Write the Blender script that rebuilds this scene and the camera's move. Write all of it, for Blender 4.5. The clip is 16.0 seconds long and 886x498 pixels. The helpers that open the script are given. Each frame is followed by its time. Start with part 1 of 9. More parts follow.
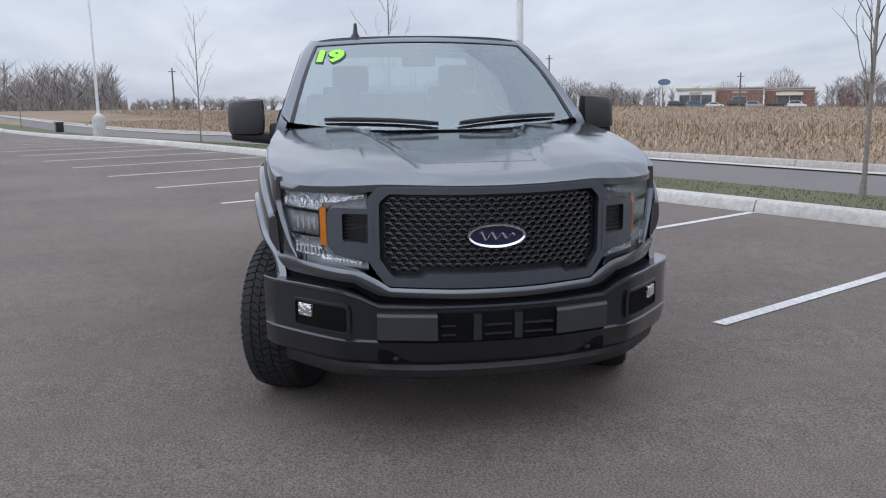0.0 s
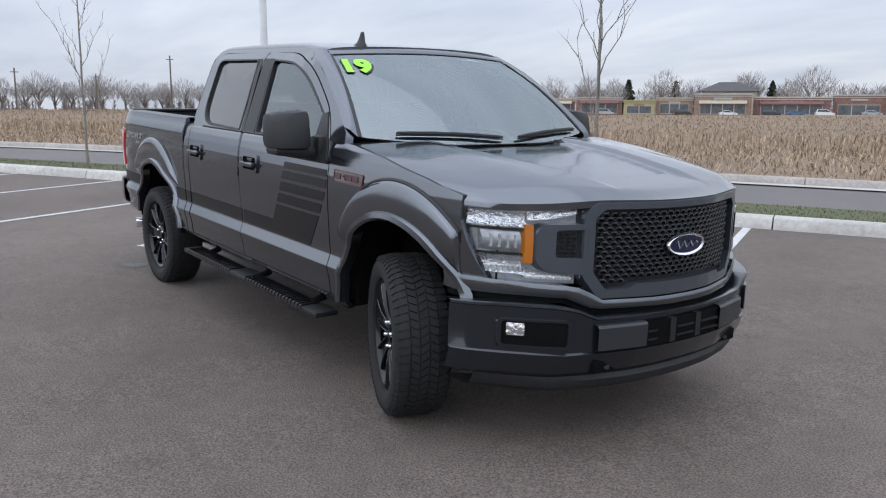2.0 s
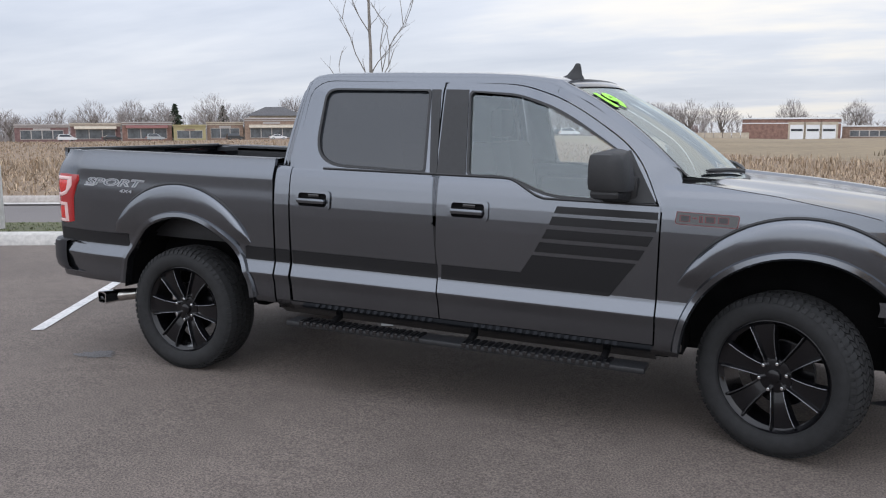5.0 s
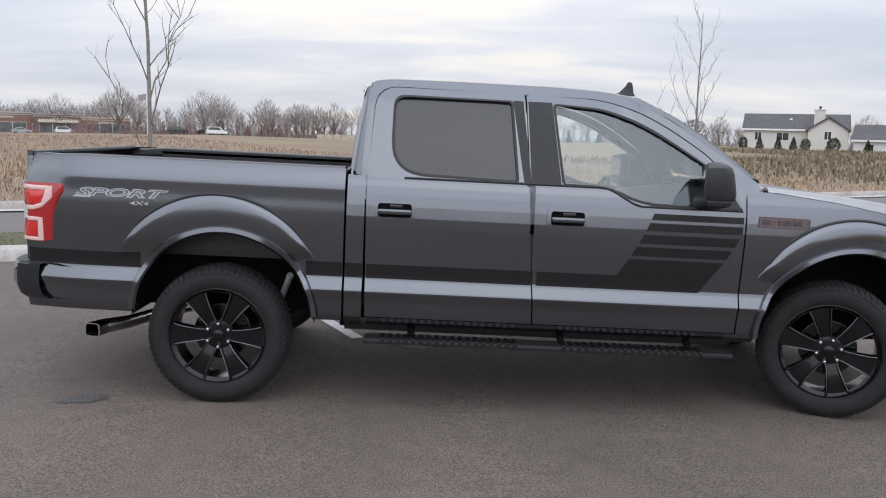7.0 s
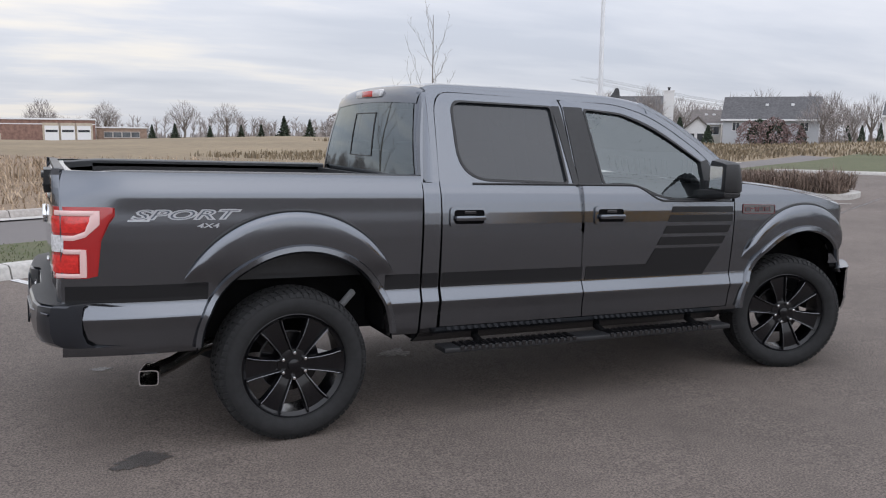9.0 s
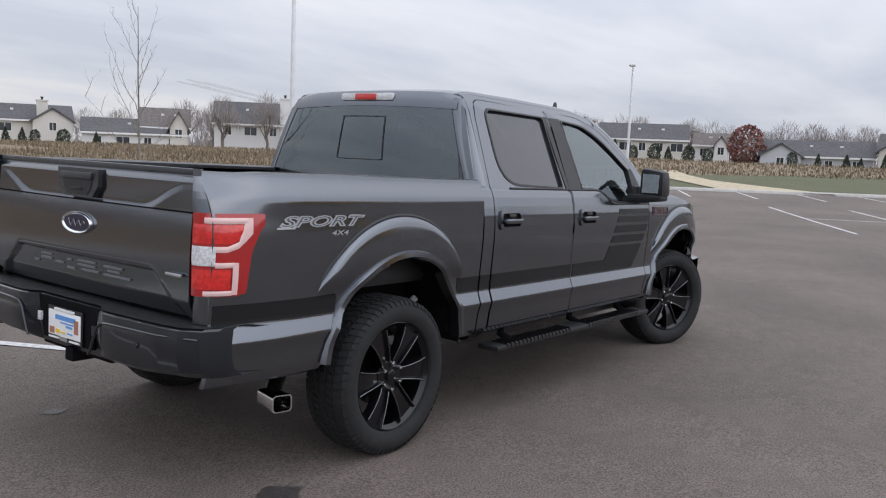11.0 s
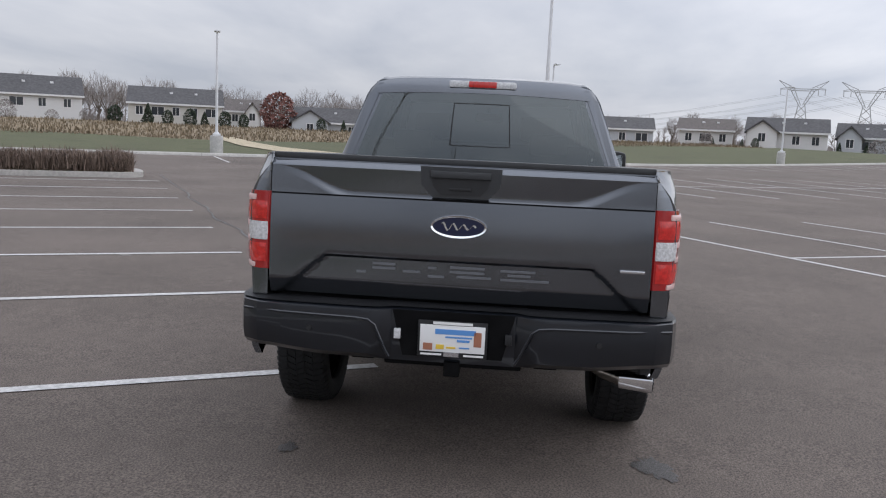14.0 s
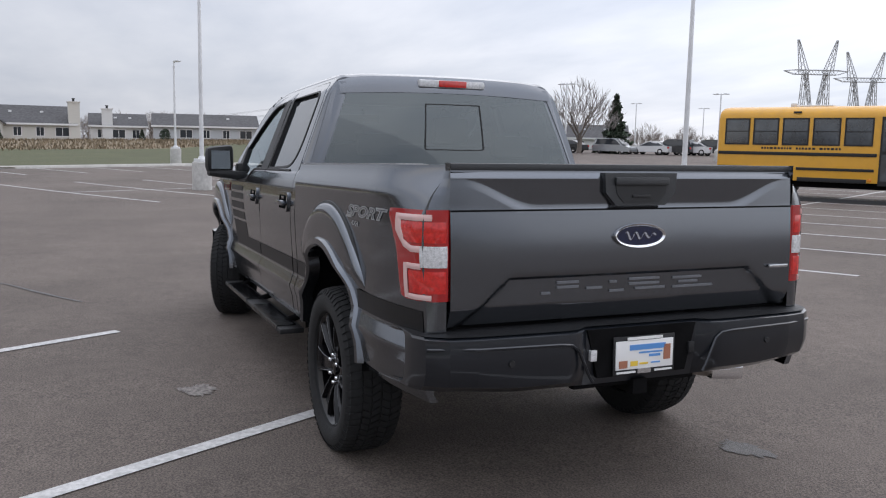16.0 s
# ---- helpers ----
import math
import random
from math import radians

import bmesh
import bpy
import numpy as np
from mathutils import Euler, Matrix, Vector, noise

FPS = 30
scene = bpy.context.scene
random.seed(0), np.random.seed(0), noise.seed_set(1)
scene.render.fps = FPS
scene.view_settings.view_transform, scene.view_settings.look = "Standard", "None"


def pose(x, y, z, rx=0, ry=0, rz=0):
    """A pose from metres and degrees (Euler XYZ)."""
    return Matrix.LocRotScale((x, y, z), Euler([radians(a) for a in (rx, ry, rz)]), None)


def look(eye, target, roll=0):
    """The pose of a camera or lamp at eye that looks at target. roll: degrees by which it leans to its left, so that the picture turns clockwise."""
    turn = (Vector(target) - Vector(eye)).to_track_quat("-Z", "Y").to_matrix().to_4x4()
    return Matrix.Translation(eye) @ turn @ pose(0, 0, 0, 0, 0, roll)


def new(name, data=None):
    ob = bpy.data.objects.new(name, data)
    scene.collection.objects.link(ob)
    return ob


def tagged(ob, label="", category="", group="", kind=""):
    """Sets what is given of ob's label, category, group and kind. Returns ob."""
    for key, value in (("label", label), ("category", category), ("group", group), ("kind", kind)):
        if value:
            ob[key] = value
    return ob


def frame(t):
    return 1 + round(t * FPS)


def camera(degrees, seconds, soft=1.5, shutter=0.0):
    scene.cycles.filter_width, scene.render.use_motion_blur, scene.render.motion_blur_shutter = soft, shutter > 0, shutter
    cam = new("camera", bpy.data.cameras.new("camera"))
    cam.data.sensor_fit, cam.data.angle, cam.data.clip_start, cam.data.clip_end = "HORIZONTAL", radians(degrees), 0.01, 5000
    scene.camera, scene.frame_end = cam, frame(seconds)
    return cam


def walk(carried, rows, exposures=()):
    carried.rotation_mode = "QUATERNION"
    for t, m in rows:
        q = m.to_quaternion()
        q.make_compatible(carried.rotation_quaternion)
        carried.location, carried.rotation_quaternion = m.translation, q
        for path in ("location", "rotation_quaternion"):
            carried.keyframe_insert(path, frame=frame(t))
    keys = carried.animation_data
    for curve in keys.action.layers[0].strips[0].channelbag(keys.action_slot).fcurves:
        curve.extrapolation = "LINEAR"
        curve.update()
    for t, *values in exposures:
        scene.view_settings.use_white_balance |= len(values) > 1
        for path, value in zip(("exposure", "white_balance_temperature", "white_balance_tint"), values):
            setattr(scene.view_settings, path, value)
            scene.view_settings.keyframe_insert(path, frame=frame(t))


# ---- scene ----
cam = camera(56.1, 16.0, 1.15)
PATH = [
    (0, (6.259, -0.818, 1.454), (4.318, -0.482, 1.104), -0.8),
    (0.5, (6.147, -1.45, 1.459), (4.257, -0.907, 1.096), -0.5),
    (1, (5.9, -2.013, 1.482), (4.07, -1.293, 1.117), -0.3),
    (1.5, (5.684, -2.62, 1.533), (3.961, -1.671, 1.175), 0.1),
    (2, (5.287, -3.134, 1.525), (3.692, -1.979, 1.18), 0.3),
    (2.5, (4.849, -3.655, 1.524), (3.364, -2.361, 1.177), -0.2),
    (3, (4.307, -4.071, 1.517), (2.936, -2.657, 1.169), -1.1),
    (3.5, (3.7, -4.472, 1.527), (2.472, -2.926, 1.209), -0.4),
    (4, (3.099, -4.78, 1.543), (2.022, -3.123, 1.237), -0.9),
    (4.2, (2.85, -4.88, 1.552), (1.82, -3.192, 1.25), -0.9),
    (6.3, (0.317, -5.668, 1.629), (0.035, -3.708, 1.344), 0.8),
    (6.5, (0.053, -5.69, 1.625), (-0.153, -3.721, 1.338), 0.8),
    (7, (-0.636, -5.784, 1.623), (-0.592, -3.804, 1.344), 1.3),
    (7.5, (-1.269, -5.731, 1.623), (-1.023, -3.766, 1.339), -0.2),
    (8, (-1.897, -5.632, 1.634), (-1.412, -3.713, 1.351), 0.3),
    (8.5, (-2.45, -5.469, 1.653), (-1.741, -3.622, 1.361), 0.2),
    (9, (-3.032, -5.207, 1.655), (-2.165, -3.427, 1.374), 0.5),
    (9.2, (-3.272, -5.109, 1.647), (-2.327, -3.367, 1.373), 0.8),
    (11.3, (-5.298, -3.383, 1.585), (-3.655, -2.268, 1.345), 2.4),
    (11.5, (-5.458, -3.18, 1.582), (-3.784, -2.112, 1.343), 2.5),
    (12, (-5.842, -2.658, 1.615), (-4.093, -1.726, 1.34), 1.7),
    (12.5, (-6.115, -2.076, 1.6), (-4.288, -1.315, 1.315), 1.0),
    (13, (-6.357, -1.474, 1.59), (-4.442, -0.977, 1.297), 1.7),
    (13.5, (-6.473, -0.836, 1.574), (-4.521, -0.508, 1.288), 1.8),
    (14, (-6.551, -0.206, 1.578), (-4.576, -0.056, 1.299), 2.6),
    (14.5, (-6.498, 0.398, 1.574), (-4.517, 0.349, 1.308), 2.0),
    (15, (-6.334, 0.995, 1.563), (-4.367, 0.732, 1.316), 1.9),
    (15.5, (-6.12, 1.551, 1.56), (-4.219, 0.982, 1.309), 1.1),
    (16, (-5.799, 2.052, 1.535), (-3.972, 1.278, 1.282), 1.1),
]
walk(cam, [(r[0], look(r[1], r[2], r[3])) for r in PATH],
     [(0, 0.34, 6200, 9.5), (1.2, 0.34, 6200, 9.5), (2.5, 0.45, 6200, 9), (4.2, 0.44, 6300, 9.5), (7, 0.46, 6480, 11), (9, 0.38, 6480, 11), (11.5, 0.32, 6480, 11), (12.5, 0.28, 6480, 11), (13.5, 0.18, 6480, 11), (14.5, 0.08, 6480, 11), (15.5, 0.08, 6480, 11), (16, 0.20, 6480, 11)])

# ---- daylight: an overcast late-autumn sky, brighter low in the west ----
SUN_AZ, SUN_EL = radians(172), radians(42)
GAP_AZ, GAP_EL = radians(4), radians(14)
world = bpy.data.worlds.new("overcast_sky")
scene.world = world
world.use_nodes = True
wt = world.node_tree
wt.nodes.clear()


def wn(kind, **sets):
    n = wt.nodes.new(kind)
    for k, v in sets.items():
        n.inputs[k].default_value = v
    return n


def wmath(op, a, b=None):
    n = wt.nodes.new("ShaderNodeMath")
    n.operation = op
    for k, v in enumerate((a, b)):
        if v is None:
            continue
        if isinstance(v, (int, float)):
            n.inputs[k].default_value = v
        else:
            wt.links.new(v, n.inputs[k])
    return n.outputs[0]


w_out = wn("ShaderNodeOutputWorld")
w_bg = wn("ShaderNodeBackground", Strength=1.0)
w_co = wn("ShaderNodeTexCoord")
w_sep = wn("ShaderNodeSeparateXYZ")
wt.links.new(w_co.outputs["Generated"], w_sep.inputs[0])
up = wmath("MAXIMUM", w_sep.outputs[2], 0.0)
lift = wmath("ADD", up, 0.13)
px, py = wmath("DIVIDE", w_sep.outputs[0], lift), wmath("DIVIDE", w_sep.outputs[1], lift)
w_vec = wn("ShaderNodeCombineXYZ")
wt.links.new(px, w_vec.inputs[0])
wt.links.new(py, w_vec.inputs[1])
w_map = wn("ShaderNodeMapping", Scale=(0.55, 1.1, 1.0), Rotation=(0, 0, 0.25), Location=(3.1, 0.4, 0))
wt.links.new(w_vec.outputs[0], w_map.inputs[0])
w_n1 = wn("ShaderNodeTexNoise", Scale=0.75, Detail=5.0, Roughness=0.48, Distortion=0.35)
w_n2 = wn("ShaderNodeTexNoise", Scale=2.6, Detail=4.0, Roughness=0.55)
for n in (w_n1, w_n2):
    wt.links.new(w_map.outputs[0], n.inputs["Vector"])
cloud = wmath("ADD", wmath("MULTIPLY", w_n1.outputs[0], 0.75), wmath("MULTIPLY", w_n2.outputs[0], 0.25))
# nearness to the bright gaps low in the west
w_dot = wn("ShaderNodeVectorMath")
w_dot.operation = "DOT_PRODUCT"
w_nrm = wn("ShaderNodeVectorMath")
w_nrm.operation = "NORMALIZE"
wt.links.new(w_co.outputs["Generated"], w_nrm.inputs[0])
wt.links.new(w_nrm.outputs[0], w_dot.inputs[0])
w_dot.inputs[1].default_value = (math.sin(GAP_AZ) * math.cos(GAP_EL), math.cos(GAP_AZ) * math.cos(GAP_EL), math.sin(GAP_EL))
near_sun = wmath("POWER", wmath("MAXIMUM", w_dot.outputs["Value"], 0.0), 7.0)
ramp = wn("ShaderNodeValToRGB")
ramp.color_ramp.elements[0].position, ramp.color_ramp.elements[0].color = 0.36, (0.54, 0.58, 0.67, 1)
ramp.color_ramp.elements[1].position, ramp.color_ramp.elements[1].color = 0.66, (0.78, 0.80, 0.86, 1)
wt.links.new(cloud, ramp.inputs[0])
gap = wn("ShaderNodeMapRange")
gap.inputs["From Min"].default_value, gap.inputs["From Max"].default_value = 0.50, 0.64
wt.links.new(cloud, gap.inputs["Value"])
glow = wmath("MULTIPLY", near_sun, wmath("ADD", wmath("MULTIPLY", gap.outputs[0], 0.62), 0.08))
w_warm = wn("ShaderNodeMix")
w_warm.data_type = "RGBA"
w_warm.blend_type = "MIX"
wt.links.new(wmath("MINIMUM", glow, 1.0), w_warm.inputs["Factor"])
wt.links.new(ramp.outputs[0], w_warm.inputs["A"])
w_warm.inputs["B"].default_value = (1.0, 0.90, 0.74, 1)
# a little clear sky behind the veil
w_sky = wt.nodes.new("ShaderNodeTexSky")
w_sky.sky_type = "NISHITA"
w_sky.sun_disc = False
w_sky.sun_elevation, w_sky.sun_rotation = SUN_EL, SUN_AZ
w_str = wn("ShaderNodeVectorMath")
w_str.operation = "SCALE"
w_str.inputs["Scale"].default_value = 0.06
wt.links.new(w_sky.outputs[0], w_str.inputs[0])
w_mix = wn("ShaderNodeMix", Factor=0.12)
w_mix.data_type = "RGBA"
wt.links.new(w_warm.outputs["Result"], w_mix.inputs["A"])
wt.links.new(w_str.outputs[0], w_mix.inputs["B"])
# the overcast is brightest overhead and in the south, where the sun stands behind it
w_amt = wn("ShaderNodeVectorMath")
w_amt.operation = "SCALE"
wt.links.new(w_mix.outputs["Result"], w_amt.inputs[0])
facing = wmath("ADD", wmath("MULTIPLY", w_sep.outputs[0], math.sin(SUN_AZ)), wmath("MULTIPLY", w_sep.outputs[1], math.cos(SUN_AZ)))
south = wmath("POWER", wmath("MAXIMUM", facing, 0.0), 1.5)
over = wmath("MULTIPLY", wmath("POWER", up, 1.1), 1.25)
wt.links.new(wmath("ADD", wmath("ADD", over, 0.80), wmath("MULTIPLY", south, 0.55)), w_amt.inputs["Scale"])
wt.links.new(w_amt.outputs[0], w_bg.inputs["Color"])
wt.links.new(w_bg.outputs[0], w_out.inputs[0])

sun = new("sun", bpy.data.lights.new("sun", "SUN"))
sun.data.energy, sun.data.angle, sun.data.color = 0.60, radians(150), (1.0, 0.97, 0.93)
sun_way = Vector((math.sin(SUN_AZ) * math.cos(SUN_EL), math.cos(SUN_AZ) * math.cos(SUN_EL), math.sin(SUN_EL)))
sun.matrix_world = look(sun_way * 60, (0, 0, 0))
scene.view_settings.exposure = 0.0


# ---- materials ----
def material(name, color, rough=0.6, metal=0.0, spec=0.5, var=0.0, scale=8.0, bump=0.0, bscale=60.0, coat=0.0, color2=None, stretch=(1, 1, 1), island=0.0, big=0.0, bigscale=0.35, mid=0.0, midscale=6.0):
    """A surface: base colour with grain and a second, larger variation, and fine relief."""
    m = bpy.data.materials.new(name)
    m.use_nodes = True
    t = m.node_tree
    b = t.nodes["Principled BSDF"]
    b.inputs["Base Color"].default_value = (*color, 1)
    b.inputs["Roughness"].default_value = rough
    b.inputs["Metallic"].default_value = metal
    b.inputs["Specular IOR Level"].default_value = spec
    if coat:
        b.inputs["Coat Weight"].default_value, b.inputs["Coat Roughness"].default_value = coat, 0.04
    co = t.nodes.new("ShaderNodeTexCoord")
    mp = t.nodes.new("ShaderNodeMapping")
    mp.inputs["Scale"].default_value = stretch
    t.links.new(co.outputs["Object"], mp.inputs[0])
    col = None

    def noise(sc, det=4.0, ro=0.6):
        n = t.nodes.new("ShaderNodeTexNoise")
        n.inputs["Scale"].default_value, n.inputs["Detail"].default_value, n.inputs["Roughness"].default_value = sc, det, ro
        t.links.new(mp.outputs[0], n.inputs["Vector"])
        return n.outputs[0]

    def mixed(fac, a, c):
        n = t.nodes.new("ShaderNodeMix")
        n.data_type = "RGBA"
        t.links.new(fac, n.inputs["Factor"])
        for key, v in (("A", a), ("B", c)):
            if isinstance(v, tuple):
                n.inputs[key].default_value = (*v, 1)
            else:
                t.links.new(v, n.inputs[key])
        return n.outputs["Result"]

    def ranged(v, lo, hi):
        n = t.nodes.new("ShaderNodeMapRange")
        n.inputs["From Min"].default_value, n.inputs["From Max"].default_value = lo, hi
        t.links.new(v, n.inputs["Value"])
        return n.outputs[0]

    def dim(c, k):
        return tuple(min(1.0, x * k) for x in c)

    if var:
        second = color2 or dim(color, 1 - var)
        col = mixed(ranged(noise(scale), 0.35, 0.65), dim(color, 1 + var * 0.5) if not color2 else color, second)
    for big, bigscale in ((big, bigscale), (mid, midscale)):
        if not big:
            continue
        base = col or color
        n = t.nodes.new("ShaderNodeMix")
        n.data_type, n.blend_type = "RGBA", "MULTIPLY"
        t.links.new(ranged(noise(bigscale, 3.0), 0.3, 0.7), n.inputs["Factor"])
        if isinstance(base, tuple):
            n.inputs["A"].default_value = (*base, 1)
        else:
            t.links.new(base, n.inputs["A"])
        n.inputs["B"].default_value = (1 - big, 1 - big, 1 - big, 1)
        col = n.outputs["Result"]
    if island:
        g = t.nodes.new("ShaderNodeNewGeometry")
        n = t.nodes.new("ShaderNodeHueSaturation")
        n.inputs["Color"].default_value = (*color, 1)
        if col:
            t.links.new(col, n.inputs["Color"])
        mm = t.nodes.new("ShaderNodeMapRange")
        mm.inputs["To Min"].default_value, mm.inputs["To Max"].default_value = 1 - island, 1 + island
        t.links.new(g.outputs["Random Per Island"], mm.inputs["Value"])
        t.links.new(mm.outputs[0], n.inputs["Value"])
        col = n.outputs[0]
    if col:
        t.links.new(col, b.inputs["Base Color"])
    if bump:
        n = t.nodes.new("ShaderNodeBump")
        n.inputs["Strength"].default_value, n.inputs["Distance"].default_value = bump, 0.01
        t.links.new(noise(bscale, 3.0), n.inputs["Height"])
        t.links.new(n.outputs[0], b.inputs["Normal"])
    return m


def glass(name, tint, gloss=1.0, rough=0.0, ior=1.45):
    """A thin pane: clear or tinted, with a reflection that grows at a glancing angle."""
    m = bpy.data.materials.new(name)
    m.use_nodes = True
    t = m.node_tree
    t.nodes.clear()
    o = t.nodes.new("ShaderNodeOutputMaterial")
    mix = t.nodes.new("ShaderNodeMixShader")
    tr = t.nodes.new("ShaderNodeBsdfTransparent")
    tr.inputs[0].default_value = (*tint, 1)
    gl = t.nodes.new("ShaderNodeBsdfGlossy")
    gl.inputs["Roughness"].default_value = rough
    gl.inputs["Color"].default_value = (gloss * 0.88, gloss * 0.97, gloss, 1)
    fr = t.nodes.new("ShaderNodeFresnel")
    fr.inputs[0].default_value = ior
    t.links.new(fr.outputs[0], mix.inputs[0])
    t.links.new(tr.outputs[0], mix.inputs[1])
    t.links.new(gl.outputs[0], mix.inputs[2])
    t.links.new(mix.outputs[0], o.inputs[0])
    return m


M_ASPHALT = material("asphalt", (0.211, 0.174, 0.151), 0.82, var=0.58, scale=95.0, bump=0.75, bscale=150.0, big=0.34, bigscale=0.30, spec=0.35, mid=0.18, midscale=7.0)
M_ROAD = material("road_asphalt", (0.16, 0.145, 0.14), 0.85, var=0.25, scale=60.0, bump=0.4, bscale=120.0, big=0.15)
M_CONCRETE = material("concrete", (0.50, 0.48, 0.45), 0.8, var=0.18, scale=14.0, bump=0.25, bscale=90.0, big=0.22, bigscale=1.2)
M_CONCRETE_OLD = material("weathered_concrete", (0.40, 0.365, 0.335), 0.85, var=0.18, scale=14.0, bump=0.25, bscale=90.0, big=0.22, bigscale=1.2)
M_PIER = material("pier_concrete", (0.52, 0.51, 0.49), 0.85, var=0.16, scale=9.0, bump=0.3, bscale=70.0, big=0.2, bigscale=2.0)
M_LINE = material("line_paint", (0.62, 0.61, 0.60), 0.6, var=0.25, scale=30.0, bump=0.4, bscale=160.0, big=0.2, bigscale=2.0)
M_GRASS = material("mown_grass", (0.070, 0.088, 0.032), 0.9, var=0.5, scale=6.0, bump=0.8, bscale=60.0, color2=(0.11, 0.102, 0.05), big=0.25)
M_GRASSBLADE = material("grass_blade", (0.085, 0.102, 0.038), 0.9, island=0.4)
M_STUBBLE_GROUND = material("stubble_ground", (0.285, 0.205, 0.135), 0.95, var=0.6, scale=9.0, bump=1.0, bscale=20.0, color2=(0.185, 0.132, 0.087), big=0.3, bigscale=0.08, stretch=(1.0, 1.0, 1.0))
M_STALK = material("dry_corn", (0.325, 0.245, 0.168), 0.85, island=0.5)
M_PRAIRIE = material("prairie_ground", (0.205, 0.155, 0.098), 0.95, var=0.6, scale=1.2, color2=(0.27, 0.208, 0.125), bump=1.0, bscale=12.0, big=0.3, bigscale=0.06)
M_TUFT = material("prairie_tuft", (0.185, 0.145, 0.095), 0.9, island=0.4)
M_SAND = material("sandy_track", (0.46, 0.39, 0.27), 0.95, var=0.3, scale=3.0, bump=0.6, bscale=20.0)
M_BARK = material("bare_bark", (0.165, 0.14, 0.122), 0.9, var=0.3, scale=20.0, bump=0.5, bscale=60.0)
M_BARK_PALE = material("pale_bark", (0.23, 0.205, 0.18), 0.9, var=0.3, scale=30.0, bump=0.4, bscale=80.0)
M_TWIG_FAR = material("far_twigs", (0.27, 0.245, 0.235), 0.95, island=0.25)
M_TWIG_RED = material("reddish_twigs", (0.21, 0.15, 0.145), 0.95, island=0.3)
M_RUST = material("russet_leaves", (0.21, 0.10, 0.085), 0.9, island=0.4)
M_EVERGREEN = material("evergreen_needles", (0.036, 0.052, 0.032), 0.9, island=0.45)
M_SHRUB = material("shrub_twigs", (0.17, 0.125, 0.10), 0.9, island=0.4)
M_POLE = material("galvanised_pole", (0.66, 0.67, 0.68), 0.45, var=0.08, scale=4.0)
M_WOODPOLE = material("weathered_pole", (0.16, 0.135, 0.115), 0.9, var=0.3, scale=8.0)
M_STEEL = material("lattice_steel", (0.36, 0.37, 0.38), 0.5)
M_SIDING = material("white_siding", (0.66, 0.66, 0.66), 0.7, var=0.06, scale=3.0, stretch=(0.3, 0.3, 8.0))
M_SIDING_B = material("cream_siding", (0.58, 0.56, 0.52), 0.7, var=0.06, scale=3.0, stretch=(0.3, 0.3, 8.0))
M_SIDING_C = material("grey_siding", (0.47, 0.49, 0.52), 0.7, var=0.06, scale=3.0, stretch=(0.3, 0.3, 8.0))
M_SHINGLE = material("roof_shingle", (0.10, 0.098, 0.102), 0.9, var=0.3, scale=3.0, bump=0.4, bscale=8.0, big=0.2)
M_SHINGLE_B = material("brown_shingle", (0.13, 0.115, 0.108), 0.9, var=0.3, scale=3.0, bump=0.4, bscale=8.0)
M_DARKGLASS = material("house_window", (0.03, 0.035, 0.042), 0.1, spec=0.6)
M_SHOPGLASS = material("shop_window", (0.10, 0.11, 0.12), 0.2, spec=0.6, var=0.4, scale=0.7)
M_BUSGLASS = material("bus_window", (0.045, 0.055, 0.065), 0.08, spec=0.9, coat=1.0, var=0.4, scale=1.4)
M_TRIM = material("white_trim", (0.72, 0.72, 0.72), 0.6)
M_BRICK = material("red_brick", (0.255, 0.150, 0.120), 0.85, var=0.3, scale=1.5, big=0.15, bigscale=0.1)
M_BRICK_B = material("brown_brick", (0.27, 0.19, 0.145), 0.85, var=0.25, scale=1.5)
M_BRICK_C = material("maroon_brick", (0.200, 0.120, 0.115), 0.85, var=0.25, scale=1.5)
M_BEIGE = material("beige_block", (0.46, 0.40, 0.32), 0.85, var=0.15, scale=1.5)
M_YELLOWWALL = material("yellow_stucco", (0.38, 0.33, 0.18), 0.85, var=0.12, scale=1.0)
M_PALETRIM = material("weathered_pale_trim", (0.40, 0.37, 0.35), 0.7, var=0.12, scale=1.0)
M_FLAG = material("faded_flag_cloth", (0.20, 0.20, 0.24), 0.9, var=0.5, scale=2.2, color2=(0.42, 0.36, 0.36), stretch=(0.2, 0.2, 3.0))
M_AWNING = material("red_awning", (0.19, 0.08, 0.072), 0.7, var=0.1)
M_FARWHITE = material("white_cladding", (0.70, 0.71, 0.72), 0.6, var=0.05)
M_BUS = material("school_bus_yellow", (0.68, 0.34, 0.018), 0.4, coat=0.4, var=0.06, scale=2.0)
M_BLACK = material("black_plastic", (0.010, 0.0105, 0.012), 0.5, var=0.2, scale=40.0, bump=0.15, bscale=400.0)
M_BLACKG = material("gloss_black", (0.006, 0.006, 0.007), 0.16, coat=0.8)
M_RUBBER = material("tyre_rubber", (0.012, 0.0125, 0.0135), 0.82, var=0.35, scale=25.0, bump=0.2, bscale=150.0, big=0.3, bigscale=5.0)
M_PAINT = material("grey_metallic_paint", (0.140, 0.151, 0.169), 0.16, metal=0.96, coat=1.0, var=0.10, scale=900.0)
for key, value in (("Coat IOR", 1.42), ("Coat Roughness", 0.10), ("Specular Tint", (0.55, 0.56, 0.58, 1))):
    M_PAINT.node_tree.nodes["Principled BSDF"].inputs[key].default_value = value
M_SURROUND = material("grille_surround_grey", (0.088, 0.102, 0.125), 0.30, metal=0.6, coat=0.7)
M_SATIN = material("dark_satin_trim", (0.015, 0.018, 0.024), 0.28, metal=0.4, coat=0.6, var=0.08, scale=300.0)
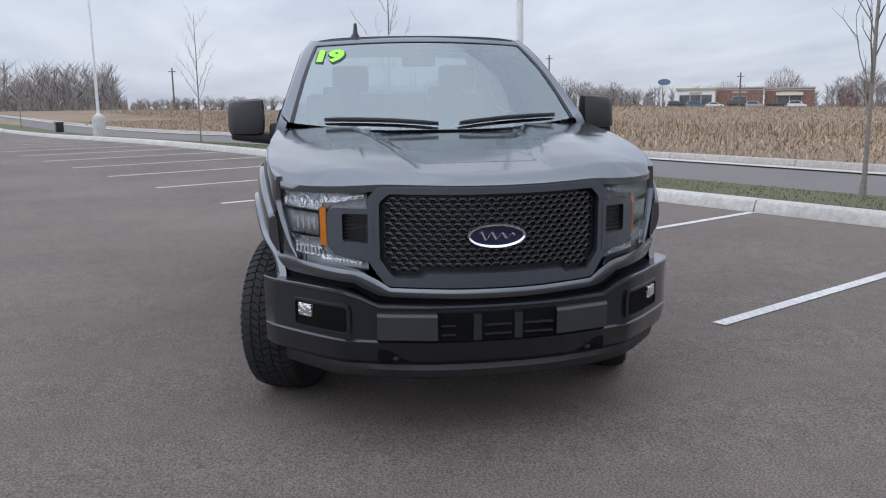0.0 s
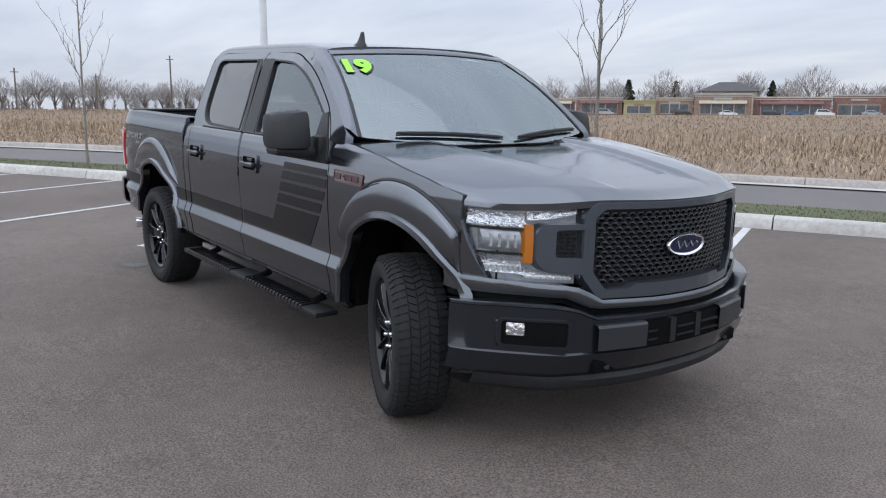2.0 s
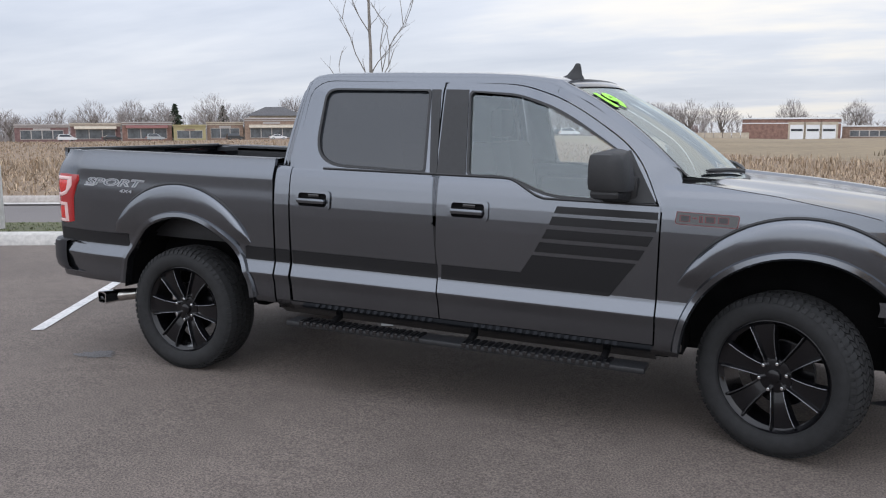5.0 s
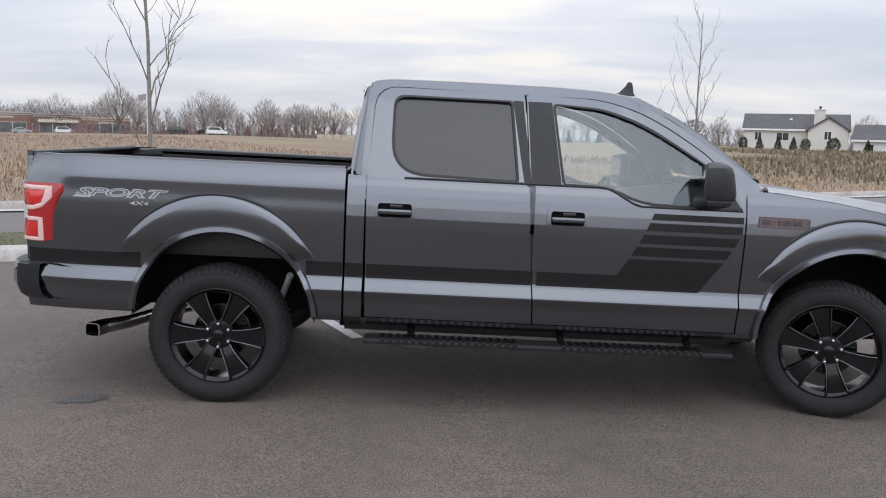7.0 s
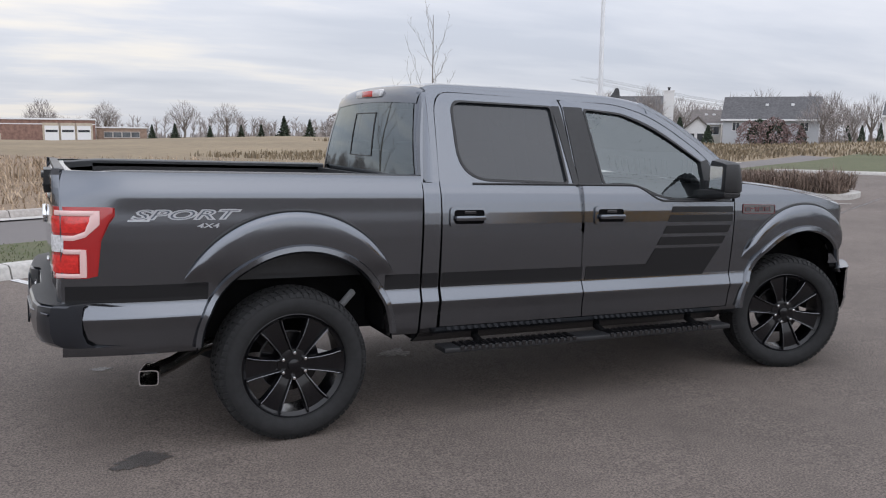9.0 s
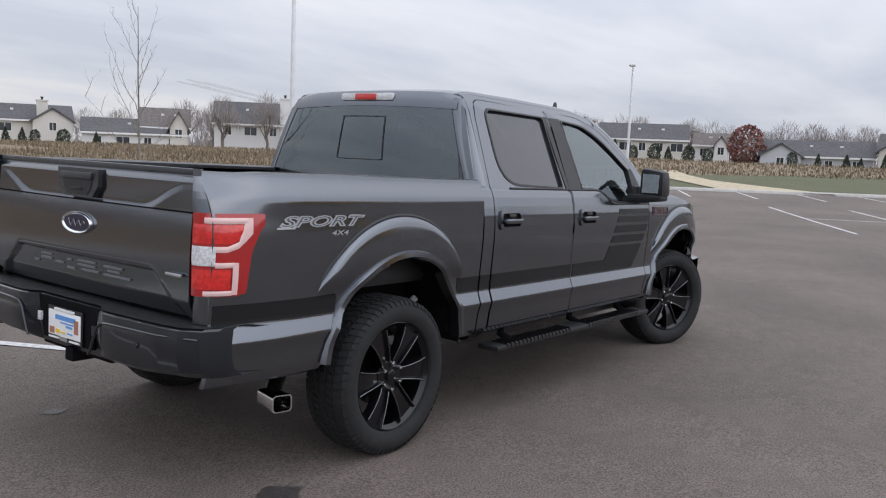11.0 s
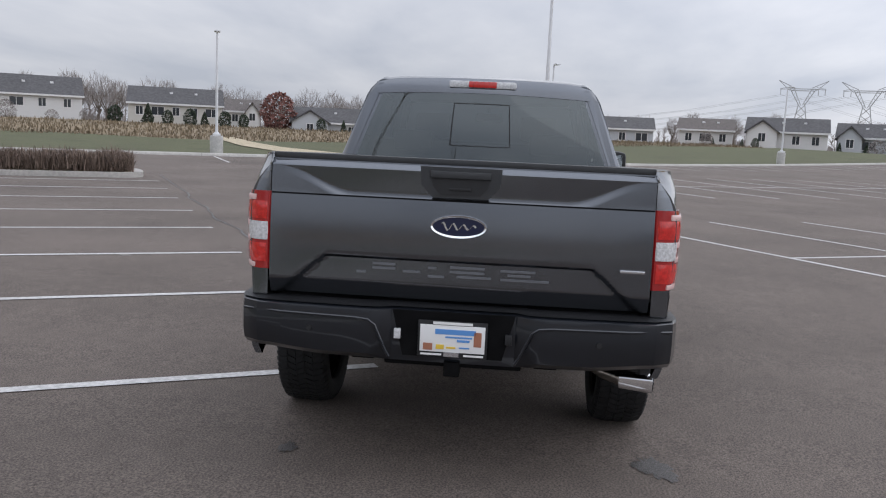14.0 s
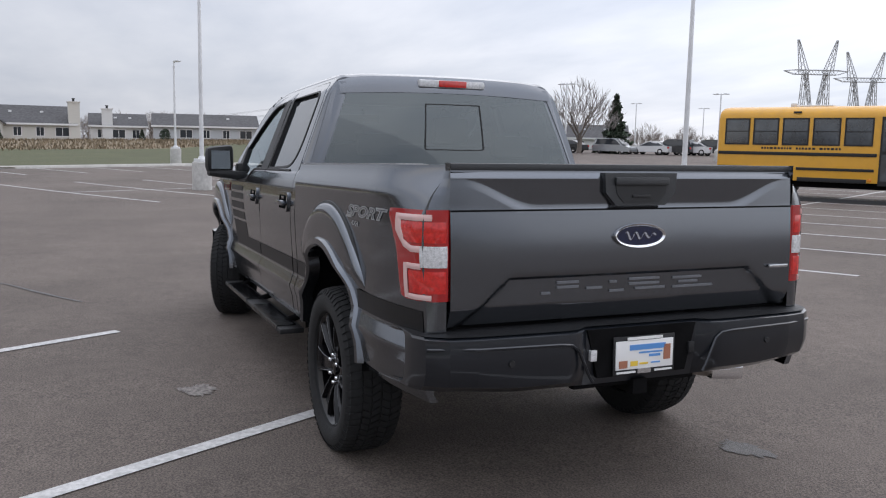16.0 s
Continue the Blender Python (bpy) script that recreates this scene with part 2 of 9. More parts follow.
M_PAD = material("textured_grey_pad", (0.020, 0.022, 0.025), 0.42, bump=0.3, bscale=300.0, coat=0.2)
M_MESH = material("grille_mesh_black", (0.008, 0.009, 0.012), 0.38, coat=0.2)
M_WHEEL = material("wheel_gloss_black", (0.004, 0.004, 0.005), 0.20, coat=0.25, spec=0.3)
# paler than the black wheel: paints the highlight along the spoke edges
M_EDGEGLINT = material("wheel_edge_glint", (0.16, 0.165, 0.175), 0.25, metal=0.8)
M_ROTOR = material("dull_disc_steel", (0.12, 0.12, 0.125), 0.4, metal=0.8, var=0.3, scale=20.0)
M_EMBOSS = material("embossed_edge", (0.20, 0.21, 0.23), 0.3, metal=0.6)
M_DECAL = material("black_vinyl_stripe", (0.009, 0.009, 0.010), 0.42, spec=0.3)
M_DARK = material("underbody_black", (0.006, 0.006, 0.0065), 0.85, spec=0.08, var=0.3, scale=10.0)
M_CHROME = material("chrome", (0.80, 0.81, 0.83), 0.08, metal=1.0)
M_EXHAUST = material("exhaust_steel", (0.55, 0.53, 0.50), 0.25, metal=1.0, var=0.15, scale=12.0)
M_LAMPBODY = material("lamp_housing", (0.42, 0.43, 0.45), 0.30, metal=0.6, var=0.2, scale=30.0)
M_REFLECT = material("lamp_reflector", (0.78, 0.79, 0.82), 0.10, metal=0.95, bump=1.0, bscale=46.0)
M_AMBER = material("amber_reflector", (0.72, 0.24, 0.015), 0.25, coat=0.6)
M_REDLENS = material("red_lamp_lens", (0.60, 0.022, 0.018), 0.14, coat=0.9, var=0.25, scale=60.0)
M_REDDEEP = material("deep_red_lens", (0.34, 0.012, 0.013), 0.18, coat=0.9)
M_PINK = material("pale_red_light_guide", (0.70, 0.47, 0.45), 0.25, coat=0.6)
M_CLEARLENS = material("clear_reverse_lens", (0.66, 0.66, 0.67), 0.15, coat=0.8, var=0.25, scale=80.0, bump=0.5, bscale=160.0)
M_BLUE = material("navy_enamel", (0.006, 0.010, 0.040), 0.25, coat=0.25)
M_SILVERGREY = material("silver_decal", (0.42, 0.43, 0.45), 0.35, metal=0.6)
M_SILVER = material("silver_badge", (0.62, 0.63, 0.65), 0.22, metal=0.9)
M_BADGE_RED = material("red_badge_edge", (0.13, 0.028, 0.030), 0.35)
M_LIME = material("lime_window_sticker", (0.30, 0.80, 0.03), 0.45)
M_SEAT = material("black_seat_cloth", (0.030, 0.031, 0.034), 0.85, bump=0.3, bscale=200.0)
M_DASH = material("dash_plastic", (0.026, 0.027, 0.030), 0.6)
M_HEADLINER = material("grey_headliner", (0.30, 0.30, 0.30), 0.95)
M_SCREEN = material("dull_screen", (0.10, 0.12, 0.14), 0.2)
M_WHITE = material("white_panel", (0.78, 0.78, 0.77), 0.4)
M_PLATEBLUE = material("plate_blue", (0.10, 0.28, 0.62), 0.4)
M_PLATEYELLOW = material("plate_yellow", (0.75, 0.52, 0.06), 0.4)
M_PLATERED = material("plate_brown", (0.36, 0.15, 0.09), 0.4)
M_REDPAINT = material("hydrant_red", (0.26, 0.03, 0.025), 0.4, var=0.15)
M_STAIN = material("oil_stain", (0.050, 0.043, 0.040), 0.42, var=0.5, scale=45.0, bump=0.5, bscale=150.0)
M_PATCHDUST = material("pale_scuff", (0.27, 0.245, 0.225), 0.8, var=0.5, scale=40.0, bump=0.8, bscale=150.0)
M_CARWHITE = material("white_car_paint", (0.70, 0.70, 0.71), 0.3, coat=0.8)
M_CARSILVER = material("silver_car_paint", (0.40, 0.42, 0.44), 0.3, metal=0.5, coat=0.8)
M_CARDARK = material("dark_car_paint", (0.025, 0.027, 0.03), 0.3, coat=0.8)
M_CARBLUE = material("blue_car_paint", (0.06, 0.12, 0.22), 0.3, coat=0.8)
G_CLEAR = glass("windscreen_glass", (0.70, 0.79, 0.80), 1.0, ior=2.85)
G_SIDE = glass("door_glass", (0.90, 0.94, 0.94), 1.0, ior=2.0)
G_TINT = material("privacy_glass", (0.024, 0.028, 0.033), 0.03, coat=0.3)
G_TINT.node_tree.nodes["Principled BSDF"].inputs["Transmission Weight"].default_value = 0.12
G_REAR = glass("rear_glass", (0.26, 0.28, 0.30), 1.0, ior=2.2)
G_LENS = glass("lamp_cover", (0.95, 0.96, 0.97), 0.75, ior=1.45)


# ---- mesh helpers ----
def lerp_table(table, v):
    """Linear reading of a table of (place, value)."""
    if v <= table[0][0]:
        return table[0][1]
    for (a, fa), (b, fb) in zip(table, table[1:]):
        if v <= b:
            return fa + (fb - fa) * (v - a) / (b - a)
    return table[-1][1]


def smooth01(t):
    t = max(0.0, min(1.0, t))
    return t * t * (3 - 2 * t)


def add_grid(bm, rows, closed=False):
    vs = [[bm.verts.new(p) for p in r] for r in rows]
    for a, b in zip(vs, vs[1:]):
        k = len(a)
        for i in range(k if closed else k - 1):
            bm.faces.new((a[i], a[(i + 1) % k], b[(i + 1) % k], b[i]))
    return vs


def add_box(bm, x0, x1, y0, y1, z0, z1, bevel=0.0, m=None):
    made = bmesh.ops.create_cube(bm, size=1, matrix=Matrix.LocRotScale(((x0 + x1) / 2, (y0 + y1) / 2, (z0 + z1) / 2), None, (abs(x1 - x0), abs(y1 - y0), abs(z1 - z0))))
    vs = made["verts"]
    if bevel:
        es = list({e for v in vs for e in v.link_edges})
        got = bmesh.ops.bevel(bm, geom=es, offset=bevel, segments=2, affect="EDGES", profile=0.6)
        vs = list({v for f in got["faces"] for v in f.verts} | {v for v in vs if v.is_valid})
    if m:
        bmesh.ops.transform(bm, matrix=m, verts=vs)
    return vs


def add_tube(bm, pts, radii, seg=8, cap=True):
    pts = [Vector(p) for p in pts]
    if isinstance(radii, (int, float)):
        radii = [radii] * len(pts)
    rings = []
    for i, p in enumerate(pts):
        d = (pts[min(i + 1, len(pts) - 1)] - pts[max(i - 1, 0)]).normalized()
        a = d.orthogonal().normalized() if not rings else (a - d * a.dot(d)).normalized()
        b = d.cross(a)
        rings.append([p + (a * math.cos(2 * math.pi * k / seg) + b * math.sin(2 * math.pi * k / seg)) * radii[i] for k in range(seg)])
    vs = add_grid(bm, rings, closed=True)
    if cap:
        bm.faces.new(list(reversed(vs[0])))
        bm.faces.new(vs[-1])


def add_lathe(bm, profile, seg, turn=None, close=False):
    """Turns (radius, along y) round the y axis."""
    rows = []
    for k in range(seg):
        c, s = math.cos(2 * math.pi * k / seg), math.sin(2 * math.pi * k / seg)
        rows.append([Vector((r * c, h, r * s)) for r, h in profile])
    if turn:
        rows = [[turn @ p for p in r] for r in rows]
    add_grid(bm, rows + [rows[0]])
    bmesh.ops.remove_doubles(bm, verts=bm.verts, dist=1e-5)


def add_prism(bm, pts, shift):
    """A flat outline of 3D points, thickened by the vector shift."""
    a = [bm.verts.new(p) for p in pts]
    b = [bm.verts.new(Vector(p) + Vector(shift)) for p in pts]
    bm.faces.new(a)
    bm.faces.new(list(reversed(b)))
    k = len(pts)
    for i in range(k):
        bm.faces.new((a[i], b[i], b[(i + 1) % k], a[(i + 1) % k]))


def made(bm, name, mat, sharp=35, clean=True):
    if clean:
        bmesh.ops.recalc_face_normals(bm, faces=bm.faces)
    me = bpy.data.meshes.new(name)
    bm.to_mesh(me)
    bm.free()
    me.materials.append(mat)
    if sharp:
        me.polygons.foreach_set("use_smooth", [True] * len(me.polygons))
        me.set_sharp_from_angle(angle=radians(sharp))
    return me


def part(name, bm, mat, parent, label="", sharp=35, clean=True):
    ob = new(name, made(bm, name, mat, sharp, clean))
    ob.parent = parent
    if label:
        ob["label"] = label
    return ob


def thing(name, label, category, at=None, group="", kind=""):
    ob = new(name)
    ob.empty_display_size = 0.2
    if at:
        ob.matrix_basis = at
    return tagged(ob, label, category, group, kind)


def whole(name, bm, mat, label, category="", group="", kind="", sharp=35, clean=True):
    return tagged(new(name, made(bm, name, mat, sharp, clean)), label, category, group, kind)


def lettering(text, size, shear=0.0, weight=0.0):
    """The outlines of a word in the built-in font as vertices and faces, centred, in the x-y plane."""
    cu = bpy.data.curves.new("word", "FONT")
    cu.body, cu.size, cu.align_x, cu.align_y, cu.shear = text, size, "CENTER", "CENTER", shear
    cu.resolution_u, cu.offset = 3, weight
    ob = bpy.data.objects.new("word", cu)
    scene.collection.objects.link(ob)
    me = bpy.data.meshes.new_from_object(ob.evaluated_get(bpy.context.evaluated_depsgraph_get()))
    got = [v.co.copy() for v in me.vertices], [tuple(p.vertices) for p in me.polygons]
    bpy.data.objects.remove(ob)
    bpy.data.meshes.remove(me)
    return got


def add_faces(bm, verts, faces):
    vs = [bm.verts.new(v) for v in verts]
    for f in faces:
        try:
            bm.faces.new([vs[i] for i in f])
        except ValueError:
            pass
    return vs


# ---- lie of the land ----
U, N, O = Vector((0.887, 0.462)), Vector((-0.462, 0.887)), Vector((-1.15, 0.62))
FAR_Z = ((-180, 0.6), (-140, 0.8), (-125, 0.75), (-105, 1.5), (-93, 1.1), (-85, 0.75), (-57, 1.0), (-48, -0.1), (-26, 0.0), (-15, 0.6), (0, -0.3), (15, 0.3), (35, -0.3), (50, -0.5), (66, 0.0), (88, 0.1), (105, 0.75), (180, 0.6))


def land(x, y):
    """Height of the ground: the lot falls gently towards +x, and the country round it rolls a little."""
    r = math.hypot(x, y)
    z = -0.0104 * 16 * math.tanh((x + 1.84) / 16) * (1 - smooth01((r - 20) / 22))
    if r > 45:
        yaw = math.degrees(math.atan2(-x, y))
        far = 1.55 + (lerp_table(FAR_Z, yaw) - 1.55) * max(r, 60) / 140
        z += (far - z) * smooth01((r - 45) / 70)
    return z


def place(u, n):
    return O.x + U.x * u + N.x * n, O.y + U.y * u + N.y * n


def on_land(u, n, up=0.0):
    x, y = place(u, n)
    return Vector((x, y, land(x, y) + up))


def by_yaw(yaw, r, eye=(0.0, 0.0)):
    a = radians(yaw)
    return eye[0] - math.sin(a) * r, eye[1] + math.cos(a) * r


TURN = math.degrees(math.atan2(U.y, U.x))


def steps(a, b, d):
    k = max(1, math.ceil(abs(b - a) / d))
    return [a + (b - a) * i / k for i in range(k + 1)]


def resampled(loop, k):
    loop = [Vector(p) for p in loop]
    seg = [(a, b, (b - a).length) for a, b in zip(loop, loop[1:] + loop[:1])]
    total, out, i, run = sum(d for *_, d in seg), [], 0, 0.0
    for j in range(k):
        want = total * j / k
        while run + seg[i][2] < want:
            run += seg[i][2]
            i += 1
        a, b, d = seg[i]
        out.append(a.lerp(b, (want - run) / d))
    return out


def rounded(loop, r, k=4):
    """Cuts the corners of a flat outline round; r is one radius or one for each corner."""
    out = []
    loop = [Vector(p) for p in loop]
    for i, p in enumerate(loop):
        rr = r[i] if isinstance(r, (list, tuple)) else r
        a, b = loop[i - 1] - p, loop[(i + 1) % len(loop)] - p
        ra, rb = min(rr, a.length * 0.48), min(rr, b.length * 0.48)
        p0, p1 = p + a.normalized() * ra, p + b.normalized() * rb
        for j in range(k + 1):
            t = j / k
            out.append(p0.lerp(p, t).lerp(p.lerp(p1, t), t))
    return out



# ---- ground, lot, road ----
bm = bmesh.new()
rings = [8, 16, 24, 32, 40, 50, 60, 70, 80, 90, 100, 110, 120, 140, 170, 220, 300, 420, 600, 900, 1400, 2200, 3200]
vs = add_grid(bm, [[Vector((*by_yaw(a * 3, r), land(*by_yaw(a * 3, r)) - 0.06 - 0.16 * (1 - smooth01((r - 45) / 30)))) for a in range(120)] for r in rings], closed=True)
bm.faces.new(vs[0])
ground = whole("ground", bm, M_PRAIRIE, "dry brown prairie and field ground reaching the horizon", kind="structure", sharp=0)
EDGE = ((-120.0, 62.0), (-80.0, 50.0), (-47.0, 42.5), (-24.0, 37.0), (-4.0, 35.3), (30.0, 33.0))


def lot_edge(n):
    return lerp_table(EDGE, n)


def band(name, n_list, u0, u1, up, mat, label, du=3.0):
    """A draped strip; u0 and u1 are numbers or functions of n."""
    lo, hi = (f if callable(f) else (lambda n, f=f: f) for f in (u0, u1))
    k = max(1, math.ceil((hi(n_list[0]) - lo(n_list[0])) / du))
    bm = bmesh.new()
    add_grid(bm, [[on_land(lo(n) + (hi(n) - lo(n)) * j / k, n, up) for j in range(k + 1)] for n in n_list])
    return whole(name, bm, mat, label, kind="structure", sharp=0)


def verge_up(u, n):
    """The verge falls gently from the lot's kerb to the road."""
    return 0.125 - 0.235 * max(0.0, min(1.0, (n - 5.1) / 3.1))


lot = band("parking_lot", steps(-120, 4.75, 3.0), -130, lot_edge, 0.0, M_ASPHALT, "dark weathered asphalt parking lot")
drive = band("entrance_drive", steps(4.75, 8.4, 1.0), 27.5, lot_edge, 0.0, M_ASPHALT, "asphalt drive joining lot and road")
bm = bmesh.new()
add_grid(bm, [[on_land(u, n, -0.12 + 0.11 * (n - 8.2) / 2.8) for u in steps(-150, 60, 3.0)] for n in steps(8.2, 11.0, 0.7)])
road = whole("road", bm, M_ROAD, "pale grey asphalt service road", kind="structure", sharp=0)
bm = bmesh.new()
add_grid(bm, [[on_land(u, n, verge_up(u, n)) for u in steps(-150, 27.0, 3.0)] for n in steps(4.98, 8.4, 0.3)])
verge = whole("grass_verge", bm, M_GRASS, "narrow mounded strip of mown green grass", kind="structure", sharp=0)
field = band("corn_field", [11.35, 14, 18, 24, 32, 42, 55, 70, 90, 115, 145], -170, lambda n: 24 - 0.1 * n, 0.06, M_STUBBLE_GROUND, "harvested corn field with tan stubble", 4.0)
lawn = band("lawn", steps(-120, 8, 4.0), lambda n: lot_edge(n) + 0.3, lambda n: lot_edge(n) + 27 + 3 * math.sin(n * 0.2), 0.05, M_GRASS, "mown green lawn beyond the lot")
bm = bmesh.new()
path = [on_land(36.0, -11.0, 0.09), on_land(42.0, -9.8, 0.09), on_land(50.0, -8.6, 0.09), on_land(58.0, -8.4, 0.09), on_land(66.0, -8.6, 0.09)]
add_grid(bm, [[p + Vector((N.x, N.y, 0)) * w, p - Vector((N.x, N.y, 0)) * w] for p, w in zip(path, (2.6, 1.9, 1.3, 1.0, 0.7))])
whole("sandy_track", bm, M_SAND, "pale sandy track across the lawn", kind="structure", sharp=0)

# kerbs, laid as separate concrete lengths
KERB = thing("kerb_lot", "pale concrete kerb lengths along the lot", "", kind="structure")
KERB_FAR = thing("kerb_road", "pale concrete kerb lengths across the road", "", kind="structure")
KERB_END = thing("kerb_lawn", "pale concrete kerb lengths before the lawn", "", kind="structure")


def kerb(parent, a, b, inner, width=0.24, high=0.15):
    """One kerb length from place a to place b (u, n); inner is the (u, n) direction of its back."""
    bm = bmesh.new()
    rows = []
    for t in (0.003, 0.5, 0.997):
        u, n = a[0] + (b[0] - a[0]) * t, a[1] + (b[1] - a[1]) * t
        rows.append([on_land(u + inner[0] * d, n + inner[1] * d, h) for d, h in ((-0.02, -0.05), (0.0, 0.02), (0.035, high - 0.025), (0.065, high), (width, high + 0.005), (width, -0.05))])
    add_grid(bm, rows)
    for r in (rows[0], rows[-1]):
        bm.faces.new([bm.verts.new(p) for p in r])
    part("kerb_stone", bm, M_CONCRETE_OLD if parent is KERB_FAR else M_CONCRETE, parent, sharp=40)


for k in range(-16, 9):
    kerb(KERB, (3.05 * k, 4.75), (3.05 * (k + 1), 4.75), (0, 1))
kerb(KERB, (-130, 4.75), (-48.8, 4.75), (0, 1))
kerb(KERB, (27.45, 5.0), (27.45, 8.4), (-1, 0))
for k in range(-18, 14):
    kerb(KERB_FAR, (3.05 * k, 11.0), (3.05 * (k + 1), 11.0), (0, 1), 0.16, 0.13)
kerb(KERB_FAR, (-150, 11.0), (-54.9, 11.0), (0, 1), 0.16, 0.13)
for k in range(-24, 2):
    kerb(KERB_END, (lot_edge(3.05 * k), 3.05 * k), (lot_edge(3.05 * (k + 1)), 3.05 * (k + 1)), (1, 0), 0.3, 0.13)
bm = bmesh.new()
add_grid(bm, [[on_land(u, n, 0.004) for u in steps(-150, 45, 3.0)] for n in (10.62, 11.0)])
whole("gutter_strip", bm, M_CONCRETE, "pale concrete gutter beside the road", kind="structure", sharp=0)


def stripe(a, b, w=0.10):
    """A painted line on the lot from a to b in (u, n)."""
    d = Vector((b[0] - a[0], b[1] - a[1]))
    q = Vector((-d.y, d.x)).normalized() * w / 2
    bm = bmesh.new()
    k = max(1, math.ceil(d.length / 1.2))
    add_grid(bm, [[on_land(a[0] + d.x * j / k + sgn * q.x, a[1] + d.y * j / k + sgn * q.y, 0.006) for sgn in (-1, 1)] for j in range(k + 1)])
    part("painted_line", bm, M_LINE, lot, sharp=0)


for k in range(-13, 8):
    stripe((2.76 * k + (0.0 if k < 2 else -0.1), 0.0), (2.76 * k + (0.0 if k < 2 else -0.1), 4.72))
for k in range(0, 16):
    n = -7.95 - 2.72 * k
    stripe((-0.9, n), (9.2, n))
    stripe((16.0, n - 0.6), (26.0, n - 0.6))
stripe((4.2, -7.9), (4.2, -50))
stripe((21.0, -8.5), (21.0, -50))
for k in range(0, 20):
    n = -3.6 - 2.74 * k
    stripe((lot_edge(n) - 4.9, n), (lot_edge(n) - 0.05, n))
# sealed crack, oil spots and scuffs on the asphalt
bm = bmesh.new()
rows = []
for j in range(61):
    u = 4.2 + 18 * j / 60
    n = -0.32 + 0.22 * noise.noise(Vector((u * 0.35, 3.3, 0))) + 0.08 * noise.noise(Vector((u * 1.7, 1.3, 0)))
    w = 0.018 + 0.012 * noise.noise(Vector((u * 0.9, 7.0, 0)))
    rows.append([on_land(u, n - w, 0.005), on_land(u, n + w, 0.005)])
add_grid(bm, rows)
part("sealed_crack", bm, M_STAIN, lot, sharp=0)


def spot(x, y, rx, ry, turn, mat, seed, name):
    bm = bmesh.new()
    rim = []
    for k in range(110):
        a = 2 * math.pi * k / 110
        f = 0.95 + 0.22 * noise.noise(Vector((math.cos(a) * 14 + seed, math.sin(a) * 14, 3))) + 0.55 * noise.noise(Vector((math.cos(a) * 1.6 + seed, math.sin(a) * 1.6, seed))) + 0.35 * noise.noise(Vector((math.cos(a) * 5, math.sin(a) * 5 + seed, 0)))
        p = Matrix.Rotation(radians(turn), 2) @ Vector((rx * f * math.cos(a), ry * f * math.sin(a)))
        rim.append(bm.verts.new((x + p.x, y + p.y, land(x + p.x, y + p.y) + 0.004 + 0.0004 * seed)))
    bm.faces.new(rim)
    part(name, bm, mat, lot, sharp=0)


spot(-2.64, -0.99, 0.15, 0.08, 20, M_STAIN, 1, "oil_spot")
spot(-2.72, 0.81, 0.07, 0.045, 0, M_STAIN, 2, "oil_spot")
spot(-0.68, 0.45, 0.13, 0.10, 30, M_PATCHDUST, 3, "pale_scuff")
spot(-0.62, 1.49, 0.15, 0.09, 10, M_PATCHDUST, 4, "pale_scuff")
spot(2.9, 4.3, 0.08, 0.06, 10, M_PATCHDUST, 5, "pale_scuff")

# planted island at the end of the row
ISLE = thing("kerbed_island", "kerbed planting island at the end of a parking row", "", kind="structure")
bm = bmesh.new()
loop = rounded([Vector((20.3, 0.3)), Vector((23.2, 0.3)), Vector((23.2, 4.74)), Vector((20.3, 4.74))], [0.9, 1.3, 0.05, 0.05], 6)
mid = Vector((21.75, 2.6))
outer = [on_land(p.x, p.y, -0.05) for p in loop]
top = [on_land(p.x, p.y, 0.15) for p in loop]
inner = [on_land(*(p + (mid - p).normalized() * 0.28), 0.15) for p in loop]
add_grid(bm, [outer, top, inner], closed=True)
part("island_kerb", bm, M_CONCRETE, ISLE, sharp=40)
bm = bmesh.new()
bm.faces.new([bm.verts.new(p - Vector((0, 0, 0.02))) for p in inner])
part("island_soil", bm, M_PRAIRIE, ISLE, sharp=0)


# ---- field and grass cover ----
def blade(verts, faces, p, h, w, lean, turn):
    d, q = Vector((math.cos(turn), math.sin(turn), 0)), Vector((-math.sin(turn), math.cos(turn), 0))
    i = len(verts)
    verts += [p - q * w, p + q * w, p + d * lean * 0.45 * h + Vector((0, 0, h * 0.6)) + q * w * 0.7, p + d * lean * 0.45 * h + Vector((0, 0, h * 0.6)) - q * w * 0.7, p + d * lean * h + Vector((0, 0, h * (1 - 0.35 * abs(lean))))]
    faces += [(i, i + 1, i + 2, i + 3), (i + 3, i + 2, i + 4)]


def cover(name, spots, mat, label, category):
    verts, faces = [], []
    for p, h, w, lean, turn in spots:
        blade(verts, faces, p, h, w, lean, turn)
    me = bpy.data.meshes.new(name)
    me.from_pydata(verts, [], faces)
    me.materials.append(mat)
    return tagged(new(name, me), label, category, kind="stuff")


